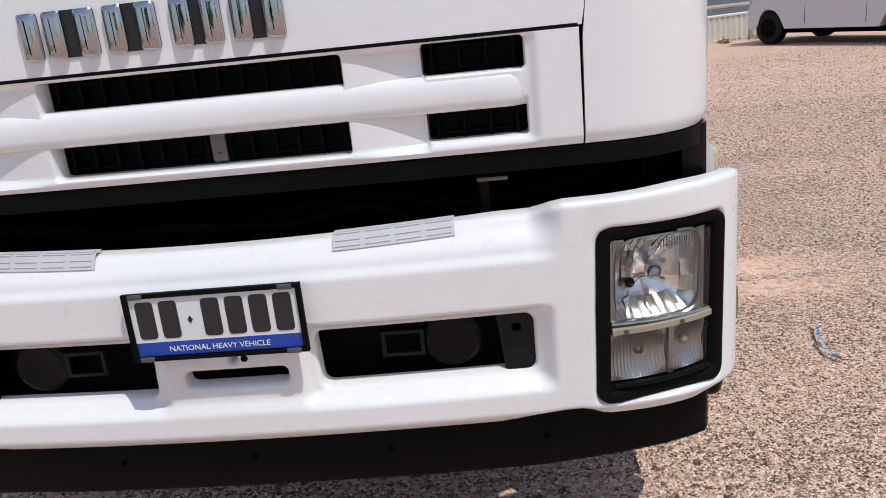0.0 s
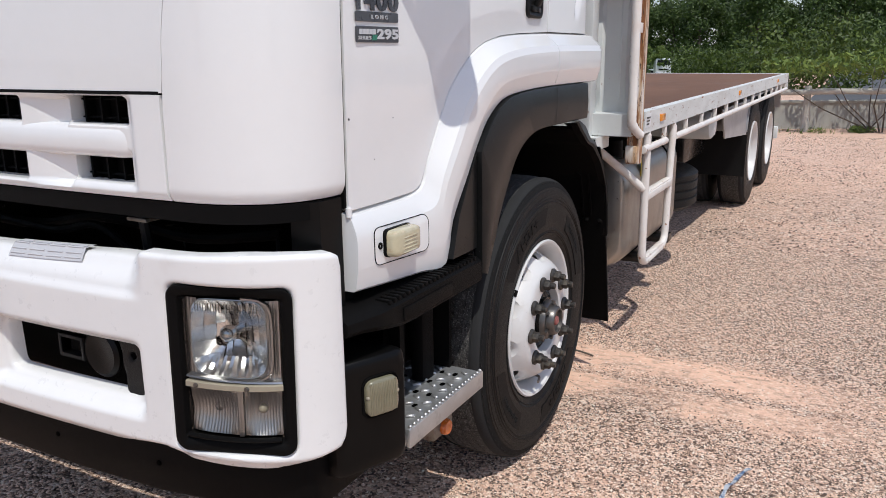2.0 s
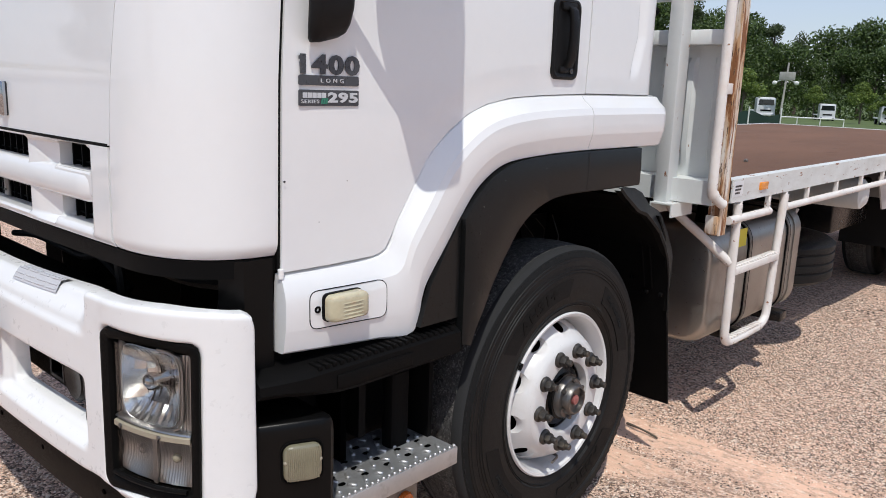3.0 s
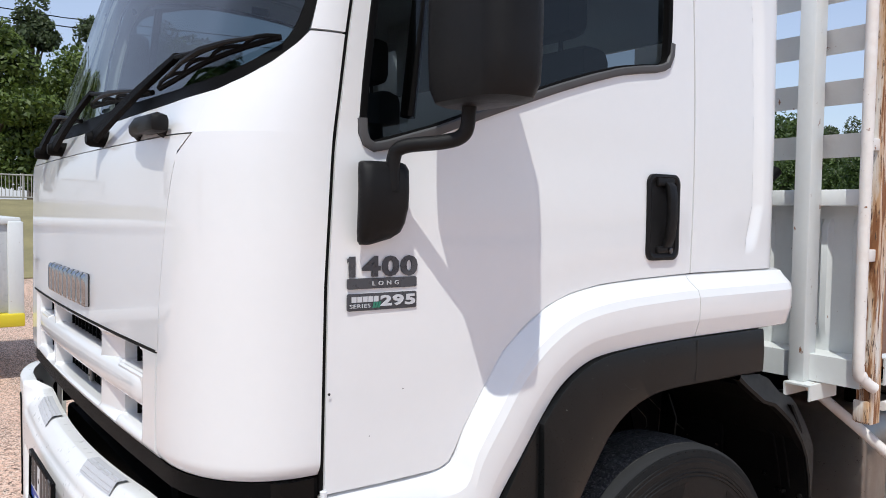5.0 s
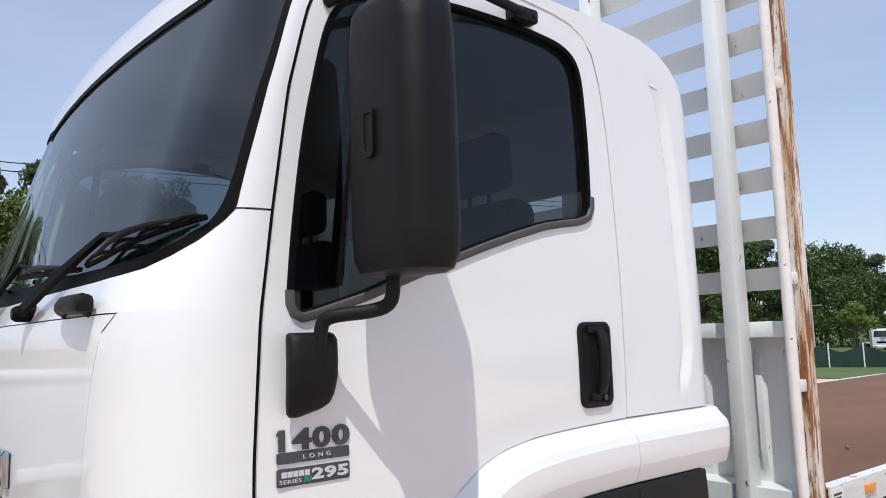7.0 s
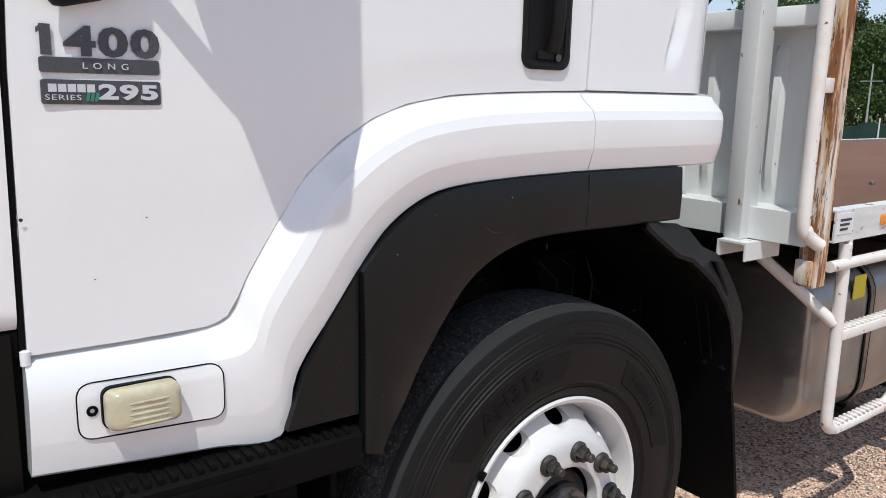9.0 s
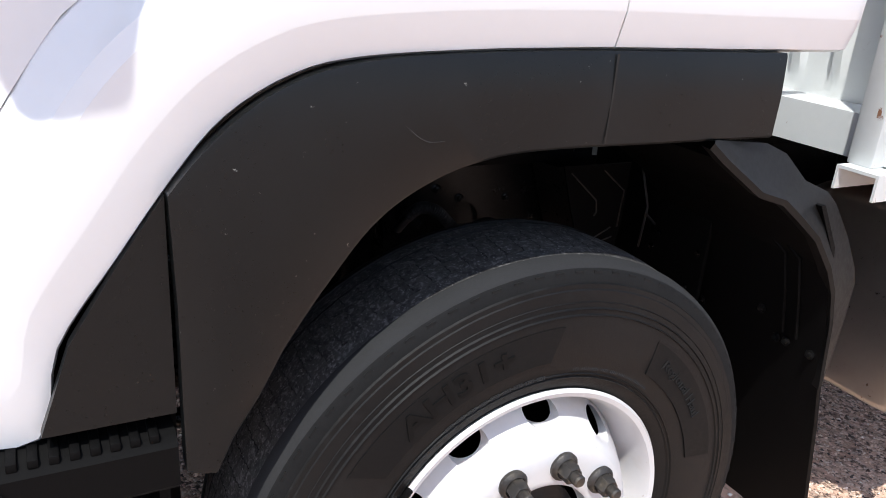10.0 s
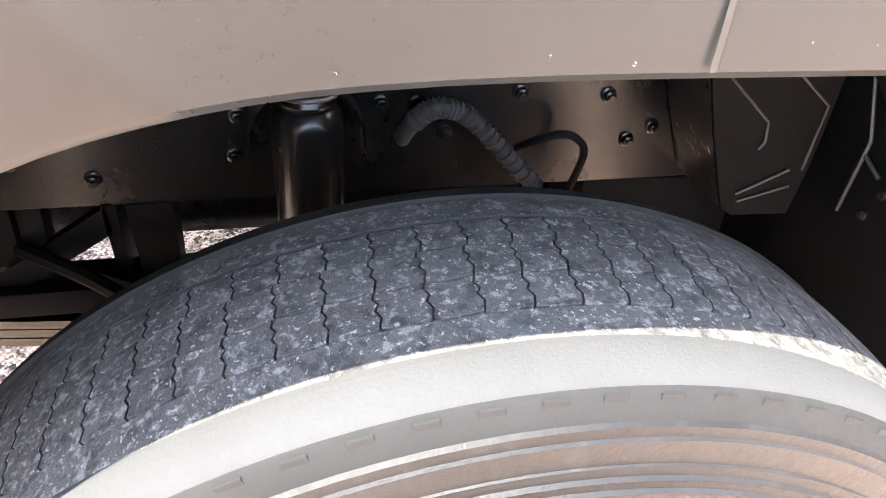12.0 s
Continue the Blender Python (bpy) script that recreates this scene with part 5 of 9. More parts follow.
    sheet(bm, [[(sg * x, flap_y(z), z) for z in (1.128, 1.04, 0.95, 0.85, 0.74, 0.62, 0.45, 0.28)] for x in (0.70, 0.95, 1.08, 1.205)], (0, 0.012, 0))
    flap = part("mudflap", bm, "mattblack", truck, "black rubber mudflap")
    for dx in (0.0, 0.035):
        bm = bmesh.new()
        tube(bm, [(sg * (x + dx), flap_y(z) - 0.004, z) for x, z in ((1.03, 1.06), (1.104, 0.99), (1.106, 0.90), (1.108, 0.805))], 0.0045, 6)
        part("pressed_rib", bm, "mattblack", flap)
    for a, c in ((1.05, 0.835), (1.095, 0.785), (1.12, 0.787), (1.18, 0.785), (0.85, 0.78), (0.875, 0.778), (0.74, 0.82)):
        bm = bmesh.new()
        y = flap_y(c) - 0.002
        lathe(bm, ((0.0, -0.010), (0.006, -0.010), (0.007, -0.004), (0.011, -0.003), (0.011, 0.002)), (sg * a, y, c), 8, "y")
        part("well_bolt", bm, "chassis", flap)
    # closing shield above the tyre, by the frame
    bm = bmesh.new()
    box(bm, sg * 0.50 - 0.02, sg * 0.50 + 0.02, 0.62, 2.074, 1.034, 1.40, 0.01)
    box(bm, sg * 0.80 - 0.31, sg * 0.80 + 0.31, 0.66, 2.02, 1.405, 1.43, 0.0)
    part("inner_shield", bm, "chassis", truck, split=True)
    bm = bmesh.new()
    box(bm, sg * 0.78 - 0.30, sg * 0.78 + 0.30, 0.64, 0.665, 0.62, 1.13)
    part("step_well_wall", bm, "mattblack", truck)


build_arch(1)
build_arch(-1)

# black serrated sill step under the door
bm = bmesh.new()
secs = []
for y in span(0.255, 0.915, 12):
    o = 0.024 * smooth_step(0.36, 0.255, y)
    b = 0.034 * smooth_step(0.52, 0.275, y)
    secs.append([(1.02, y, 0.930), (1.19 - o, y, 0.918), (1.205 - o, y, 0.906), (1.207 - o, y, 0.850 + b), (1.195 - o, y, 0.838 + b), (1.02, y, 0.85 + b)])
loft(bm, secs, close=True)
sill = part("sill_step", bm, "mattblack", truck, "black serrated sill step")
bm = bmesh.new()
for k in range(22):
    y = 0.41 + 0.0225 * k
    box(bm, 1.155, 1.198, y, y + 0.012, 0.912, 0.9245, 0.002)
part("grip_tooth", bm, "mattblack", sill, split=True)
bm = bmesh.new()
box(bm, 1.205, 1.2095, 0.46, 0.72, 0.856, 0.892, 0.002)
part("sill_badge_plate", bm, "mattblack", sill)
# step well: inner walls, post
bm = bmesh.new()
box(bm, 0.92, 0.94, 0.30, 0.95, 0.42, 0.90)
box(bm, 0.92, 1.10, 0.90, 0.915, 0.50, 0.88)
part("step_well", bm, "mattblack", truck, split=True)
bm = bmesh.new()
loft(bm, [[(1.06 + a, 0.80 + b, z) for a, b in rrect(0.05, 0.075, 0.015, 2)] for z in (0.535, 0.60, 0.77, 0.775)], close=True)
part("step_post", bm, "mattblack", truck)
# lamp box at the corner, its outer face turned half forward
BOX_FOOT = ((0.99, 0.25), (1.135, 0.25), (1.150, 0.262), (1.218, 0.412), (1.222, 0.428), (1.216, 0.441), (1.205, 0.446), (0.99, 0.45))
bm = bmesh.new()
cx_, cy_ = 1.10, 0.36
loft(bm, [[(cx_ + (x - cx_) * k, cy_ + (y - cy_) * k, z) for x, y in BOX_FOOT] for z, k in ((0.500, 0.93), (0.510, 0.98), (0.54, 1.0), (0.760, 1.0), (0.780, 0.985), (0.792, 0.95), (0.797, 0.88))], close=True)
cbox = part("corner_lamp_box", bm, "satin", truck, "black box with cream cornering lamp")
LU, LN, LC = Vector((0.413, 0.911, 0)), Vector((0.911, -0.413, 0)), Vector((1.1925, 0.3555, 0.694))
lamp_pt = lambda a, b, d: LC + LU * (a + 0.006) + Vector((0, 0, b)) + LN * d
bm = bmesh.new()
loft(bm, [[lamp_pt(a * k, b * k, d) for a, b in rrect(0.108, 0.112, 0.026)] for d, k in ((-0.004, 1.0), (0.003, 1.0), (0.004, 0.95), (0.001, 0.9))], close=True)
part("lamp_recess", bm, "mattblack", cbox)
bm = bmesh.new()
loft(bm, [[lamp_pt(a * k, b * k, d) for a, b in rrect(0.094, 0.096, 0.022)] for d, k in ((-0.004, 1.0), (0.008, 1.0), (0.013, 0.96), (0.016, 0.86))], close=True)
part("lens", bm, "corner_lens", cbox, "yellowed ribbed lens")
bm = bmesh.new()
for k in range(17):
    a = -0.038 + 0.00475 * k
    tube(bm, [lamp_pt(a, -0.041, 0.0145), lamp_pt(a, 0.0, 0.016), lamp_pt(a, 0.041, 0.0145)], 0.0020, 5)
part("lens_rib", bm, "corner_lens", cbox, split=True)
for a in (-0.042, 0.042):
    bm = bmesh.new()
    bmesh.ops.create_uvsphere(bm, u_segments=10, v_segments=6, radius=0.006, matrix=Matrix.Translation(lamp_pt(a, 0.006, 0.011)))
    part("screw", bm, "beige", cbox)
# punched metal step
bm = bmesh.new()
x0, x1, y0, y1, zs = 0.955, 1.212, 0.470, 0.916, 0.545
grid = [[(x + 0.0, y, zs + 0.004 * math.sin(x * 60) * 0) for y in span(y0, y1, 10)] for x in span(x0, x1 - 0.012, 6)]
sheet(bm, grid, (0, 0, -0.006))
box(bm, x1 - 0.014, x1, y0, y1, zs - 0.05, zs + 0.006, 0.004)
box(bm, x0, x1 - 0.014, y0, y0 + 0.008, zs - 0.045, zs - 0.002)
step = part("cab_step", bm, "zinc", truck, "punched galvanised cab step")
bm = bmesh.new()
for k in range(22):
    y = y0 + 0.012 + (y1 - y0 - 0.024) * k / 21
    box(bm, x1 - 0.013, x1 - 0.001, y - 0.005, y + 0.005, zs + 0.004, zs + 0.014, 0.003, 1)
for i in range(5):
    for k in range(9):
        y = y0 + 0.03 + 0.047 * k + (0.02 if i % 2 else 0)
        if y > y1 - 0.03:
            continue
        x = x0 + 0.03 + 0.045 * i
        rot = Matrix.Translation((x, y, zs)) @ Matrix.Rotation(radians(28 if (i + k) % 2 else -28), 4, "Z")
        box(bm, -0.014, 0.014, -0.006, 0.006, -0.001, 0.008, 0.003, 1, 0, rot)
part("step_tooth", bm, "zinc", step, split=True)
# near-black patches laid on the sheet stand in for its dark holes
bm = bmesh.new()
for i in range(4):
    for k in range(5):
        x, y = x0 + 0.052 + 0.045 * i, y0 + 0.06 + 0.082 * k
        prism(bm, [(x + a, y + b, zs + 0.0008) for a, b in rrect(0.015, 0.022, 0.006, 2)], (0, 0, 0.0006))
part("step_hole", bm, "void", step, split=True)
# orange reflector below the step
bm = bmesh.new()
box(bm, 1.12, 1.165, 0.68, 0.80, 0.40, 0.50, 0.01)
ref = part("reflector_bracket", bm, "steel", truck)
bm = bmesh.new()
lathe(bm, ((0.0, 0.014), (0.021, 0.014), (0.025, 0.007), (0.025, -0.004)), (1.168, 0.742, 0.428), 18)
part("orange_reflector", bm, "orange", ref)


def build_mirror(sg):
    bm = bmesh.new()
    secs = []
    zlist = ((1.974, 0.72), (1.981, 0.86), (2.01, 0.97), (2.07, 1.0), (2.30, 1.01), (2.48, 0.985), (2.545, 0.94), (2.565, 0.82), (2.570, 0.70))
    for z, k in zlist:
        sec = []
        for a, b in rrect(0.256, 0.136, 0.048, 5):
            bb = b - 0.014 * (1 - (a / 0.128) ** 2) if b < 0 else b
            sec.append((sg * (1.346 + a * k), 0.594 + bb * k, z))
        secs.append(sec)
    loft(bm, secs, close=True)
    mir = part("wing_mirror", bm, "black", truck, "large black plastic wing mirror")
    bm = bmesh.new()
    prism(bm, [(sg * (1.346 + a), 0.6605, 2.28 + b) for a, b in rrect(0.15, 0.50, 0.03)], (0, 0.004, 0))
    part("mirror_glass", bm, "chrome", mir)
    # moulded ridge and plain badge
    bm = bmesh.new()
    o = rrect(0.036, 0.105, 0.01)
    loft(bm, [[(sg * (1.335 + a * k), 0.5125 - d, 2.268 + b * k) for a, b in o] for d, k in ((0.0, 1.0), (0.004, 1.0), (0.004, 0.8), (0.001, 0.76))], close=True)
    part("plain_badge", bm, "black", mir)
    bm = bmesh.new()
    tube(bm, curve_pts([(sg * 1.182, 0.482, 1.80), (sg * 1.186, 0.482, 1.868), (sg * 1.205, 0.495, 1.893), (sg * 1.265, 0.55, 1.902), (sg * 1.295, 0.578, 1.914), (sg * 1.308, 0.585, 1.945), (sg * 1.31, 0.585, 2.03)], 6), 0.0155, 12)
    part("mirror_arm", bm, "black", mir, "bent black tube arm")
    bm = bmesh.new()
    tube(bm, curve_pts([(sg * 1.31, 0.60, 2.55), (sg * 1.31, 0.60, 2.61), (sg * 1.29, 0.60, 2.64), (sg * 1.22, 0.58, 2.65), (sg * 1.12, 0.55, 2.64)], 6), 0.0155, 12)
    part("mirror_arm", bm, "black", mir)
    bm = bmesh.new()
    tube(bm, curve_pts([(sg * 1.31, 0.60, 2.62), (sg * 1.29, 0.66, 2.68), (sg * 1.23, 0.86, 2.735), (sg * 1.175, 1.15, 2.748)], 6), 0.014, 12)
    part("mirror_arm", bm, "black", mir, "bent black tube arm")
    bm = bmesh.new()
    secs = []
    for z, k, d in ((1.685, 0.72, 0.026), (1.693, 0.88, 0.034), (1.715, 0.96, 0.042), (1.76, 1.0, 0.050), (1.80, 1.0, 0.052), (1.845, 1.0, 0.05), (1.858, 0.93, 0.044), (1.862, 0.8, 0.038)):
        secs.append([(sg * (1.12 + d + a * d / 0.058), 0.468 + b * k, z + 0.16 * max(0.0, b) * (1 - smooth_step(1.69, 1.80, z)) * 2.2) for a, b in rrect(0.05, 0.118, 0.022, 4)])
    loft(bm, secs, close=True)
    part("mirror_bracket", bm, "black", mir, "black mirror bracket cover")
    bm = bmesh.new()
    box(bm, sg * 1.16 - 0.022, sg * 1.16 + 0.022, 1.12, 1.215, 2.725, 2.765, 0.006)
    part("upper_bracket", bm, "black", mir)
    for y in (1.16, 1.21):
        bm = bmesh.new()
        lathe(bm, ((0.0, 0.035), (0.008, 0.035), (0.009, 0.02)), (sg * 1.15 if sg > 0 else sg * 1.15 - 0.06, y - 0.01, 2.746), 8)
        part("bolt", bm, "chassis", mir)


build_mirror(1)
build_mirror(-1)


# wipers
def wiper(base, joint, inner, outer):
    """base, joint and the blade's two ends as (s, z) on the cab's skin."""
    B, J = cab_point(base[0], base[1], 0.022), cab_point(joint[0], joint[1], 0.030)
    bm = bmesh.new()
    lathe(bm, ((0.0, -0.028), (0.015, -0.028), (0.021, -0.018), (0.023, 0.03)), tuple(B), 16, "y")
    pts = [B.lerp(J, f) + Vector((0, -0.006 * math.sin(math.pi * f) - 0.010 * (1 - f), 0)) for f in span(0, 1, 10)]
    side = (J - B).cross(Vector((0, -1, 0))).normalized()
    loft(bm, [[p + side * w + Vector((0, d, 0)) for w, d in ((-w0, 0.006), (-w0 * 0.8, -0.008), (w0 * 0.8, -0.008), (w0, 0.006))] for p, w0 in zip(pts, [0.018 - 0.011 * k / 10 for k in range(11)])], close=True)
    arm = part("wiper", bm, "mattblack", truck, "black windscreen wiper arm and blade")
    line = []
    for f in span(0, 1, 16):
        line.append(cab_point(inner[0] + (outer[0] - inner[0]) * f, inner[1] + (outer[1] - inner[1]) * f, 0.012))
    bm = bmesh.new()
    tube(bm, line, 0.0065, 6)
    part("wiper_blade", bm, "mattblack", arm)
    up = Vector((0, -0.020, 0.011))
    for a, b in ((0, 4), (4, 8), (8, 12), (12, 16)):
        bm = bmesh.new()
        seg = line[a:b + 1]
        n = len(seg) - 1
        tube(bm, [p + up * (0.2 + 0.5 * math.sin(math.pi * k / n)) for k, p in enumerate(seg)], [0.003, 0.0045, 0.005, 0.0045, 0.003], 6)
        part("blade_yoke", bm, "mattblack", arm)
    bm = bmesh.new()
    tube(bm, [line[2] + up * 0.7, line[5] + up * 1.15, line[8] + up * 1.35, line[11] + up * 1.15, line[14] + up * 0.7], [0.004, 0.0055, 0.0085, 0.0055, 0.004], 7)
    part("blade_bridge", bm, "black", arm)
    bm = bmesh.new()
    tube(bm, [J + Vector((0, -0.004, -0.004)), line[8] + up * 1.2], 0.006, 6)
    part("wiper_hook", bm, "mattblack", arm)


wiper((0.43, 1.938), (0.98, 2.100), (0.87, 2.035), (1.64, 2.108))
wiper((-0.26, 1.942), (0.12, 2.095), (0.10, 2.055), (0.82, 2.03))
wiper((-0.62, 1.945), (-0.40, 2.08), (-0.80, 2.07), (-0.02, 2.02))
# grab handle under the screen
bm = bmesh.new()
y0 = cab_point(1.05, 1.935).y + 0.004
tube(bm, curve_pts([(0.67, y0 - 0.004, 1.914), (0.68, y0 - 0.024, 1.931), (0.73, y0 - 0.036, 1.941), (0.88, y0 - 0.034, 1.941)], 5), [0.012] * 6 + [0.016] * 5 + [0.020] * 5, 10)
box(bm, 0.785, 0.895, y0 - 0.054, y0 - 0.012, 1.918, 1.958, 0.012)
tube(bm, [(0.845, y0 - 0.03, 1.934), (0.85, y0 + 0.012, 1.909)], 0.013, 8)
part("grab_handle", bm, "black", truck, "black grab handle")
# aerial on the far pillar
bm = bmesh.new()
tube(bm, [(-1.12, 0.36, 2.12), (-1.12, 0.42, 2.5), (-1.12, 0.53, 2.97)], 0.003, 6)
tube(bm, [(-1.08, 0.42, 2.60), (-1.12, 0.413, 2.60)], 0.012, 6)
part("aerial", bm, "mattblack", truck, "thin black radio aerial")

# ---- the truck: frame, axles, wheels ----
for sg in (1, -1):
    bm = bmesh.new()
    prism(bm, [(sg * x, 0.45, z) for x, z in ((0.466, 0.787), (0.466, 1.03), (0.39, 1.03), (0.39, 1.02), (0.458, 1.02), (0.458, 0.797), (0.39, 0.797), (0.39, 0.787))], (0, 8.9, 0))
    rail = part("frame_rail", bm, "chassis", truck, "black painted frame rail")
    if sg > 0:
        bolts = ((1.018, 0.858), (1.118, 0.829), (1.207, 0.913), (1.315, 0.917), (1.308, 0.857), (1.511, 0.93), (1.563, 0.928), (1.561, 0.965), (1.648, 0.97), (1.715, 0.941), (1.853, 0.933), (1.937, 0.878), (1.897, 0.858), (2.021, 0.861), (2.034, 0.813), (1.605, 0.883))
        for i, (y, z) in enumerate(bolts):
            bm = bmesh.new()
            lathe(bm, ((0.012, 0.0), (0.012, 0.003), (0.009, 0.004)), (0.466, y, z), 14)
            lathe(bm, ((0.0085, 0.003), (0.0085, 0.011), (0.005, 0.012), (0.005, 0.018), (0.0, 0.018)), (0.466, y, z), 6)
            part("frame_bolt", bm, "chassis", rail)
# shock absorber, hoses, springs, axle, steering parts near the front wheel
bm = bmesh.new()
lathe(bm, ((0.0, 0.50), (0.046, 0.50), (0.046, 0.945), (0.043, 0.958), (0.036, 0.968), (0.0, 0.968)), (0.55, 1.405, 0.0), 24, "z")
shock = part("shock_absorber", bm, "chassis", truck, "black shock absorber")
bm = bmesh.new()
for z in (0.968, 0.992, 1.016):
    lathe(bm, ((0.020, z), (0.034, z + 0.001), (0.037, z + 0.008), (0.034, z + 0.016), (0.020, z + 0.020)), (0.55, 1.405, 0.0), 20, "z")
part("bush", bm, "chassis", shock, split=True)
bm = bmesh.new()
lathe(bm, ((0.0, 0.985), (0.041, 0.985), (0.043, 0.988), (0.041, 0.991), (0.0, 0.991)), (0.55, 1.405, 0.0), 20, "z")
lathe(bm, ((0.0, 1.036), (0.024, 1.036), (0.024, 1.05), (0.0, 1.052)), (0.55, 1.405, 0.0), 16, "z")
part("washer", bm, "hub", shock, split=True)
bm = bmesh.new()
yoke = curve_pts([(0.50, 1.325, 0.86), (0.51, 1.332, 0.93), (0.53, 1.352, 0.978), (0.545, 1.385, 1.0), (0.55, 1.425, 1.0), (0.53, 1.458, 0.978), (0.51, 1.478, 0.93), (0.50, 1.485, 0.86)], 4)
loft(bm, [[p + Vector((a, 0, b)) for a, b in ((-0.03, -0.006), (0.03, -0.006), (0.03, 0.006), (-0.03, 0.006))] for p in yoke], close=True)
part("shock_yoke", bm, "chassis", shock)
bm = bmesh.new()
path = curve_pts([(0.49, 1.538, 0.885), (0.52, 1.547, 0.922), (0.53, 1.575, 0.948), (0.53, 1.618, 0.937), (0.535, 1.66, 0.898), (0.545, 1.73, 0.825)], 7)
tube(bm, path, 0.0125, 10)
hose = part("spring_guarded_hose", bm, "hose", truck, "black spring-guarded brake hose")
bm = bmesh.new()
for k in range(2, 34):
    p = path[min(len(path) - 2, k + 6)] if k + 6 < len(path) - 1 else None
    if p is None:
        continue
    t = (path[k + 7] - path[k + 5]).normalized()
    u = t.orthogonal().normalized()
    w = t.cross(u)
    tube(bm, [p + (u * math.cos(a) + w * math.sin(a)) * 0.0135 for a in span(0, 2 * math.pi, 10)], 0.0021, 5, False)
part("spring_coil", bm, "hose", hose, split=True)
bm = bmesh.new()
tube(bm, curve_pts([(0.50, 1.690, 0.862), (0.53, 1.722, 0.893), (0.53, 1.758, 0.902), (0.53, 1.785, 0.895), (0.53, 1.801, 0.868), (0.52, 1.79, 0.80)], 6), 0.006, 8)
tube(bm, curve_pts([(0.46, 1.0, 0.72), (0.52, 1.1, 0.70), (0.56, 1.18, 0.66)], 6), 0.012, 8)
part("brake_hose", bm, "mattblack", truck, split=True)
bm = bmesh.new()
for k in range(5):
    n = 12
    z0 = 0.505 + 0.0165 * k
    L = 0.78 - 0.10 * (4 - k)
    secs = []
    for y in span(1.5 - L, 1.5 + L, n):
        z = z0 + 0.06 * ((y - 1.5) / 0.78) ** 2
        secs.append([(0.40, y, z), (0.49, y, z), (0.49, y, z + 0.014), (0.40, y, z + 0.014)])
    loft(bm, secs, close=True)
part("leaf_spring", bm, "chassis", truck, split=True)
bm = bmesh.new()
loft(bm, [[(x, 1.5 + a, 0.47 + b) for a, b in rrect(0.09, 0.10, 0.02, 2)] for x in (-0.85, -0.5, 0.0, 0.5, 0.85)], close=True)
part("front_axle", bm, "chassis", truck)
bm = bmesh.new()
tube(bm, [(0.6, 0.95, 0.56), (0.62, 1.45, 0.50)], 0.022, 10)
box(bm, 0.40, 0.58, 0.70, 0.90, 0.58, 0.72, 0.02)
box(bm, 0.50, 0.58, 0.70, 0.72, 0.50, 0.90, 0.004)
tube(bm, [(0.2, 0.70, 0.50), (0.85, 0.72, 0.50)], 0.02, 10)
part("steering_box", bm, "chassis", truck, split=True)
# gearbox and engine bulk, cross members
bm = bmesh.new()
box(bm, -0.33, 0.33, 0.7, 2.1, 0.62, 1.1, 0.06)
box(bm, -0.22, 0.22, 2.1, 2.9, 0.6, 0.95, 0.05)
for y in (3.2, 4.4, 5.4, 6.5, 8.0, 9.2):
    box(bm, -0.44, 0.44, y, y + 0.08, 0.76, 0.94)
tube(bm, [(0, 2.9, 0.72), (0, 7.1, 0.62)], 0.06, 12)
part("drivetrain", bm, "chassis", truck, split=True)
# pressed bracket plate behind the tyre, its front flange turned in to the frame
BX = 0.65
bm = bmesh.new()
edge = [(1.888, 1.06), (1.92, 0.96), (1.966, 0.838), (1.985, 0.826), (2.074, 0.823), (2.085, 0.90), (2.09, 1.06)]
prism(bm, [(BX, y, z) for y, z in edge], (-0.006, 0, 0))
br = part("bracket_plate", bm, "mattblack", truck, "black pressed steel bracket")
# flange in a paler, browner colour than the plate, as lit from the ground
bm = bmesh.new()
loft(bm, [[(BX, y, z), (BX - 0.04, y + 0.012, z - 0.012), (0.47, y + 0.03, z - 0.03), (0.47, y + 0.036, z - 0.03)] for y, z in edge[:4]])
part("bracket_flange", bm, "bracket", br)
# thin paler bars along the folds stand in for their glossy highlights
for pts in (((1.909, 1.045), (1.995, 0.97), (2.0, 0.94), (1.993, 0.93)), ((2.008, 1.045), (2.078, 0.99), (2.072, 0.895)), ((1.98, 0.862), (2.052, 0.896)), ((1.985, 0.850), (2.06, 0.87))):
    bm = bmesh.new()
    tube(bm, [(BX + 0.002, y, z) for y, z in pts], 0.0020, 6)
    part("folded_edge", bm, "nut", br)
# black sheets added to close bright gaps at the back of the well
bm = bmesh.new()
box(bm, 0.47, 0.90, 2.125, 2.137, 0.36, 1.24, 0.003)
box(bm, -0.45, 0.466, 2.14, 2.15, 0.34, 0.786)
part("rear_well_plate", bm, "mattblack", truck, split=True)
# more paler bars standing in for highlights on the sheet behind
bm = bmesh.new()
tube(bm, [(0.66, 2.119, 1.05), (0.70, 2.119, 0.96), (0.69, 2.119, 0.85)], 0.003, 6)
tube(bm, [(0.70, 2.119, 0.94), (0.735, 2.119, 0.925)], 0.003, 6)
part("folded_edge", bm, "nut", truck, split=True)
for x, z in ((0.73, 0.867), (0.747, 0.907), (0.861, 0.811), (0.938, 0.903)):
    bm = bmesh.new()
    lathe(bm, ((0.0, -0.008), (0.004, -0.008), (0.005, -0.003), (0.008, -0.002), (0.008, 0.002)), (min(x, 0.88), 2.125, z), 8, "y")
    part("well_bolt", bm, "chassis", truck)
# cross tube, spring hanger ahead of the axle
bm = bmesh.new()
prism(bm, [(0.47, y, z) for y, z in ((1.12, 0.787), (1.128, 0.64), (1.142, 0.64), (1.140, 0.787))], (-0.10, 0, 0))
prism(bm, [(0.47, y, z) for y, z in ((1.152, 0.787), (1.165, 0.60), (1.215, 0.60), (1.215, 0.787))], (-0.07, 0, 0))
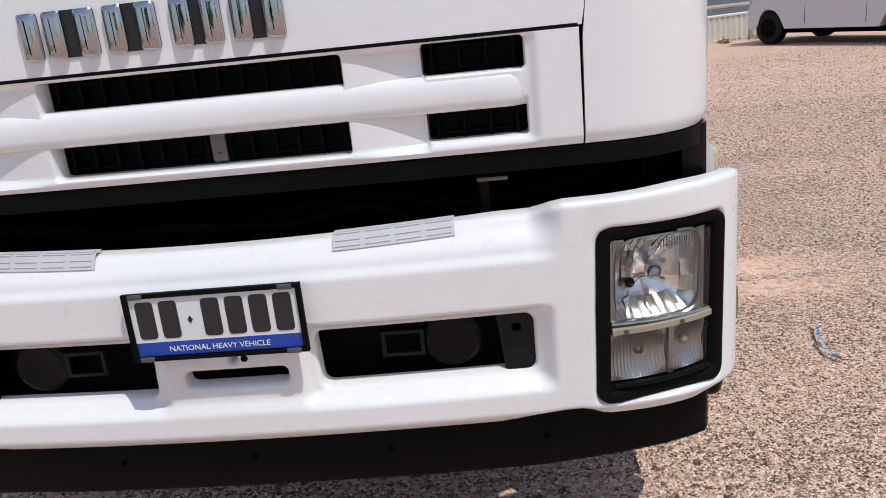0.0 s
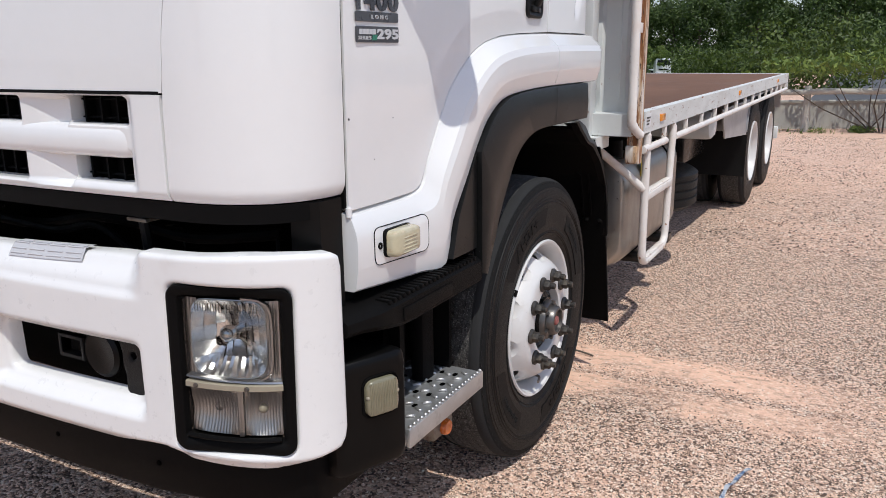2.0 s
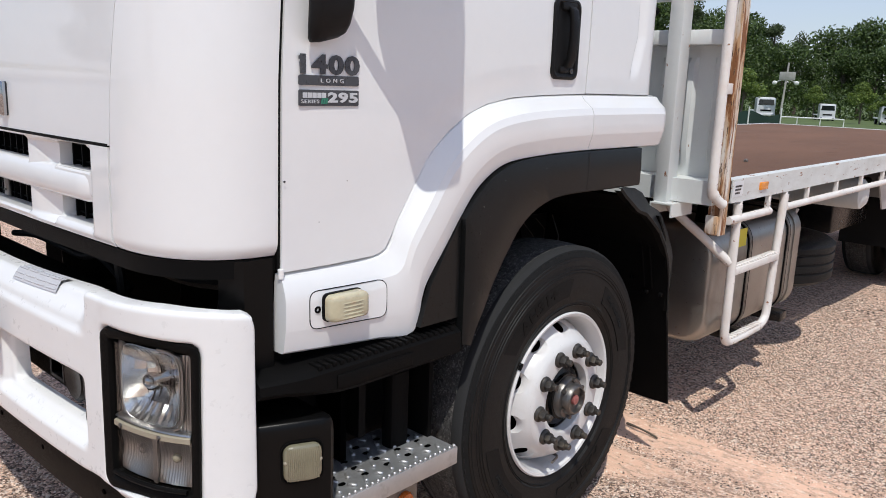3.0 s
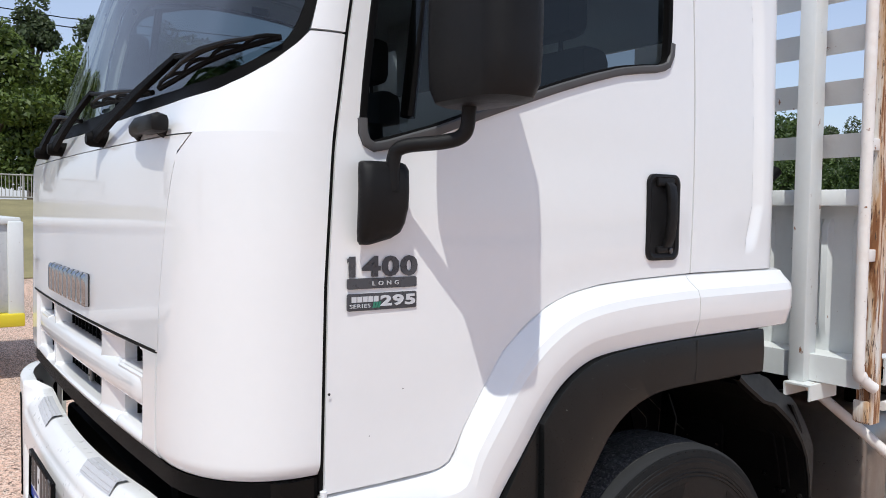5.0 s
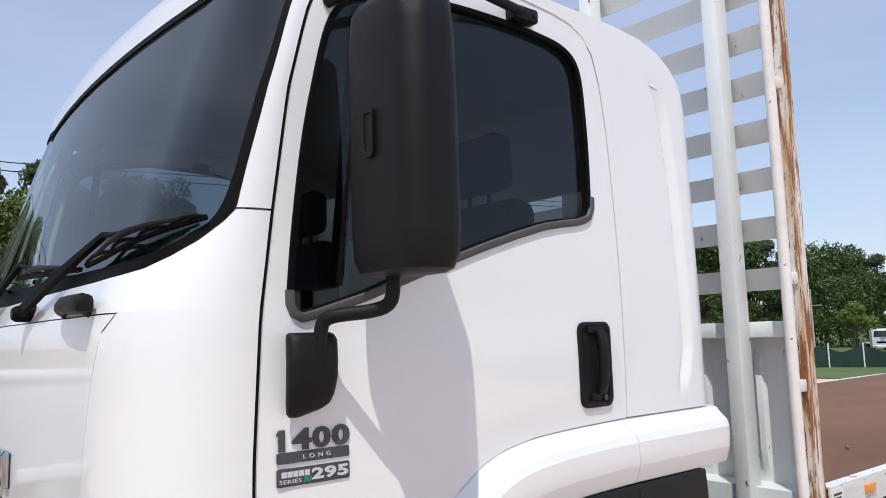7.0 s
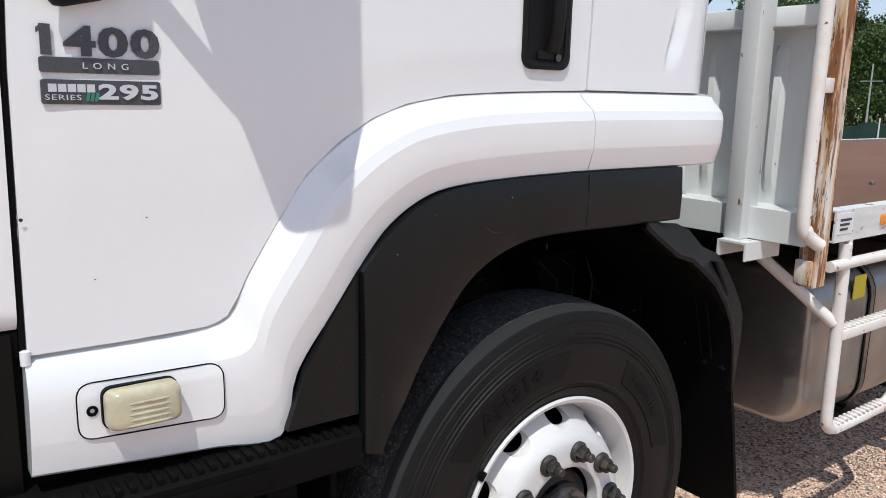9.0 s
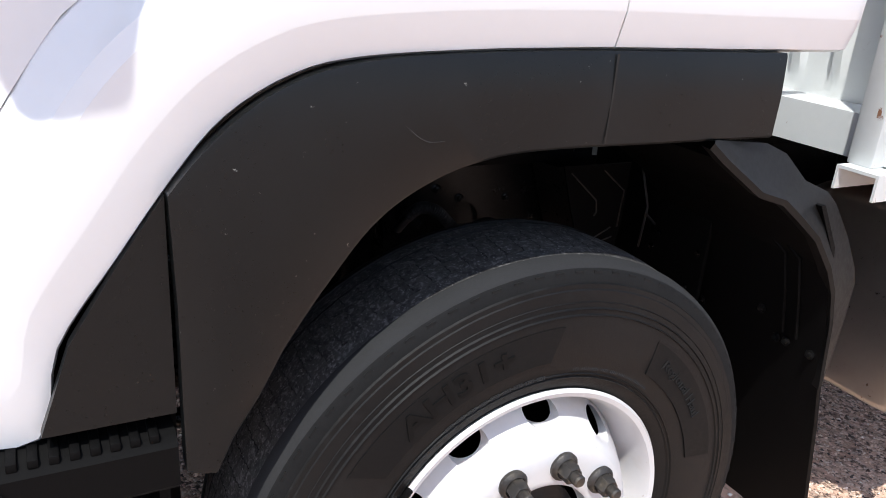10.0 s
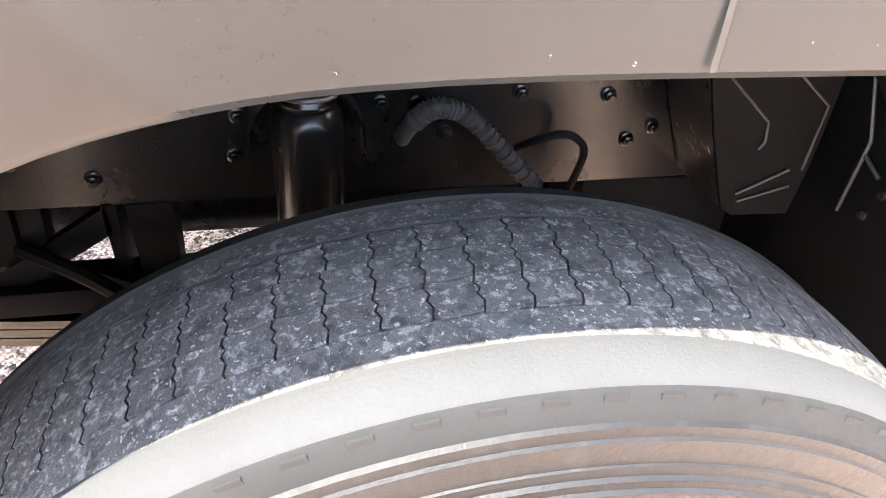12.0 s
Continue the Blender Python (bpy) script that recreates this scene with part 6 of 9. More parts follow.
prism(bm, [(0.47, y, z) for y, z in ((1.125, 0.785), (0.955, 0.675), (0.955, 0.655), (1.0, 0.66), (1.13, 0.742))], (-0.02, 0, 0))
# dark block added to narrow the bright gap here
box(bm, 0.40, 0.462, 0.86, 1.0, 0.69, 0.786, 0.004)
box(bm, 0.42, 0.46, 1.005, 1.04, 0.66, 0.786, 0.004)
box(bm, 0.41, 0.492, 0.70, 1.30, 0.618, 0.662, 0.006)
prism(bm, [(0.49, y, z) for y, z in ((1.06, 0.60), (1.16, 0.60), (1.16, 0.66), (1.10, 0.69))], (-0.012, 0, 0))
# two dark blocks added to fill bright gaps under the frame
box(bm, 0.30, 0.465, 1.84, 2.12, 0.38, 0.786, 0.01)
box(bm, -0.40, 0.40, 1.95, 2.05, 0.50, 0.90, 0.02)
part("spring_hanger", bm, "mattblack", truck, split=True)

TYRE_R = 0.538


def tyre_profile(inner, outer):
    """(radius, x) from the inner bead over the tread to the outer bead."""
    w = outer - inner
    c = (outer + inner) / 2
    side = ((0.290, 0.40), (0.312, 0.455), (0.345, 0.485), (0.40, 0.5), (0.445, 0.497), (0.475, 0.485), (0.488, 0.483), (0.490, 0.476), (0.498, 0.474), (0.500, 0.462), (0.511, 0.452), (0.522, 0.432), (0.530, 0.398), (0.5335, 0.355), (0.5345, 0.330))
    floor_ = [(TYRE_R - 0.0045 - 0.007 * (k / 0.326) ** 2, c + k * w) for k in span(-0.320, 0.320, 8)]
    return [(r, c - k * w) for r, k in side] + floor_ + [(r, c + k * w) for r, k in reversed(side)]


def build_tyre(name, parent, inner, outer, centre, n=96, detailed=False, start=0.0):
    prof = tyre_profile(inner, outer)
    m = len(prof)
    mi = [0] * (m - 1)
    for i, ((r0, x0), (r1, x1)) in enumerate(zip(prof, prof[1:])):
        r = (r0 + r1) / 2
        if abs(r0 + r1 - 2 * TYRE_R) < 0.024 and abs((x0 + x1) / 2 - (inner + outer) / 2) < 0.31 * (outer - inner):
            mi[i] = 3
        elif r > 0.505 and x0 < (inner + outer) / 2:
            mi[i] = 4
        elif r > 0.519:
            mi[i] = 2
        elif r > 0.499:
            mi[i] = 4
    bm = bmesh.new()
    lathe(bm, prof, (0, centre[1], centre[2]), n, "x", mi)
    ob = part(name, bm, ["rubber", "tread", "shoulder", "groove_floor", "lug_rubber"], parent, "worn truck tyre with pale scuffed shoulder" if detailed else "")
    w = outer - inner
    c = (outer + inner) / 2
    ribs, gap = 5, 0.0028
    tw = 0.652 * w
    rw = (tw - gap * (ribs - 1)) / ribs
    blocks = 100 if detailed else 40
    crest = lambda x: TYRE_R - 0.007 * ((x - c) / (tw / 2)) ** 2
    rng = random.Random(5)
    rest = bmesh.new()
    for q in range(ribs):
        xa = c - tw / 2 + q * (rw + gap)
        if q in (0, ribs - 1):
            # plain outer rib; its sunlit edge gets the shoulder colour instead of tread
            bm = bmesh.new()
            xs_ = [xa + rw * f for f in (0.0, 0.0, 0.03, 0.80 if q else 0.42, 0.97, 1.0, 1.0)]
            dr = (0.012, 0.002, 0.0, 0.0, 0.0, 0.002, 0.012)
            lathe(bm, [(crest(x) - d, x) for x, d in zip(xs_, dr)], (0, centre[1], centre[2]), n, "x", [1, 1, 0, 2, 2, 2] if q else [0, 0, 0, 0, 1, 1])
            part("tread_rib", bm, ["tread", "groove", "shoulder"], parent, angle=7)
            continue
        zig = ((0.0, 0.0), (0.2, 0.10), (0.38, -0.05), (0.55, 0.10), (0.75, -0.06), (1.0, 0.05)) if detailed else ((0.0, 0.0), (0.5, 0.08), (1.0, 0.0))
        a1 = 2 * math.pi / blocks - 0.0018 / TYRE_R
        h = len(zig)
        wave = 0.0032 if detailed else 0.0
        edge = [(xa + rw * f, o * a1 * 0.6) for f, o in zig] + [(xa + rw + wave, a1 * 0.55)] + [(xa + rw * f, a1 + o * a1 * 0.6) for f, o in reversed(zig)] + [(xa + wave, a1 * 0.45)]

        def block(bm, turn, cy, cz):
            top = [bm.verts.new((x, cy + crest(x) * math.cos(a + turn), cz + crest(x) * math.sin(a + turn))) for x, a in edge]
            bot = [bm.verts.new((x, cy + (crest(x) - 0.010) * math.cos(a + turn), cz + (crest(x) - 0.010) * math.sin(a + turn))) for x, a in edge]
            for i in range(h - 1):
                q = [top[i], top[i + 1]] + ([top[h]] if i == h - 2 else []) + [top[2 * h - 1 - i], top[2 * h - i]] + ([top[2 * h + 1]] if i == 0 else [])
                bm.faces.new(q)
            for i in range(2 * h + 2):
                j = (i + 1) % (2 * h + 2)
                bm.faces.new((top[i], top[j], bot[j], bot[i])).material_index = 0 if i in (h - 1, h, 2 * h, 2 * h + 1) else 1
        shift = rng.random()
        if not detailed:
            for k in range(blocks):
                block(rest, 2 * math.pi * (k + shift) / blocks, centre[1], centre[2])
            continue
        bm = bmesh.new()
        block(bm, 0.0, 0.0, 0.0)
        first = part("tread_block", bm, ["tread", "groove"], parent, smooth=False)
        for k in range(blocks):
            o = first if k == 0 else new("tread_block", first.data)
            o.parent = parent
            o.location = (0, centre[1], centre[2])
            o.rotation_euler = (2 * math.pi * (k + shift) / blocks, 0, 0)
    if detailed:
        rest.free()
    else:
        tagged(part("tread", rest, ["tread", "groove"], parent), "", "", "", "stuff")
    return ob


def polar_text(text, h, r, mid, x, centre, wide=1.0, bold=0.0, spacing=1.0):
    """Raised words on a sidewall, bent round the hub; mid in degrees from forward-up."""
    bm = letters(text, h, 0.0016, bold, spacing, wide)

    def fn(c):
        a = radians(mid) - c.x / r
        rr = r + c.y
        return Vector((x + c.z, centre[1] + rr * math.cos(a), centre[2] + rr * math.sin(a)))
    return placed(bm, fn)


FW = (0.0, 1.508, 0.533)


def build_front_wheel():
    wheel = thing("wheel", "", "")
    for k in ("label", "category"):
        if k in wheel:
            del wheel[k]
    wheel.parent = truck
    tyre = build_tyre("tyre", wheel, 0.91, 1.182, FW, 120, True)
    # sidewall rings, bars and words
    bm = bmesh.new()
    for r, x in ((0.468, 1.1785), (0.457, 1.181), (0.446, 1.1822), (0.335, 1.1765), (0.328, 1.175)):
        lathe(bm, ((r - 0.0025, x - 0.002), (r, x + 0.0016), (r + 0.0025, x - 0.002)), (0, FW[1], FW[2]), 110)
    part("sidewall_ring", bm, "rubber", wheel, split=True)
    bm = bmesh.new()
    for k in range(84):
        a = 2 * math.pi * k / 84
        r = 0.5155
        t = Vector((0, -math.sin(a), math.cos(a)))
        n0 = Vector((0, math.cos(a), math.sin(a)))
        p = Vector((1.1655, FW[1], FW[2])) + n0 * r
        prism(bm, [p - t * 0.008 - n0 * 0.0025, p + t * 0.008 - n0 * 0.0025, p + t * 0.008 + n0 * 0.0025, p - t * 0.008 + n0 * 0.0025], (0.0024, 0, 0))
    part("sidewall_mark", bm, "scuff_mark", wheel, split=True)
    for text, h, mid, r, wide, bold in (("AH31+", 0.040, 117, 0.398, 1.35, 0.0012), ("Regional Haul", 0.025, 39, 0.398, 1.15, 0.0), ("AH31+", 0.040, 297, 0.398, 1.35, 0.0012), ("Regional Haul", 0.025, 219, 0.398, 1.15, 0.0)):
        part("sidewall_wording", polar_text(text, h, r, mid, 1.1832, FW, wide, bold), "mark" if "+" in text else "scuff_mark", wheel, smooth=False)
    bm = bmesh.new()
    for k in range(44):
        for a0, rr in ((92, 0.336), (50, 0.345), (230, 0.336)):
            a = radians(a0 + k * 0.75)
            if (k * 7 + int(a0)) % 5 == 0:
                continue
            n0, t = Vector((0, math.cos(a), math.sin(a))), Vector((0, -math.sin(a), math.cos(a)))
            p = Vector((1.176, FW[1], FW[2])) + n0 * rr
            prism(bm, [p - t * 0.0014 - n0 * 0.003, p + t * 0.0014 - n0 * 0.003, p + t * 0.0014 + n0 * 0.003, p - t * 0.0014 + n0 * 0.003], (0.0025, 0, 0))
    tagged(part("plain_bar", bm, "shoulder", wheel), "", "", "", "stuff")
    bm = bmesh.new()
    for a0, a1 in ((88, 146), (10, 58), (268, 326), (190, 238)):
        inner_r, outer_r = 0.366, 0.428
        n = 22
        ring = [Vector((1.1826, FW[1] + outer_r * math.cos(radians(a)), FW[2] + outer_r * math.sin(radians(a)))) for a in span(a0, a1, n)]
        ring2 = [Vector((1.1826, FW[1] + inner_r * math.cos(radians(a)), FW[2] + inner_r * math.sin(radians(a)))) for a in span(a0 + 3, a1 - 3, n)]
        sheet(bm, [ring, ring2], (-0.004, 0, 0))
    part("sidewall_panel", bm, "panel_rubber", wheel, split=True)
    # rim and disc
    bm = bmesh.new()
    lathe(bm, ((0.287, 1.150), (0.298, 1.158), (0.302, 1.168), (0.297, 1.174), (0.288, 1.171), (0.281, 1.16), (0.276, 1.14), (0.268, 1.12), (0.262, 1.07), (0.262, 0.94)), (0, FW[1], FW[2]), 80)
    rim = part("rim", bm, "wheel", wheel, "white painted steel rim")
    prof = [(0.265, 1.085), (0.258, 1.102), (0.246, 1.128), (0.230, 1.158), (0.214, 1.182), (0.200, 1.194), (0.186, 1.198), (0.150, 1.198), (0.132, 1.198), (0.126, 1.195), (0.124, 1.18)]
    tab = sorted((r, x) for r, x in prof)
    dx = lambda r: lerp_table(tab, r)
    bm = bmesh.new()
    holes, N = 10, 24
    for hsec in range(holes):
        am = 2 * math.pi * (hsec + 0.35) / holes
        ha = math.pi / holes
        r0, r1, rc, ea, er = 0.206, 0.265, 0.240, 0.036 / 0.24, 0.019
        inner, outer = [], []
        for k in range(N):
            t = 2 * math.pi * k / N
            ct, st = math.cos(t), math.sin(t)
            inner.append((am + ea * ct, rc + er * st))
            m = max(abs(ct), abs(st))
            rr = (r1 + r0) / 2 + (r1 - r0) / 2 * st / m
            outer.append((am + ha * ct / m, rr))
        P = lambda a, r: Vector((dx(r), FW[1] + r * math.cos(a), FW[2] + r * math.sin(a)))
        mids = [((a + b) / 2, (r + s) / 2) for (a, r), (b, s) in zip(inner, outer)]
        rows_ = [[P(a, r) for a, r in ring] for ring in (inner, mids, outer)]
        back = [v + Vector((-0.03, 0, 0)) for v in rows_[0]]
        loft(bm, [[row[k % N] for row in ([back] + rows_)] for k in range(N + 1)])
    lathe(bm, [(r, dx(r)) for r in (0.206, 0.200, 0.193, 0.186, 0.165, 0.150, 0.140, 0.132, 0.128, 0.126, 0.124)] + [(0.122, 1.165)], (0, FW[1], FW[2]), 80)
    bmesh.ops.remove_doubles(bm, verts=bm.verts, dist=0.0008)
    part("wheel_disc", bm, "wheel", wheel, "white painted steel wheel disc")
    # near-black cone behind the disc puts shade into its hand holes
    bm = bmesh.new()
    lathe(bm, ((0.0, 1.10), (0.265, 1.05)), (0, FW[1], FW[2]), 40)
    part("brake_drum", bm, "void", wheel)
    for k in range(10):
        a = 2 * math.pi * (k + 0.13) / 10
        c = (0, FW[1] + 0.1675 * math.cos(a), FW[2] + 0.1675 * math.sin(a))
        bm = bmesh.new()
        lathe(bm, ((0.027, 1.197), (0.0275, 1.203), (0.024, 1.208), (0.02, 1.21)), c, 20)
        lathe(bm, ((0.0195, 1.205), (0.0195, 1.226), (0.016, 1.231), (0.0, 1.231)), c, 6)
        lathe(bm, ((0.0115, 1.228), (0.0115, 1.246), (0.009, 1.249), (0.0, 1.249)), c, 12)
        part("wheel_nut", bm, "nut", wheel)
    bm = bmesh.new()
    lathe(bm, ((0.118, 1.12), (0.110, 1.165), (0.09, 1.172), (0.083, 1.175), (0.083, 1.19), (0.076, 1.192)), (0, FW[1], FW[2]), 40)
    hub = part("hub", bm, "chassis", wheel)
    bm = bmesh.new()
    lathe(bm, ((0.076, 1.18), (0.075, 1.205), (0.07, 1.212), (0.058, 1.214), (0.056, 1.232), (0.050, 1.240), (0.044, 1.241), (0.042, 1.228), (0.03, 1.226), (0.0, 1.226)), (0, FW[1], FW[2]), 40)
    for k in range(6):
        a = 2 * math.pi * k / 6 + 0.4
        lathe(bm, ((0.0085, 1.212), (0.0085, 1.222), (0.0, 1.223)), (0, FW[1] + 0.0665 * math.cos(a), FW[2] + 0.0665 * math.sin(a)), 6)
    part("hub_cap", bm, "hub", hub, "greasy metal hub cap")
    bm = bmesh.new()
    lathe(bm, ((0.018, 1.226), (0.017, 1.236), (0.010, 1.24), (0.0, 1.24)), (0, FW[1], FW[2]), 18)
    part("hub_plug", bm, "red", hub)
    bm = bmesh.new()
    a = radians(146)
    box(bm, 1.165, 1.175, -0.012, 0.012, -0.005, 0.005, 0.002)
    for v in bm.verts:
        y, z = v.co.y, v.co.z
        v.co = Vector((v.co.x + 0.002, FW[1] + 0.301 * math.cos(a) - y * math.sin(a) + z * math.cos(a), FW[2] + 0.301 * math.sin(a) + y * math.cos(a) + z * math.sin(a)))
    part("balance_weight", bm, "mattblack", rim)
    bm = bmesh.new()
    tube(bm, curve_pts([(1.12, FW[1] + 0.05, FW[2] - 0.262), (1.16, FW[1] + 0.02, FW[2] - 0.25), (1.18, FW[1] - 0.04, FW[2] - 0.245)], 5), 0.005, 6)
    part("valve", bm, "steel", rim)
    return wheel


front_wheel = build_front_wheel()
mirror_wheel = copy_thing(front_wheel, Matrix.Rotation(math.pi, 4, "Z") @ Matrix.Translation((0, -2 * FW[1], 0)))
mirror_wheel.matrix_basis = Matrix.Translation((0, FW[1], 0)) @ Matrix.Rotation(math.pi, 4, "Z") @ Matrix.Translation((0, -FW[1], 0))


def build_rear_wheel(y, sg):
    wheel = new("wheel")
    wheel.parent = truck
    c = (0, y, 0.533)
    for a, b in ((0.93, 1.19), (0.58, 0.85)):
        t = build_tyre("tyre", wheel, min(sg * a, sg * b), max(sg * a, sg * b), c, 56)
    bm = bmesh.new()
    X = lambda pr: [(r, sg * x) for r, x in pr]
    lathe(bm, X(((0.29, 1.165), (0.302, 1.184), (0.297, 1.192), (0.285, 1.186), (0.275, 1.16), (0.262, 1.12), (0.255, 1.06), (0.235, 1.045), (0.16, 1.03), (0.10, 1.03), (0.10, 1.09), (0.085, 1.13), (0.0, 1.13))), c, 40)
    rim = part("rim", bm, "wheel", wheel, "white painted steel rim")
    for k in range(10):
        a = 2 * math.pi * k / 10
        bm = bmesh.new()
        lathe(bm, X(((0.02, 1.03), (0.02, 1.06), (0.012, 1.062), (0.012, 1.08), (0.0, 1.08))), (0, y + 0.1675 * math.cos(a), 0.533 + 0.1675 * math.sin(a)), 6)
        part("wheel_nut", bm, "steel", rim)
    return wheel


for ry in (7.22, 8.56):
    for sg in (1, -1):
        build_rear_wheel(ry, sg)
    bm = bmesh.new()
    tube(bm, [(-1.0, ry, 0.533), (-0.25, ry, 0.533), (0, ry, 0.533), (0.25, ry, 0.533), (1.0, ry, 0.533)], [0.07, 0.08, 0.2, 0.08, 0.07], 14)
    part("rear_axle", bm, "chassis", truck)

# ---- the truck: tank, guard frame, tray, headboard ----
DX, DZ, D0, D1 = 1.247, 1.230, 2.62, 9.62
TY0, TY1, TXC, TZC = 2.79, 3.93, 0.86, 0.685
out = [(TXC + a, TZC + b) for a, b in rrect(0.54, 0.59, 0.13, 6)]
bm = bmesh.new()
loft(bm, [[(x + (TXC - x) * k, y, z + (TZC - z) * k) for x, z in out] for y, k in ((TY0, 0.12), (TY0 + 0.010, 0.05), (TY0 + 0.03, 0.015), (TY0 + 0.06, 0.0), (TY1 - 0.10, 0.0), (TY1 - 0.09, 0.03))], close=True)
tank = part("fuel_tank", bm, "tank", truck, "dusty silver fuel tank")
for y in (3.175, 3.71):
    bm = bmesh.new()
    loft(bm, [[(TXC + (x - TXC) * k, yy, TZC + (z - TZC) * k) for x, z in out] for yy, k in ((y, 1.0), (y, 1.02), (y + 0.05, 1.02), (y + 0.05, 1.0))], close=True, caps=False)
    strap = part("tank_strap", bm, "mattblack", tank)
    bm = bmesh.new()
    loft(bm, [[(TXC + (x - TXC) * k, yy, TZC + (z - TZC) * k) for x, z in out] for yy, k in ((y + 0.012, 1.019), (y + 0.012, 1.026), (y + 0.038, 1.026), (y + 0.038, 1.019))], close=True, caps=False)
    part("strap_band", bm, "steel", strap)
bm = bmesh.new()
loft(bm, [[(TXC + (x - TXC) * k, yy, TZC + (z - TZC) * k) for x, z in out] for yy, k in ((TY1 - 0.11, 1.0), (TY1 - 0.11, 1.025), (TY1 - 0.02, 1.025), (TY1, 0.97), (TY1, 0.5))], close=True, caps=False)
part("tank_end", bm, "tank", tank)
bm = bmesh.new()
prism(bm, [(TXC + 0.271, y, z) for y, z in ((3.045, 0.86), (3.135, 0.86), (3.135, 0.95), (3.045, 0.95))], (0.003, 0, 0))
part("sticker", bm, "yellow", tank)
bm = bmesh.new()
lathe(bm, ((0.0, 0.06), (0.05, 0.06), (0.055, 0.0), (0.055, -0.06)), (1.0, 2.95, 1.0), 18, "z")
part("filler_cap", bm, "mattblack", tank)
for y in (3.15, 3.69):
    bm = bmesh.new()
    box(bm, 0.55, 1.16, y, y + 0.10, 0.345, 0.400, 0.008)
    part("tank_bracket", bm, "chassis", truck)

# white pipe guard frame beside the tank
bm = bmesh.new()
gx = 1.235
tube(bm, curve_pts([(gx, 2.728, 1.12), (gx, 2.732, 1.0), (gx, 2.738, 0.75), (gx, 2.742, 0.53), (gx, 2.755, 0.478), (gx, 2.80, 0.456), (gx, 2.95, 0.452), (gx, 3.12, 0.455), (gx, 3.215, 0.475), (gx, 3.248, 0.535), (gx, 3.262, 0.75), (gx, 3.285, 1.0), (gx, 3.30, 1.12)], 5), 0.0205, 12)
guard = part("guard_frame", bm, "pipe", truck, "chipped white pipe guard beside fuel tank")
bm = bmesh.new()
box(bm, gx - 0.022, gx + 0.022, 2.745, 3.262, 0.788, 0.824, 0.006)
for k in range(16):
    y = 2.76 + 0.031 * k
    box(bm, gx - 0.018, gx + 0.018, y, y + 0.014, 0.823, 0.834, 0.003, 1)
part("guard_rung", bm, "pipe", guard)
bm = bmesh.new()
box(bm, gx - 0.020, gx + 0.020, 2.79, 3.17, 0.442, 0.458, 0.004)
for k in range(12):
    y = 2.80 + 0.031 * k
    box(bm, gx - 0.018, gx + 0.018, y, y + 0.014, 0.472, 0.482, 0.003, 1)
part("guard_tread", bm, "pipe", guard)
bm = bmesh.new()
tube(bm, curve_pts([(0.98, 2.56, 1.10), (1.06, 2.61, 1.02), (1.15, 2.67, 0.93), (1.228, 2.728, 0.845)], 4), 0.0205, 10)
part("guard_brace", bm, "pipe", guard)

# deck
bm = bmesh.new()
box(bm, -DX + 0.012, DX - 0.012, D0, D1 - 0.04, DZ - 0.028, DZ + 0.002)
deck = part("deck", bm, "ply", truck, "worn brown plywood flatbed deck")
for sg in (1, -1):
    bm = bmesh.new()
    X0, X1 = sg * DX, sg * (DX - 0.05)
    prism(bm, [(sg * x, D0, z) for x, z in ((DX - 0.05, DZ + 0.006), (DX, DZ + 0.006), (DX, DZ - 0.098), (DX - 0.05, DZ - 0.098), (DX - 0.05, DZ - 0.092), (DX - 0.007, DZ - 0.092), (DX - 0.007, DZ - 0.0), (DX - 0.05, DZ))], (0, D1 - D0, 0))
    side = part("side_rail", bm, "rail", truck, "white steel tray side rail")
    for y in [2.74, 3.08, 3.30] + span(3.62, 9.4, 12):
        bm = bmesh.new()
        box(bm, sg * (DX - 0.012) - 0.012, sg * (DX - 0.012) + 0.012, y - 0.011, y + 0.011, DZ - 0.165, DZ - 0.096, 0.003, 1)
        part("rail_dropper", bm, "pipe", side)
    for ys in ((2.62, 2.9, 3.09), (3.30, 6.0, 9.5)):
        bm = bmesh.new()
        tube(bm, [(sg * (DX - 0.004), y, DZ - 0.176) for y in ys], 0.0185, 12)
        part("rope_rail", bm, "pipe", side)
    for y in (2.965, 5.6, 8.4):
        bm = bmesh.new()
        box(bm, sg * DX - 0.003, sg * DX + 0.009, y - 0.045, y + 0.045, DZ - 0.062, DZ - 0.026, 0.003)
        part("side_marker", bm, "amber", side, "small amber side marker")
bm = bmesh.new()
prism(bm, [(DX, y, z) for y, z in ((2.63, DZ - 0.072), (2.73, DZ - 0.072), (2.73, DZ - 0.005), (2.63, DZ - 0.005))], (0.002, 0, 0))
st = part("maker_sticker", bm, "plate", truck)
bm = bmesh.new()
for k in range(3):
    prism(bm, [(DX + 0.002, y, z) for y, z in ((2.645, DZ - 0.03 - 0.015 * k), (2.715 - 0.01 * k, DZ - 0.03 - 0.015 * k), (2.715 - 0.01 * k, DZ - 0.022 - 0.015 * k), (2.645, DZ - 0.022 - 0.015 * k))], (0.001, 0, 0))
part("plain_bar", bm, "ink", st, split=True)
bm = bmesh.new()
box(bm, -DX, DX, D1 - 0.04, D1, DZ - 0.16, DZ + 0.006, 0.004)
part("tail_rail", bm, "tray", truck)
bm = bmesh.new()
for y in span(2.7, 9.4, 17):
    box(bm, -DX + 0.05, DX - 0.05, y, y + 0.05, DZ - 0.10, DZ - 0.029)
for sg in (1, -1):
    box(bm, sg * 0.42 - 0.04, sg * 0.42 + 0.04, D0, 9.5, 0.99, DZ - 0.10)
part("deck_bearer", bm, "mattblack", truck, split=True)
# deck clutter: small stones left on the ply
bm = bmesh.new()
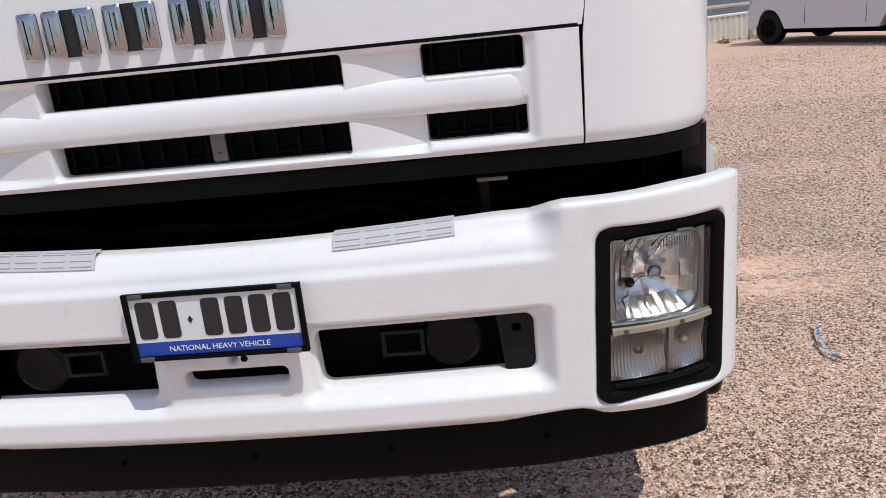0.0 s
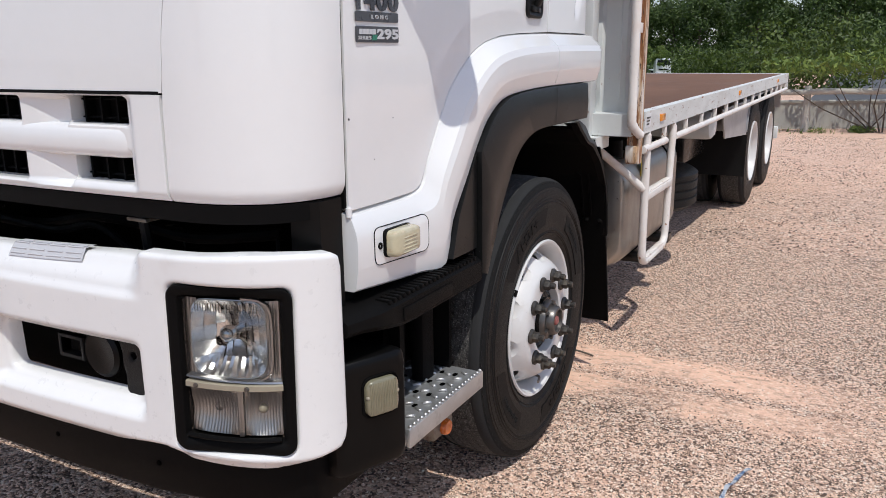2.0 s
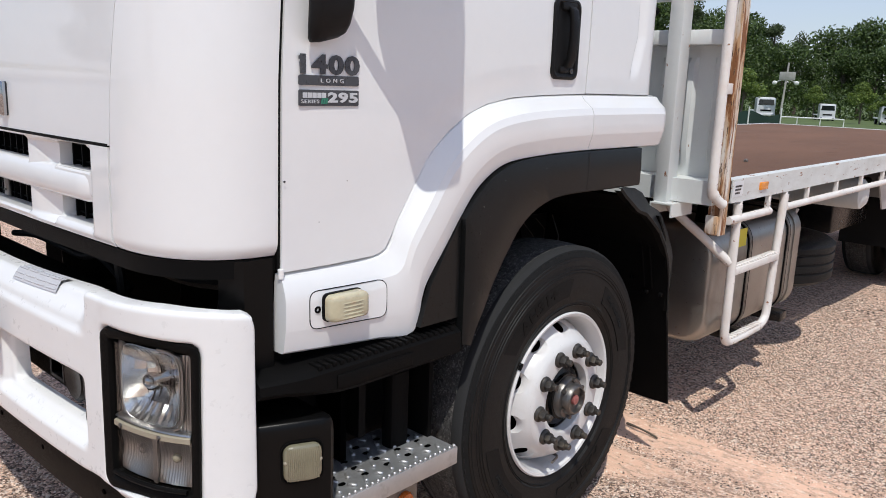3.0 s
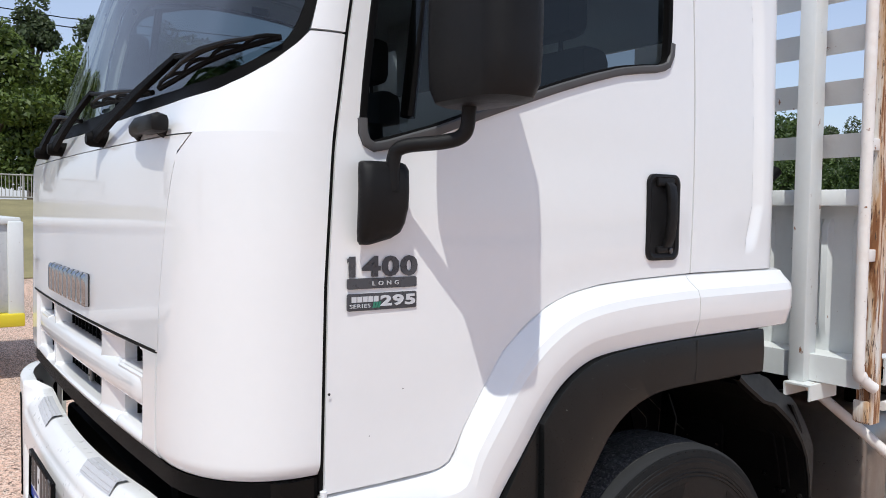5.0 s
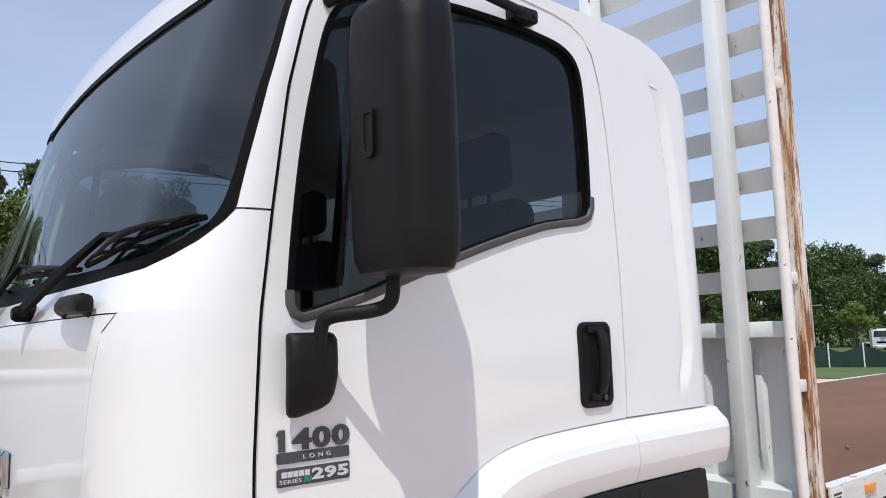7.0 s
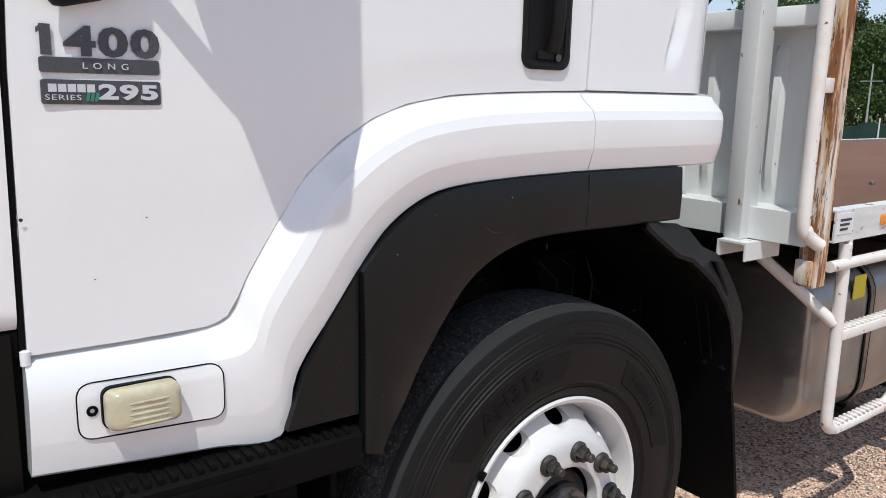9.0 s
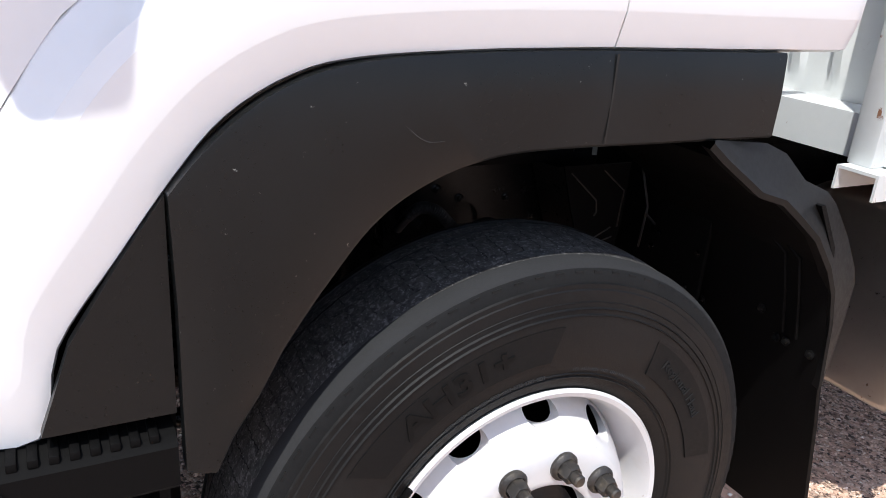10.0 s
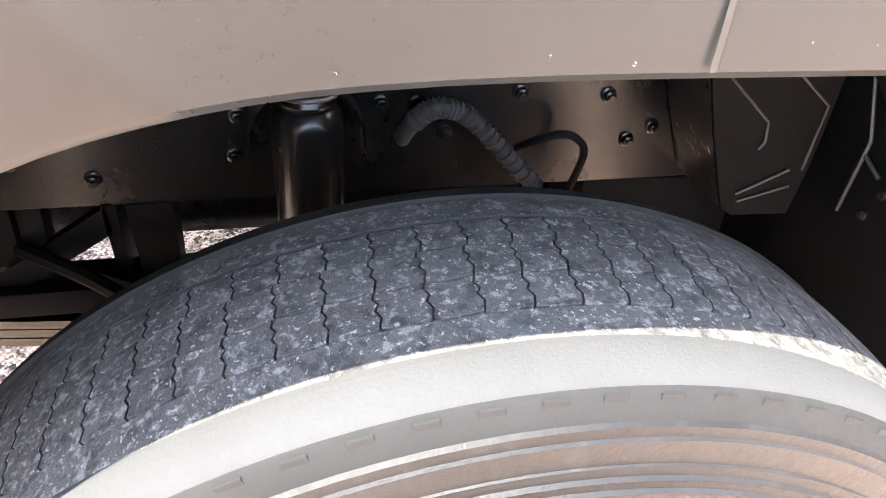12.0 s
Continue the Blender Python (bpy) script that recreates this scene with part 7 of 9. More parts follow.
for x, y in ((0.9, 3.6), (0.2, 4.4)):
    bmesh.ops.create_icosphere(bm, subdivisions=1, radius=0.014, matrix=Matrix.Translation((x, y, DZ + 0.008)))
part("grit", bm, "steel", deck, split=True)

# headboard: posts, sheet, slats, outer pipe, rusted edge
HT = 3.62
hb = new("headboard")
hb.parent = truck
for sg in (1, -1):
    for px in (1.0, 0.36):
        bm = bmesh.new()
        box(bm, sg * px - 0.032, sg * px + 0.032, 2.440, 2.527, 1.125, HT, 0.006)
        part("post", bm, "tray", hb)
    bm = bmesh.new()
    prism(bm, [(sg * (1.028 + a), 2.40, z) for a, z in ((-0.052, 1.070), (-0.052, 1.126), (0.052, 1.126), (0.052, 1.066), (0.046, 1.066), (0.046, 1.119), (-0.046, 1.119), (-0.046, 1.070))], (0, 0.20, 0))
    part("post_foot", bm, "tray", hb)
    bm = bmesh.new()
    px = sg * 1.226
    tube(bm, curve_pts([(px + sg * 0.028, 2.525, 1.135), (px + sg * 0.018, 2.505, 1.148), (px + sg * 0.004, 2.472, 1.185), (px, 2.458, 1.26), (px, 2.458, 2.0), (px, 2.458, 2.9), (px, 2.458, HT)], 6), 0.021, 14)
    part("outer_pipe", bm, "pipe", hb, "chipped white outer pipe")
    bm = bmesh.new()
    prism(bm, [(sg * (1.248 + a), 2.520 + b, 0.998) for a, b in ((-0.055, 0.0), (0.0, 0.0), (0.0, 0.068), (-0.006, 0.068), (-0.006, 0.006), (-0.055, 0.006))], (0, 0, HT - 0.998))
    edge_ = part("rusted_edge", bm, "rusty", hb, "rust-streaked white steel edge")
    bm = bmesh.new()
    box(bm, sg * 1.216 - 0.028, sg * 1.216 + 0.028, 2.505, 2.519, 1.004, 1.085, 0.006)
    part("edge_gusset", bm, "rusty", edge_)
    for z in (1.62, 2.02, 2.78):
        bm = bmesh.new()
        box(bm, px - 0.006, px + 0.016, 2.470, 2.522, z - 0.022, z + 0.022, 0.003)
        part("pipe_lug", bm, "pipe", hb)
bm = bmesh.new()
grid = []
for x in span(-1.20, 1.20, 196):
    f = (x / 0.1225) % 1.0
    sw = 0.022 if 0.15 < f < 0.42 else 0.0
    grid.append([(x, 2.612 - sw * smooth_step(1.24, 1.36, z) * (1 - smooth_step(1.72, 1.75, z)), z) for z in (1.20, 1.24, 1.28, 1.32, 1.36, 1.5, 1.72, 1.75, 1.80)])
sheet(bm, grid, (0, 0.004, 0))
part("sheet_panel", bm, "tray", hb, "swaged white sheet panel")
bm = bmesh.new()
box(bm, -1.20, 1.20, 2.530, 2.62, 1.80, 1.862, 0.004)
part("mid_rail", bm, "tray", hb)
bm = bmesh.new()
prism(bm, [(-1.22, y, z) for y, z in ((2.48, 1.130), (2.622, 1.130), (2.622, 1.136), (2.486, 1.136), (2.486, 1.226), (2.622, 1.226), (2.622, 1.232), (2.48, 1.232))], (2.44, 0, 0))
part("base_rail", bm, "tray", hb)
for z in (1.985, 2.185, 2.38, 2.575, 2.77, 2.965, 3.165, 3.365, 3.56):
    bm = bmesh.new()
    prism(bm, [(-1.22, y, z + b) for y, b in ((2.568, 0.0), (2.574, 0.0), (2.536, 0.079), (2.60, 0.079), (2.60, 0.085), (2.528, 0.085))], (2.44, 0, 0))
    part("slat", bm, "tray", hb)
bm = bmesh.new()
tube(bm, [(0.93, 2.2, 1.80), (0.95, 2.30, 1.90), (0.96, 2.33, 1.93)], [0.022, 0.02, 0.022], 10)
part("rubber_spout", bm, "mattblack", truck)

# under the tray
bm = bmesh.new()
prof = [(0.29, -0.10), (0.35, -0.135), (0.42, -0.14), (0.48, -0.13), (0.515, -0.105), (0.515, -0.06), (0.505, -0.055), (0.505, -0.045), (0.515, -0.04), (0.515, -0.005), (0.505, 0.0), (0.505, 0.01), (0.515, 0.015), (0.515, 0.055), (0.505, 0.06), (0.505, 0.07), (0.515, 0.075), (0.515, 0.105), (0.48, 0.13), (0.42, 0.14), (0.35, 0.135), (0.29, 0.10)]
lathe(bm, prof, (0.66, 4.42, 0.585), 56, "z")
lathe(bm, ((0.0, 0.02), (0.29, 0.05), (0.29, 0.11)), (0.66, 4.42, 0.585), 40, "z")
part("spare_tyre", bm, "rubber", truck, "spare tyre carried flat below deck")
bm = bmesh.new()
tube(bm, [(0.95, 4.0, 0.80), (1.02, 4.05, 0.85), (1.05, 4.06, 0.95)], 0.016, 8)
box(bm, 0.5, 0.9, 4.38, 4.46, 0.72, 0.9, 0.01)
part("spare_carrier", bm, "zinc", truck, split=True)
bm = bmesh.new()
lathe(bm, ((0.0, 0.30), (0.07, 0.295), (0.1, 0.27), (0.105, 0.24), (0.105, -0.3), (0.07, -0.34), (0.0, -0.35)), (0.88, 5.0, 0.97), 24)
part("air_tank", bm, "tray", truck, "white air tank under the deck")
for sg in (1, -1):
    bm = bmesh.new()
    secs = [[(sg * 0.56, y, z), (sg * 1.215, y, z), (sg * 1.215, y + 0.004, z - 0.012), (sg * 0.56, y + 0.004, z - 0.012)] for y, z in ((6.50, 0.80), (6.53, 0.95), (6.62, 1.07), (6.85, 1.105), (9.0, 1.105), (9.2, 1.05), (9.26, 0.85))]
    loft(bm, secs, close=True)
    part("rear_mudguard", bm, "alu", truck, "checker plate rear mudguard")
    bm = bmesh.new()
    prism(bm, [(sg * 1.20, y, z) for y, z in ((5.15, 1.08), (6.62, 1.08), (6.55, 0.76), (5.35, 0.84))], (sg * -0.01, 0, 0))
    part("checker_panel", bm, "alu", truck)
    bm = bmesh.new()
    prism(bm, [(sg * 0.6, 6.60, 0.78), (sg * 1.205, 6.60, 0.78), (sg * 1.205, 6.60, 0.36), (sg * 0.6, 6.60, 0.36)], (0, 0.012, 0))
    part("rear_mudflap", bm, "black", truck)
    bm = bmesh.new()
    box(bm, sg * 0.7 - 0.2, sg * 0.7 + 0.2, 5.3, 6.2, 0.62, 0.98, 0.02)
    part("battery_box", bm, "chassis", truck)
bm = bmesh.new()
box(bm, -1.2, 1.2, 9.35, 9.42, 0.45, 0.60, 0.01)
for sg in (1, -1):
    box(bm, sg * 0.5 - 0.03, sg * 0.5 + 0.03, 9.30, 9.36, 0.5, 1.1)
part("underrun_bar", bm, "tray", truck, split=True)

# ---- the yard ----
def ground_mat():
    m, n, l = nodes_of("gravel_and_clay")
    p = n["Principled BSDF"]
    tc = n.new("ShaderNodeTexCoord")
    vo = n.new("ShaderNodeTexVoronoi")
    vo.inputs["Scale"].default_value = 92
    l.new(tc.outputs["Object"], vo.inputs["Vector"])
    stone = n.new("ShaderNodeValToRGB")
    cr = stone.color_ramp
    cr.elements[0].position, cr.elements[0].color = 0.0, (0.10, 0.068, 0.053, 1)
    cr.elements[1].position, cr.elements[1].color = 1.0, (0.97, 0.82, 0.70, 1)
    for pos, c in ((0.30, (0.19, 0.122, 0.092)), (0.43, (0.60, 0.40, 0.295)), (0.70, (0.93, 0.665, 0.505))):
        e = cr.elements.new(pos)
        e.color = rgb(c)
    sep = n.new("ShaderNodeSeparateColor")
    l.new(vo.outputs["Color"], sep.inputs[0])
    l.new(sep.outputs[0], stone.inputs["Fac"])
    clay = mixc(n, l, ramp(n, l, noise_node(n, l, 3.0, 5, 0.6), 0.35, 0.7), (0.70, 0.43, 0.31), (0.84, 0.57, 0.43))
    patch = ramp(n, l, noise_node(n, l, 0.55, 5, 0.62, (0.6, 1.7, 1)), 0.40, 0.58)
    speck = ramp(n, l, noise_node(n, l, 26, 3, 0.6), 0.40, 0.60)

    def math2(op, a, b):
        x = n.new("ShaderNodeMath")
        x.operation = op
        for i, v in enumerate((a, b)):
            if isinstance(v, bpy.types.NodeSocket):
                l.new(v, x.inputs[i])
            else:
                x.inputs[i].default_value = v
        return x.outputs[0]
    # two bare strips of a tyre track beside the wheel
    xyz = n.new("ShaderNodeSeparateXYZ")
    l.new(tc.outputs["Object"], xyz.inputs[0])
    wav = math2("MULTIPLY", math2("SUBTRACT", noise_node(n, l, 2.6, 5, 0.7), 0.5), 0.16)
    yy = math2("ADD", xyz.outputs["Y"], wav)
    tr = n.new("ShaderNodeValToRGB")
    tr.color_ramp.elements[0].position, tr.color_ramp.elements[0].color = 0.0, (0, 0, 0, 1)
    tr.color_ramp.elements[1].position, tr.color_ramp.elements[1].color = 1.0, (0, 0, 0, 1)
    for pos, v in ((0.12, 0.95), (0.36, 1.0), (0.44, 0.15), (0.52, 0.9), (0.80, 1.0)):
        tr.color_ramp.elements.new(pos).color = (v, v, v, 1)
    l.new(math2("MULTIPLY", math2("SUBTRACT", yy, 1.96), 1.25), tr.inputs["Fac"])
    fade = ramp(n, l, math2("MULTIPLY", math2("ADD", xyz.outputs["X"], math2("MULTIPLY", wav, 3.0)), 0.33), 0.56, 0.88, (1, 1, 1), (0, 0, 0))
    track = math2("MULTIPLY", math2("MULTIPLY", tr.outputs["Color"], fade), ramp(n, l, noise_node(n, l, 40, 3, 0.6), 0.20, 0.38))
    outer = math2("MULTIPLY", ramp(n, l, math2("MULTIPLY", math2("ADD", xyz.outputs["Y"], math2("MULTIPLY", wav, 6.0)), 0.05), 0.26, 0.50, (0.0, 0.0, 0.0), (0.85, 0.85, 0.85)), ramp(n, l, noise_node(n, l, 12, 4, 0.7, (0.5, 1.6, 1)), 0.34, 0.58, (0.35, 0.35, 0.35)))
    track = math2("MULTIPLY", track, math2("MULTIPLY", ramp(n, l, math2("ADD", xyz.outputs["X"], 1.0), 0.35, 0.75), ramp(n, l, noise_node(n, l, 1.7, 3, 0.6), 0.34, 0.52, (0.25, 0.25, 0.25))))
    cover = math2("MAXIMUM", math2("MAXIMUM", math2("MULTIPLY", patch, speck), track), outer)
    col = mixc(n, l, cover, stone.outputs["Color"], clay)
    col = mixc(n, l, math2("MULTIPLY", track, 0.7), col, (0.92, 0.59, 0.42))
    col = mixc(n, l, ramp(n, l, noise_node(n, l, 0.23, 3, 0.5), 0.4, 0.7, (0, 0, 0), (0.3, 0.3, 0.3)), col, (0.60, 0.43, 0.335))
    # dark and pale mottling, a few hand widths across
    col = mixc(n, l, ramp(n, l, noise_node(n, l, 19, 4, 0.7, (0.7, 1.3, 1)), 0.50, 0.64, (0, 0, 0), (0.55, 0.55, 0.55)), col, (0.27, 0.175, 0.13))
    col = mixc(n, l, ramp(n, l, noise_node(n, l, 31, 3, 0.7), 0.55, 0.66, (0, 0, 0), (0.6, 0.6, 0.6)), col, (0.97, 0.78, 0.64))
    l.new(col, p.inputs["Base Color"])
    p.inputs["Roughness"].default_value = 0.93
    p.inputs["Specular IOR Level"].default_value = 0.2
    b = n.new("ShaderNodeBump")
    b.inputs["Strength"].default_value, b.inputs["Distance"].default_value = 1.0, 0.015
    l.new(math2("SUBTRACT", 1.0, math2("MULTIPLY", cover, 0.85)), b.inputs["Strength"])
    b.invert = True
    l.new(vo.outputs["Distance"], b.inputs["Height"])
    b2 = n.new("ShaderNodeBump")
    b2.inputs["Strength"].default_value, b2.inputs["Distance"].default_value = 0.6, 0.006
    l.new(noise_node(n, l, 180, 3, 0.6), b2.inputs["Height"])
    l.new(b.outputs["Normal"], b2.inputs["Normal"])
    l.new(b2.outputs["Normal"], p.inputs["Normal"])
    return m


M["ground"] = ground_mat()
M["grass"] = mat("mown_grass", (0.085, 0.12, 0.03), 0.9, vary=0.35, s1=0.4, s2=8, bump=0.6, bscale=60)
M["dry_grass"] = mat("dry_grass", (0.22, 0.19, 0.09), 0.9, vary=0.35, s1=0.6, s2=9, bump=0.6, bscale=60)
M["asphalt"] = mat("grey_asphalt", (0.085, 0.087, 0.092), 0.85, vary=0.15, s1=0.6, s2=60, bump=0.3, bscale=150)
M["corrugated"] = mat("cream_corrugated_steel", (0.62, 0.60, 0.53), 0.5, vary=0.08, s1=1.0, s2=20, stains=(((0.35, 0.3, 0.24), 2.0, 0.5, 0.75, (1, 1, 0.3), 0.4),))
M["concrete"] = mat("weathered_concrete", (0.36, 0.35, 0.32), 0.85, vary=0.15, s1=0.8, s2=30, bump=0.3, bscale=60, stains=(((0.18, 0.17, 0.15), 1.6, 0.5, 0.75, (1, 1, 0.3), 0.5),))
M["timber"] = mat("grey_weathered_timber", (0.40, 0.375, 0.335), 0.85, vary=0.25, s1=3, s2=40, bump=0.5, bscale=60, stretch=(0.2, 1, 1))
M["fence_white"] = mat("white_fence_steel", (0.70, 0.70, 0.67), 0.5, vary=0.06)
M["bark"] = mat("grey_bark", (0.10, 0.08, 0.062), 0.9, vary=0.3, s1=3, s2=20, bump=0.6, bscale=30)
M["van"] = mat("white_van_paint", (0.66, 0.66, 0.68), 0.3, vary=0.03, coat=0.5)
# grey holds the shade on the white side, pale streaks its reflections
M["trailer"] = mat("shaded_white_trailer_paint", (0.47, 0.48, 0.49), 0.3, vary=0.1, s1=1.5, s2=20, stains=(((0.62, 0.62, 0.62), 1.2, 0.5, 0.58, (0.2, 2.5, 0.8), 0.7),))
M["shadecloth"] = mat("green_shade_cloth", (0.016, 0.04, 0.03), 0.9, vary=0.3, s1=1.0, s2=20)


def leaf_mat(name, a, b):
    m, n, l = nodes_of(name)
    p = n["Principled BSDF"]
    geo = n.new("ShaderNodeNewGeometry")
    r = n.new("ShaderNodeValToRGB")
    r.color_ramp.elements[0].color, r.color_ramp.elements[1].color = rgb(a), rgb(b)
    l.new(geo.outputs["Random Per Island"], r.inputs["Fac"])
    l.new(r.outputs["Color"], p.inputs["Base Color"])
    p.inputs["Roughness"].default_value = 0.55
    tr = n.new("ShaderNodeBsdfTranslucent")
    l.new(r.outputs["Color"], tr.inputs["Color"])
    mx = n.new("ShaderNodeMixShader")
    mx.inputs[0].default_value = 0.3
    l.new(p.outputs[0], mx.inputs[1])
    l.new(tr.outputs[0], mx.inputs[2])
    l.new(mx.outputs[0], n["Material Output"].inputs["Surface"])
    return m


M["leaf_dark"] = leaf_mat("dark_green_leaves", (0.026, 0.052, 0.012), (0.095, 0.145, 0.030))
M["leaf_gum"] = leaf_mat("gum_leaves", (0.035, 0.052, 0.02), (0.10, 0.135, 0.05))
M["leaf_hedge"] = leaf_mat("clipped_hedge_leaves", (0.034, 0.060, 0.010), (0.12, 0.17, 0.026))
M["leaf_bright"] = leaf_mat("bright_green_leaves", (0.065, 0.115, 0.02), (0.20, 0.265, 0.05))


def ground_z(x, y):
    """Level yard; the land falls gently beyond the fence and rises to a bank on the far side."""
    z = -0.014 * max(0.0, min(y, 170) - 24) if x < 0 else 0.0
    if x < 0:
        z *= smooth_step(0, -8, x)
    return z + 1.95 * smooth_step(-15, -29, x) * (1 - smooth_step(14, 30, y)) * (1 - smooth_step(-20, -60, y))


bm = bmesh.new()
xs = [-600, -250, -140, -100, -80, -60, -45, -36, -29, -26, -23, -20, -17, -15, -12, -8, -6, -4, -2, 0, 2, 4, 6, 8, 10, 15, 30, 60, 120, 250, 600]
ys = [-600, -250, -120, -60, -45, -30, -20, -15, -8, -4, -2, 0, 2, 4, 6, 8, 10, 12, 14, 18, 22, 24, 26, 30, 40, 60, 90, 120, 170, 250, 600]
sheet(bm, [[(x, y, ground_z(x, y)) for y in ys] for x in xs])
ground = part("ground", bm, "ground", None)
tagged(ground, "tan gravel and clay yard ground", "ground", "", "structure")


def lay(name, label, xs, ys, material, lift=0.03, fn=None):
    bm = bmesh.new()
    sheet(bm, [[(x, y, (fn(x, y) if fn else ground_z(x, y)) + lift) for y in ys] for x in xs], (0, 0, -0.02))
    return tagged(part(name, bm, material), label, "ground", "", "structure")


lay("grass_field", "sunlit mown grass field below the trees", [-590, -250, -140, -100, -80, -60, -45, -36, -29, -26, -23, -20, -17, -15, -12, -8, -6, -4, -2], [27, 30, 40, 60, 90, 120, 170, 250, 590], "grass")
lay("grass_bank", "dry grass bank beside the yard", [-80, -60, -45, -36, -29, -26, -23, -20, -17], [-40, -30, -20, -15, -8, -4, -2, 0, 2, 4, 6, 8, 10, 12, 14], "dry_grass")
lay("car_park", "grey asphalt car park behind the fence", [0.5, 4, 8, 15, 30, 45], [21, 24, 30, 40, 54], "asphalt", 0.03, lambda x, y: 0.62 * smooth_step(24, 54, y))

lay("grass_verge", "green grass verge behind the car park", [-6, 0.5, 8, 20, 45, 90], [54.6, 58, 70, 100, 170, 250], "grass", 0.03, lambda x, y: 0.62)

# loose stones, thicker near the truck
M["stones"] = leaf_mat("loose_gravel_stones", (0.07, 0.055, 0.047), (0.90, 0.79, 0.68))
nt = M["stones"].node_tree
for nd in [nd for nd in nt.nodes if nd.type == "MIX_SHADER"]:
    nd.inputs[0].default_value = 0.0
for nd in [nd for nd in nt.nodes if nd.type == "BSDF_PRINCIPLED"]:
    nd.inputs["Roughness"].default_value = 0.9
for nd in [nd for nd in nt.nodes if nd.type == "VALTORGB"]:
    for pos, c in ((0.30, (0.16, 0.104, 0.078)), (0.43, (0.58, 0.375, 0.272)), (0.70, (0.95, 0.69, 0.53))):
        nd.color_ramp.elements.new(pos).color = rgb(c)


def clay_at(x, y):
    """1 where the clay lies bare, after the tyre track and the broad patches."""
    w = noise.noise((x * 1.3, y * 1.3, 5.0)) * 0.03
    band = max(smooth_step(0.16, 0.08, abs(y + w - 2.48)), smooth_step(0.14, 0.07, abs(y + w - 2.15))) * smooth_step(2.6, 2.0, x + 3 * w)
    f = noise.noise((x * 0.33, y * 0.95, 3.0)) * 0.6 + noise.noise((x * 1.3, y * 2.2, 9.0)) * 0.4
    return max(band * 0.97, 0.7 * smooth_step(0.08, 0.30, f))


def stones(name, label, x0, x1, y0, y1, count, smin, smax, seed):
    rng = np.random.default_rng(seed)
    step = 0.06
    gx_, gy_ = int((x1 - x0) / step) + 1, int((y1 - y0) / step) + 1
    bare = np.array([[clay_at(x0 + i * step, y0 + j * step) for j in range(gy_)] for i in range(gx_)])
    x, y = rng.uniform(x0, x1, count), rng.uniform(y0, y1, count)
    keep = rng.uniform(size=count) > bare[((x - x0) / step).astype(int), ((y - y0) / step).astype(int)]
    x, y = x[keep], y[keep]
    k = len(x)
    base = np.array([(1, 0, 0), (-1, 0, 0), (0, 1, 0), (0, -1, 0), (0, 0, 0.8), (0, 0, -0.6)], float)
    tri = np.array([(0, 2, 4), (2, 1, 4), (1, 3, 4), (3, 0, 4), (2, 0, 5), (1, 2, 5), (3, 1, 5), (0, 3, 5)])
    s = smin + (smax - smin) * rng.uniform(size=k) ** 2.0
    v = base[None] * rng.uniform(0.6, 1.15, (k, 6, 1)) + rng.uniform(-0.18, 0.18, (k, 6, 3))
    v = v * s[:, None, None] * np.stack([np.ones(k), rng.uniform(0.55, 1.0, k), rng.uniform(0.5, 0.9, k)], 1)[:, None, :]
    a = rng.uniform(0, 6.283, k)
    c, d = np.cos(a)[:, None], np.sin(a)[:, None]
    v = np.stack([v[:, :, 0] * c - v[:, :, 1] * d + x[:, None], v[:, :, 0] * d + v[:, :, 1] * c + y[:, None], v[:, :, 2] + (s * 0.2)[:, None]], 2)
    f = tri[None] + 6 * np.arange(k)[:, None, None]
    me = bpy.data.meshes.new(name)
    me.from_pydata(v.reshape(-1, 3), [], f.reshape(-1, 3))
    me.materials.append(M["stones"])
    return tagged(new(name, me), label, "gravel", "", "stuff")


stones("gravel", "loose pale and dark gravel stones", 0.95, 2.6, 0.3, 5.2, 125000, 0.003, 0.0078, 1)
stones("gravel", "loose gravel stones further out", 2.6, 5.6, 0.8, 8.0, 95000, 0.005, 0.0115, 2)
stones("gravel", "loose gravel stones towards the fence", 0.95, 9.0, 5.2, 14.5, 60000, 0.007, 0.016, 3)
stones("gravel", "loose gravel stones below the truck", -1.3, 0.95, -0.9, 5.0, 30000, 0.004, 0.0105, 4)

# torn blue strip and a twig lying on the gravel
strip = thing("litter_strip", "torn blue and silver plastic strip on gravel", "litter")
bm = bmesh.new()
pts = curve_pts([(1.945, 1.66, 0.02), (1.925, 1.60, 0.03), (1.905, 1.54, 0.018), (1.89, 1.47, 0.03), (1.885, 1.40, 0.018), (1.91, 1.33, 0.02)], 5)
loft(bm, [[p + Vector((-0.007 - 0.003 * math.sin(i), 0, 0.006)), p + Vector((0, 0, -0.002)), p + Vector((0.008, 0.003, 0.006)), p + Vector((0, 0, 0.004))] for i, p in enumerate(pts)], close=True)
M["litter"] = mat("blue_silver_plastic", (0.08, 0.13, 0.22), 0.35, vary=0.4, s1=30, s2=80, stains=(((0.5, 0.52, 0.55), 14.0, 0.42, 0.5, (1, 1, 1), 0.9),))
part("plastic_strip", bm, "litter", strip)
twig = thing("twig", "thin dark dry twig on gravel", "twig")
bm = bmesh.new()
tube(bm, curve_pts([(0.90, 2.52, 0.012), (0.96, 2.50, 0.02), (1.02, 2.50, 0.014), (1.08, 2.485, 0.01)], 4), [0.007] * 4 + [0.005] * 9, 6)
part("stick", bm, "bark", twig)

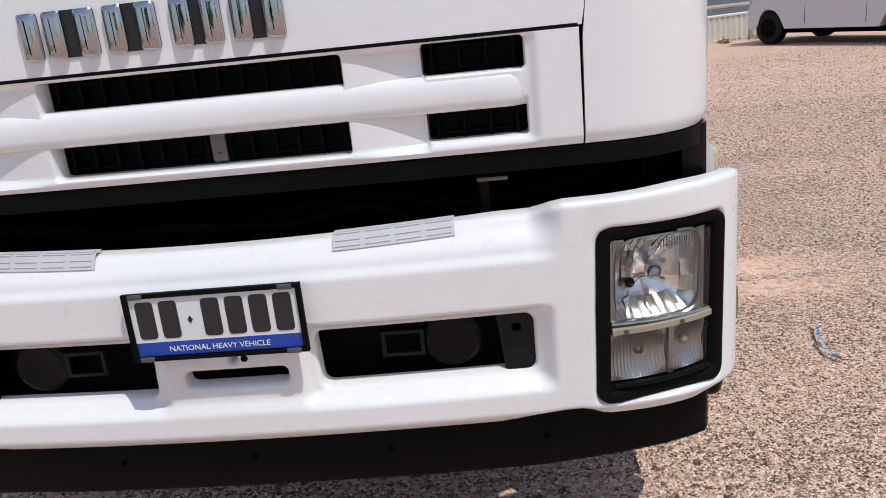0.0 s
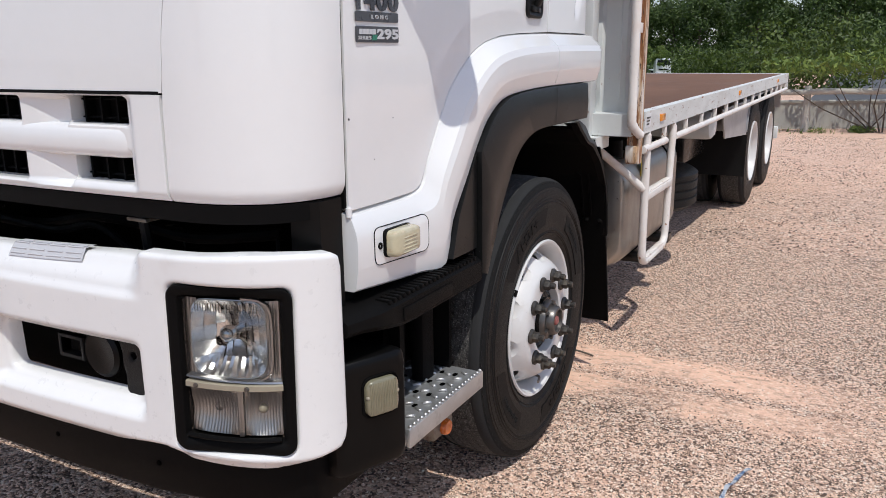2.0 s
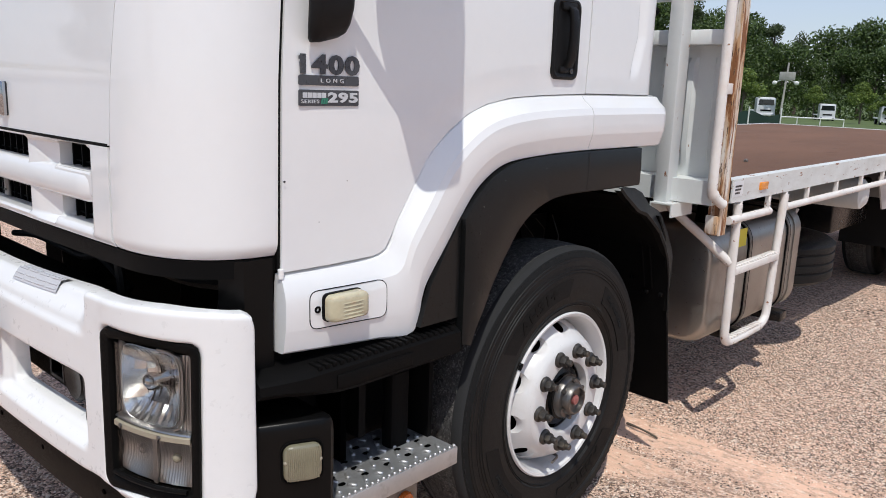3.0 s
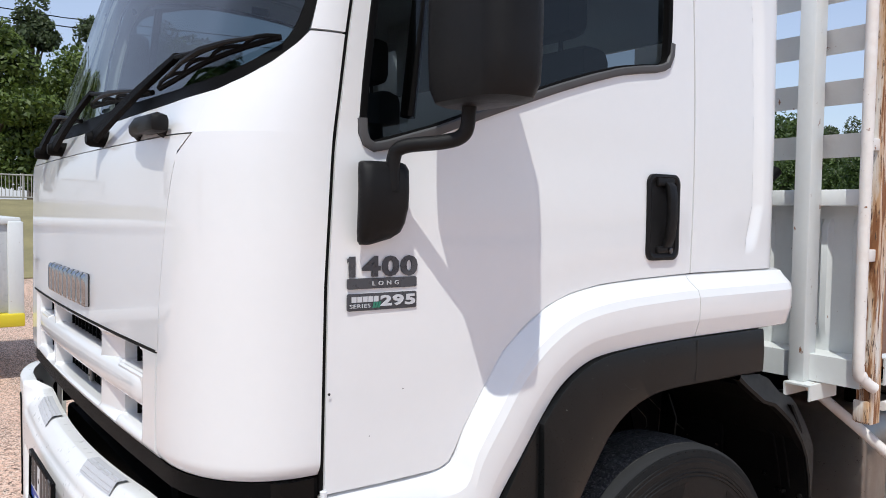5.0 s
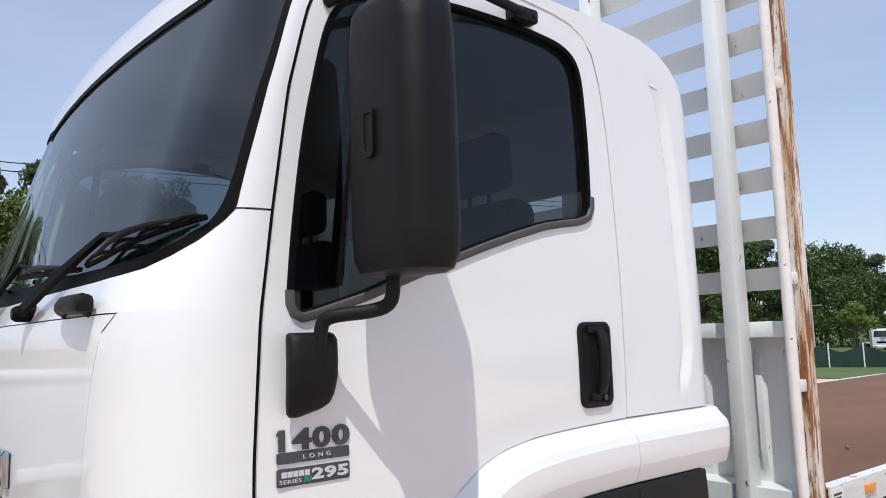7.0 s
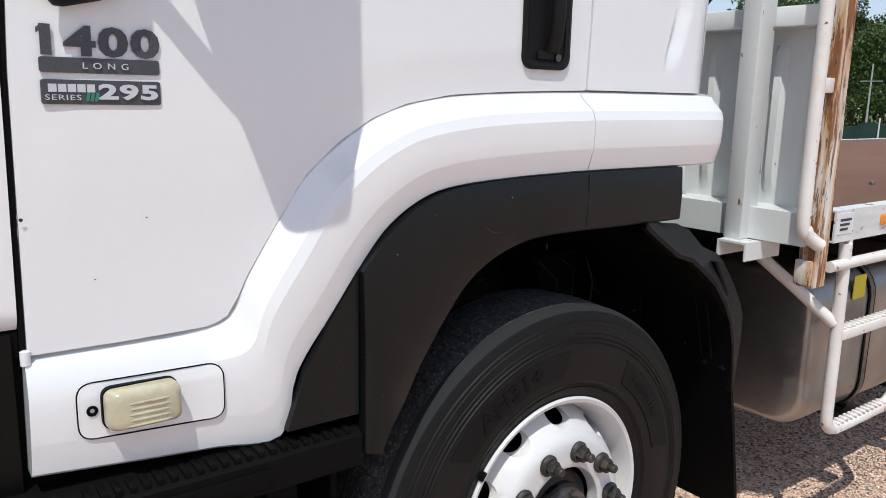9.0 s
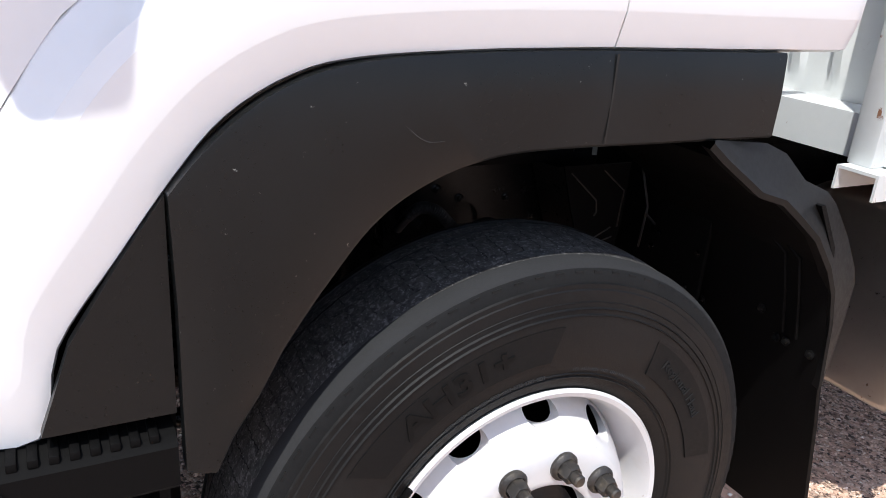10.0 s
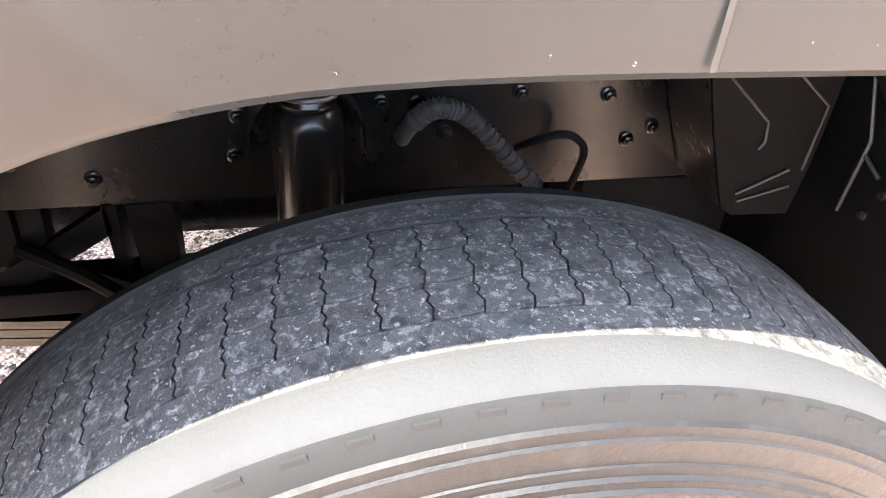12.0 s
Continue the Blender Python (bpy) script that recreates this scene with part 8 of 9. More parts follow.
# ---- timber rail fence and corrugated sheets ----
FA, FB = Vector((-5.6, 11.9, 0)), Vector((16.0, 22.7, 0))
fdir = (FB - FA).normalized()
fnor = Vector((-fdir.y, fdir.x, 0))
rail_fence = thing("rail_fence", "weathered grey log rail fence", "fence", at=(0, 0, 0))
for k in (-1.0, 3.9, 7.5, 10.45, 13.85, 17.2, 20.6, 24.0):
    p = FA + fdir * k
    bm = bmesh.new()
    tube(bm, [p, p + Vector((0.01, 0, 0.5)), p + Vector((0, 0, 0.86))], [0.07, 0.066, 0.062], 9)
    part("post", bm, "timber", rail_fence)
for a, b, h in ((-1.0, 3.9, 0.80), (3.9, 7.5, 0.73), (7.5, 10.45, 0.76), (10.45, 13.85, 0.80), (13.85, 17.2, 0.88), (17.2, 20.6, 0.9), (20.6, 24.0, 0.9)):
    bm = bmesh.new()
    P, Q = FA + fdir * a - fnor * 0.1 + Vector((0, 0, h - 0.02)), FA + fdir * b - fnor * 0.1 + Vector((0, 0, h + 0.03))
    tube(bm, [P.lerp(Q, t) + Vector((0, 0, 0.015 * math.sin(7 * t + a))) for t in span(0, 1, 8)], [0.056 + 0.003 * math.sin(3 * t + b) for t in range(9)], 9)
    part("rail", bm, "timber", rail_fence)
cor = thing("corrugated_fence", "low cream corrugated steel fence with cap rail", "fence")
for a, b, top, mt in ((-1.0, 5.9, 0.53, "concrete"), (5.95, 9.4, 0.53, "concrete"), (9.45, 12.1, 0.56, "corrugated"), (12.15, 14.9, 0.58, "corrugated"), (14.95, 18.0, 0.62, "corrugated"), (18.05, 24.0, 0.66, "corrugated")):
    bm = bmesh.new()
    o = FA + fnor * 0.55
    n = int((b - a) / 0.035)
    sheet(bm, [[o + fdir * t + fnor * (0.022 * math.sin(t * 2 * math.pi / 0.17) * (0.2 if mt == "concrete" else 1.0)) + Vector((0, 0, z)) for z in (-0.3, top)] for t in span(a, b, n)])
    part("panel", bm, mt, cor)
    bm = bmesh.new()
    P, Q = o + fdir * a + Vector((0, 0, top)), o + fdir * b + Vector((0, 0, top))
    tube(bm, [P, Q], 0.035, 6)
    part("cap_rail", bm, "fence_white" if mt == "corrugated" else "concrete", cor)
    bm = bmesh.new()
    q = o + fdir * b
    box(bm, q.x - 0.03, q.x + 0.03, q.y - 0.05, q.y + 0.01, -0.1, top + 0.02)
    part("post", bm, "fence_white", cor)
bm = bmesh.new()
random.seed(8)
for k in range(520):
    t = random.choice((3.9, 4.4, 7.5, 10.45, 10.6, 13.85, 17.0)) + random.gauss(0, 0.45)
    p = FA + fdir * t + fnor * random.uniform(-0.5, 0.45)
    h = random.uniform(0.03, 0.12)
    w = Vector((random.uniform(-0.012, 0.012), random.uniform(-0.012, 0.012), 0))
    tip = p + Vector((random.uniform(-0.06, 0.06), random.uniform(-0.06, 0.06), h))
    bm.faces.new((bm.verts.new(p - w), bm.verts.new(p + w), bm.verts.new(tip)))
weeds = tagged(part("weeds", bm, "leaf_bright"), "sparse green and dry weeds along the fence", "weeds", "", "stuff")

# white palisade fence behind the car park
pal = thing("palisade_fence", "white steel palisade fence behind car park", "fence")
bm = bmesh.new()
P0, P1 = Vector((3.4, 53.5, 0.62)), Vector((24.0, 54.5, 0.62))
for k in range(0, 240):
    p = P0.lerp(P1, k / 239)
    box(bm, p.x - 0.03, p.x + 0.03, p.y, p.y + 0.02, p.z + 0.1, p.z + 2.05 + 0.05 * (k % 2))
tagged(part("picket", bm, "fence_white", pal), "", "", "", "stuff")
for h in (0.12, 1.75):
    bm = bmesh.new()
    box(bm, P0.x, P1.x, 53.9, 54.0, 0.62 + h, 0.62 + h + 0.07)
    part("rail", bm, "fence_white", pal)
for k in range(9):
    bm = bmesh.new()
    p = P0.lerp(P1, k / 8)
    box(bm, p.x - 0.06, p.x + 0.06, p.y - 0.05, p.y + 0.05, 0.4, 2.6)
    part("post", bm, "fence_white", pal)


# ---- trees ----
def leaf_cloud(name, clumps, per, leaf, material, parent, seed, thin=1.0):
    """Leaves as small bent quads scattered in the given clumps (centre, radii)."""
    rng = np.random.default_rng(seed)
    vs, fs = [], []
    for (cx, cy, cz), (rx, ry, rz) in clumps:
        d = rng.normal(size=(per, 3))
        d /= np.linalg.norm(d, axis=1)[:, None]
        r = rng.uniform(0.35, 1.0, (per, 1)) ** 0.5
        c = d * r * np.array((rx, ry, rz)) + np.array((cx, cy, cz))
        a = rng.normal(size=(per, 3))
        a /= np.linalg.norm(a, axis=1)[:, None]
        b = np.cross(a, d + 0.4 * rng.normal(size=(per, 3)))
        b /= np.linalg.norm(b, axis=1)[:, None] + 1e-9
        s = leaf * rng.uniform(0.6, 1.3, (per, 1))
        quad = np.stack([c - a * s, c + b * s * 0.5 * thin, c + a * s, c - b * s * 0.5 * thin], 1)
        base = len(vs) * 4 * 0 + sum(len(q) for q in vs)
        vs.append(quad.reshape(-1, 3))
        idx = np.arange(per * 4).reshape(-1, 4) + base
        fs.append(idx)
    me = bpy.data.meshes.new(name)
    me.from_pydata(np.concatenate(vs).tolist(), [], np.concatenate(fs).tolist())
    me.materials.append(M[material])
    ob = new(name, me)
    ob.parent = parent
    return ob


def tree(label, height, spread, kind, seed, group):
    """A trunk with limbs and a crown of leaf clumps, at the origin."""
    rng = random.Random(seed)
    t = thing("tree", label, "tree", group)
    bm = bmesh.new()
    lean = Vector((rng.uniform(-0.04, 0.04), rng.uniform(-0.04, 0.04), 0)) * height
    top = lean + Vector((0, 0, height * 0.8))
    r0 = 0.022 * height
    tube(bm, [Vector((0, 0, -0.3)), lean * 0.2 + Vector((0, 0, height * 0.2)), lean * 0.5 + Vector((0, 0, height * 0.45)), top], [r0 * 1.2, r0 * 0.9, r0 * 0.65, r0 * 0.15], 8)
    clumps = []
    n = {"gum": 13, "full": 52}.get(kind, 17)
    tops = []
    for k in range(n):
        f = rng.uniform({"dense": 0.22, "full": 0.1}.get(kind, 0.42), 1.0)
        a = rng.uniform(0, 6.283)
        wide = math.sin(min(1.0, f * 1.05) * math.pi * 0.86 + 0.25)
        rad = spread * max(0.15, wide) * rng.uniform(0.3, 0.85)
        c = lean * f + Vector((math.cos(a) * rad, math.sin(a) * rad, height * f * 0.93))
        start = lean * (f * 0.75) + Vector((0, 0, height * f * 0.62))
        tube(bm, [start, start.lerp(c, 0.6) + Vector((0, 0, 0.03 * height)), c], [r0 * 0.35, r0 * 0.2, r0 * 0.06], 6)
        q = spread * {"dense": 0.5, "full": 0.30}.get(kind, 0.36) * rng.uniform(0.7, 1.2)
        clumps.append((tuple(c), (q, q, q * rng.uniform(0.6, 0.85))))
        if kind == "full":
            tops.append(clumps.pop() if f > 0.78 and k % 2 else None)
    clumps.append((tuple(top + Vector((0, 0, height * 0.08))), (spread * 0.4, spread * 0.4, height * 0.11)))
    part("trunk", bm, "bark", t)
    leaf_cloud("crown", clumps, 330, 0.17 if height > 4 else 0.09, {"gum": "leaf_gum", "dense": "leaf_dark", "full": "leaf_hedge", "bright": "leaf_bright"}[kind], t, seed)
    # some upper clumps get brighter leaves than the rest
    if any(tops):
        leaf_cloud("new_growth", [c for c in tops if c], 330, 0.15, "leaf_bright", t, seed + 1)
    return t


def spot(az, dist, dz=0.0):
    """A place by compass angle and distance from where the camera lingers."""
    x, y = 2.5 + dist * math.sin(radians(az)), -0.5 + dist * math.cos(radians(az))
    return Vector((x, y, ground_z(x, y) + dz))


def put(proto, az, dist, scale, turn, used):
    p = spot(az, dist)
    if proto.name in used:
        scale /= used[proto.name]
        return copy_thing(proto, Matrix.LocRotScale(p, Euler((0, 0, turn)), Vector((scale, scale, scale))))
    used[proto.name] = scale
    proto.matrix_basis = Matrix.LocRotScale(p, Euler((0, 0, turn)), Vector((scale, scale, scale)))
    return proto


used = {}
protos = [tree("tall dark gum tree with open crown", 13, 3.2, "gum", 11, "trees behind the yard"), tree("dense dark green tree", 9, 3.6, "dense", 12, "trees behind the yard"),
          tree("dense spreading green tree", 8, 4.2, "dense", 13, "trees behind the yard"), tree("slender gum tree with grey trunk", 14, 2.6, "gum", 14, "trees behind the yard")]
rng = random.Random(21)
az = -33.0
k = 0
while az < 17:
    top_el = lerp_table(((-33, 7.0), (-28.5, 7.6), (-25.5, 6.6), (-23, 5.8), (-21.5, 4.0), (-20.5, 4.9), (-18.3, 4.4), (-16, 4.9), (-14, 5.2), (-10, 6.0), (-4, 6.0), (4, 5.0), (16, 5.0)), az)
    d = rng.uniform(112, 126)
    h = d * math.tan(radians(top_el)) + 1.7 + 1.3
    pr = protos[(k * 7 + 3) % 4]
    base_h = {0: 13, 1: 9, 2: 8, 3: 14}[protos.index(pr)]
    put(pr, az, d, h / base_h * rng.uniform(0.86, 1.02), rng.uniform(0, 6), used)
    put(protos[1 + k % 2], az + 0.8, d - rng.uniform(8, 15), h / 9 * rng.uniform(0.55, 0.8), rng.uniform(0, 6), used)
    az += rng.uniform(1.5, 2.1)
    k += 1
full = tree("large leafy green tree with brighter upper leaves", 10, 4.0, "full", 15, "trees on the bank")
for az, d, s in ((-93, 40, 0.95), (-88.5, 43, 0.96), (-84.0, 38, 0.82), (-79.6, 42, 0.78), (-75.5, 44, 0.85), (-71, 43, 0.9)):
    put(full, az, d, s, az, used)
for az, d, s in ((-86, 47, 0.78), (-81.6, 46, 0.84), (-78.0, 47, 0.80), (-73, 50, 0.8), (-69, 46, 0.7)):
    put(protos[0 if int(d) % 2 else 3], az, d, s, az, used)
# unseen trees added behind where the camera starts, for reflections
for az in range(100, 280, 15):
    put(protos[az % 4], az + 7 * math.sin(az), 62 + 9 * math.sin(az * 3), 0.9, az, used)

bush = tree("bright green bushy shrub", 3.6, 1.5, "bright", 31, "shrubs on the grass")
put(bush, -15.1, 74, 0.95, 0.4, used)
for az, d, s in ((-22.4, 62, 1.05), (-13.6, 76, 0.75), (-17.9, 98, 1.0)):
    put(bush, az, d, s, az, used)
rng = random.Random(8)
under = thing("undergrowth", "dark green undergrowth below the far trees", "bushes")
clumps = []
for az in span(-34, 17, 74):
    p = spot(az, 101 + rng.uniform(-4, 4))
    clumps.append(((p.x, p.y, p.z + rng.uniform(0.6, 1.6)), (2.2, 2.0, rng.uniform(1.6, 3.4))))
leaf_cloud("foliage", clumps, 300, 0.2, "leaf_dark", under, 44)
rng = random.Random(5)
hedge = thing("hedge", "long clipped dark green hedge", "hedge")
clumps = []
for az in span(-12.4, 5, 36):
    p = spot(az, 66 + rng.uniform(-1, 1))
    clumps.append(((p.x, p.y, p.z + 1.0), (1.5, 1.2, rng.uniform(1.1, 1.7))))
leaf_cloud("foliage", clumps, 420, 0.12, "leaf_hedge", hedge, 41)
hedge2 = thing("hedge", "thick green bushes by the fence", "hedge")
clumps = []
for x in span(-1.5, 1.5, 6):
    clumps.append(((x + rng.uniform(-0.3, 0.3), 31 + rng.uniform(-1.5, 1.5), rng.uniform(0.6, 1.2)), (1.5, 1.4, rng.uniform(1.2, 1.9))))
leaf_cloud("foliage", clumps, 900, 0.085, "leaf_hedge", hedge2, 42)

# shrub with thin bare stems in front of the fence
shrub = thing("shrub", "leafy shrub with thin bare stems at the fence", "shrub")
rng = random.Random(17)
clumps = []
bm = bmesh.new()
sb = FA + fdir * 8.55 - fnor * 0.25
for k in range(7):
    a = k * 0.9 + 0.3
    e = sb + fdir * (math.cos(a) * rng.uniform(0.8, 1.75) - 0.15) + fnor * (math.sin(a) * 0.45) + Vector((0, 0, rng.uniform(1.05, 1.35)))
    m1 = sb.lerp(e, 0.45) + Vector((0, 0, -0.05))
    tube(bm, [sb + fdir * 0.05 * k, m1, e], [0.016, 0.011, 0.004], 6)
    for j in range(3):
        c = e + fdir * rng.uniform(-0.35, 0.35) + fnor * rng.uniform(-0.2, 0.2) + Vector((0, 0, rng.uniform(-0.12, 0.16)))
        clumps.append((tuple(c), (0.36, 0.34, 0.17)))
part("stem", bm, "bark", shrub)
leaf_cloud("leaves", clumps, 85, 0.075, "leaf_bright", shrub, 43, 0.7)
tufts = []
rng = random.Random(23)
for k in range(26):
    p = FA + fdir * rng.uniform(5.0, 16.0) * (1 if k % 3 else 0.55) - fnor * rng.uniform(0.05, 0.3)
    tufts.append(((p.x, p.y, 0.05), (0.16, 0.16, rng.uniform(0.04, 0.10))))
tagged(leaf_cloud("grass_tufts", tufts, 60, 0.05, "leaf_bright", None, 45, 0.35), "small green grass tufts along the fence", "grass", "", "stuff")


# ---- parked vehicles ----
def road_wheel(parent, c, r, w, rim_mat, axis="y", rim_r=0.62):
    bm = bmesh.new()
    pr = ((0.0, -w / 2), (r * rim_r, -w / 2), (r * 0.92, -w / 2), (r, -w * 0.36), (r, w * 0.36), (r * 0.92, w / 2), (r * rim_r, w / 2))
    lathe(bm, pr, c, 28, axis)
    wh = part("wheel", bm, "rubber", parent)
    bm = bmesh.new()
    for sg in (1, -1):
        lathe(bm, ((r * rim_r, sg * w / 2), (r * rim_r * 0.92, sg * w * 0.52), (r * 0.5, sg * w * 0.40), (r * 0.16, sg * w * 0.44), (0.0, sg * w * 0.46)), c, 28, axis)
    part("rim", bm, rim_mat, wh)
    bm = bmesh.new()
    for k in range(6):
        a = k * math.pi / 3
        for sg in (1, -1):
            o = Vector((0, sg * w * 0.47, 0))
            tube(bm, [Vector(c) + o + Vector((math.cos(a), 0, math.sin(a))) * r * 0.15, Vector(c) + o + Vector((math.cos(a), 0, math.sin(a))) * r * rim_r * 0.93], r * 0.055, 6)
    part("spoke", bm, rim_mat, wh, split=True)
    return wh


def build_van():
    v = thing("van", "white panel van parked by the fence", "van")
    # side profile along x (forward), from sill up
    L = [(-2.42, 0.42), (-2.46, 0.9), (-2.44, 1.5), (-2.36, 1.86), (-2.2, 1.94), (-0.5, 1.98), (0.9, 1.93), (1.30, 1.80), (1.78, 1.30), (1.98, 1.12), (2.32, 1.0), (2.42, 0.85), (2.44, 0.55), (2.38, 0.36), (1.9, 0.30), (-1.0, 0.30), (-2.1, 0.34)]
    arches = lambda x, z: z

    def width(x, z):
        return 0.95 - 0.13 * smooth_step(1.0, 1.95, z) - 0.12 * smooth_step(1.7, 2.44, x)
    bm = bmesh.new()
    xs_ = span(-2.46, 2.44, 60)
    up = lambda x: lerp_table(((-2.46, 1.5), (-2.40, 1.80), (-2.2, 1.94), (-0.5, 1.98), (0.9, 1.93), (1.25, 1.82), (1.75, 1.30), (1.98, 1.13), (2.32, 1.0), (2.44, 0.8)), x)
    secs = []
    for x in xs_:
        lo = 0.33
        for wx in (1.5, -1.5):
            dd = abs(x - wx)
            if dd < 0.39:
                lo = max(lo, 0.34 + math.sqrt(0.39 ** 2 - dd * dd))
        t = up(x)
        half = []
        for f in (0.0, 0.08, 0.3, 0.5, 0.62, 0.8, 0.93, 0.985, 1.0):
            z = lo + (t - lo) * f
            w = width(x, z)
            if f >= 0.93:
                w -= 0.05 + (0.09 if f > 0.98 else 0)
            if f == 1.0:
                w -= 0.15
            half.append((w, z))
        secs.append([(x, w, z) for w, z in half] + [(x, -w, z) for w, z in reversed(half)])
    loft(bm, secs, close=True)
    body = part("body", bm, "van", v)
    M["carglass"] = mat("dark_vehicle_glass", (0.015, 0.018, 0.02), 0.05, vary=0.05, coat=0.5)
    for sg in (1, -1):
        for pts in ([(1.22, 1.72), (0.62, 1.78), (0.60, 1.20), (1.58, 1.17)], [(0.52, 1.79), (-0.75, 1.81), (-0.75, 1.2), (0.50, 1.2)], [(-0.85, 1.81), (-2.2, 1.78), (-2.25, 1.2), (-0.85, 1.2)]):
            bm = bmesh.new()
            prism(bm, [(x, sg * (width(x, z) + 0.004), z) for x, z in pts], (0, sg * 0.006, 0))
            part("window", bm, "carglass", v)
        for x in (0.56, -0.80, 1.62):
            bm = bmesh.new()
            prism(bm, [(x - 0.005, sg * (width(x, z) + 0.002), z) for z in (0.42, 1.18)] + [(x + 0.005, sg * (width(x, z) + 0.002), z) for z in (1.18, 0.42)], (0, sg * 0.004, 0))
            part("door_gap", bm, "mattblack", v)
        for x in (0.68, 0.40):
            bm = bmesh.new()
            box(bm, x - 0.07, x + 0.07, sg * 0.955 - 0.02, sg * 0.955 + 0.02, 1.06, 1.10, 0.01)
            part("door_handle", bm, "mattblack", v)
        bm = bmesh.new()
        box(bm, 1.42, 1.56, sg * 1.05 - 0.09, sg * 1.05 + 0.09, 1.12, 1.34, 0.03)
        part("wing_mirror", bm, "mattblack", v)
        bm = bmesh.new()
        box(bm, 2.15, 2.40, sg * 0.70 - 0.12, sg * 0.70 + 0.12, 0.80, 0.98, 0.03)
        part("headlamp", bm, "chrome", v)
        for x in (1.5, -1.5):
            road_wheel(v, (x, sg * 0.80, 0.34), 0.34, 0.24, "mattblack")
    bm = bmesh.new()
    prism(bm, [(1.33, -0.72, 1.76), (1.33, 0.72, 1.76), (1.76, 0.80, 1.32), (1.76, -0.80, 1.32)], (0.02, 0, 0.02))
    part("windscreen", bm, "carglass", v)
    bm = bmesh.new()
    box(bm, -2.3, 2.2, -0.7, 0.7, 0.22, 0.36, 0.02)
    part("underbody", bm, "void", v)
    # short nose ahead of the front axle
    for ob in v.children:
        if ob.name.split(".")[0] != "wheel":
            for vert in ob.data.vertices:
                if vert.co.x > 1.5:
                    vert.co.x = 1.5 + (vert.co.x - 1.5) * 0.68
    return v


van = build_van()
van_dir = Vector((-1.28, 2.25, 0)).normalized()
van_left = Vector((-van_dir.y, van_dir.x, 0))
vc = Vector((7.28, 14.72, 0)) - van_left * 0.86 - van_dir * 0.0
van.matrix_basis = Matrix.Translation(vc) @ Matrix.Rotation(math.atan2(van_dir.y, van_dir.x), 4, "Z")


def build_small_truck():
    v = thing("parked_truck", "white cab truck parked on far grass", "truck", "trucks on the grass")
    M.setdefault("carglass", M["window"])
    bm = bmesh.new()
    secs = [[(a, y, 1.55 + b) for a, b in rrect(w, h, 0.2, 4)] for y, w, h in ((-0.9, 1.9, 1.75), (-0.84, 2.05, 1.95), (0.0, 2.1, 2.05), (0.9, 2.1, 2.05))]
    loft(bm, secs, close=True)
    part("cab", bm, "van", v)
    bm = bmesh.new()
    prism(bm, [(-0.88, -0.915, 1.66), (0.88, -0.915, 1.66), (0.80, -0.90, 2.32), (-0.80, -0.90, 2.32)], (0, -0.02, 0))
    part("windscreen", bm, "carglass", v)
    bm = bmesh.new()
    box(bm, -1.05, 1.05, -1.02, -0.85, 0.45, 0.72, 0.05)
    part("bumper", bm, "van", v)
    bm = bmesh.new()
    box(bm, -0.6, 0.6, -0.93, -0.90, 0.95, 1.15, 0.01)
    part("grille", bm, "mattblack", v)
    for sg in (1, -1):
        bm = bmesh.new()
        box(bm, sg * 0.8 - 0.13, sg * 0.8 + 0.13, -1.04, -0.98, 0.5, 0.66, 0.02)
        part("headlamp", bm, "chrome", v)
        for y in (0.0, 3.6):
            road_wheel(v, (sg * 0.88, y, 0.42), 0.42, 0.26, "rim", "x")
    bm = bmesh.new()
    box(bm, -1.05, 1.05, 1.1, 5.4, 0.85, 0.98, 0.02)
    box(bm, -0.4, 0.4, -0.6, 5.2, 0.55, 0.8)
    part("tray", bm, "tray", v)
    return v


pt_ = build_small_truck()
for i, (az, d) in enumerate(((-20.9, 82), (-17.1, 84), (-13.5, 76))):
    p = spot(az, d, -0.1)
    face = Vector((2.5, -0.5, 0)) - p
    m = Matrix.Translation(p) @ Matrix.Rotation(math.atan2(face.y, face.x) + math.pi / 2 + 0.15, 4, "Z") @ Matrix.Scale(0.82, 4)
    if i == 0:
        pt_.matrix_basis = m
    else:
        copy_thing(pt_, m)

# light pole with two floodlights and a board
pole = thing("light_pole", "timber pole with two floodlights and a board", "light pole")
p = spot(-19.9, 80)
bm = bmesh.new()
tube(bm, [p, p + Vector((0.25, 0, 5.2))], [0.11, 0.08], 8)
part("pole", bm, "timber", pole)
for s in (-1, 1):
    bm = bmesh.new()
    tube(bm, [p + Vector((0.2, 0, 3.7)), p + Vector((0.2 + s * 0.9, -0.1, 3.45))], 0.035, 6)
    bmesh.ops.create_uvsphere(bm, u_segments=12, v_segments=8, radius=0.24, matrix=Matrix.Translation(p + Vector((0.2 + s * 1.0, -0.15, 3.35))) @ Matrix.Diagonal((1, 0.6, 0.8, 1)))
    part("floodlight", bm, "fence_white", pole)
bm = bmesh.new()
box(bm, p.x - 0.45, p.x + 1.0, p.y - 0.12, p.y - 0.06, p.z + 3.6, p.z + 4.35, 0.02)
part("board", bm, "concrete", pole)
pole2 = thing("light_pole", "slim pole with cross arm among the trees", "light pole")
p = spot(-24.8, 84)
bm = bmesh.new()
tube(bm, [p, p + Vector((0, 0, 6.0))], [0.10, 0.07], 8)
tube(bm, [p + Vector((-1.0, 0, 4.4)), p + Vector((1.0, 0, 4.4))], 0.05, 6)
part("pole", bm, "timber", pole2)

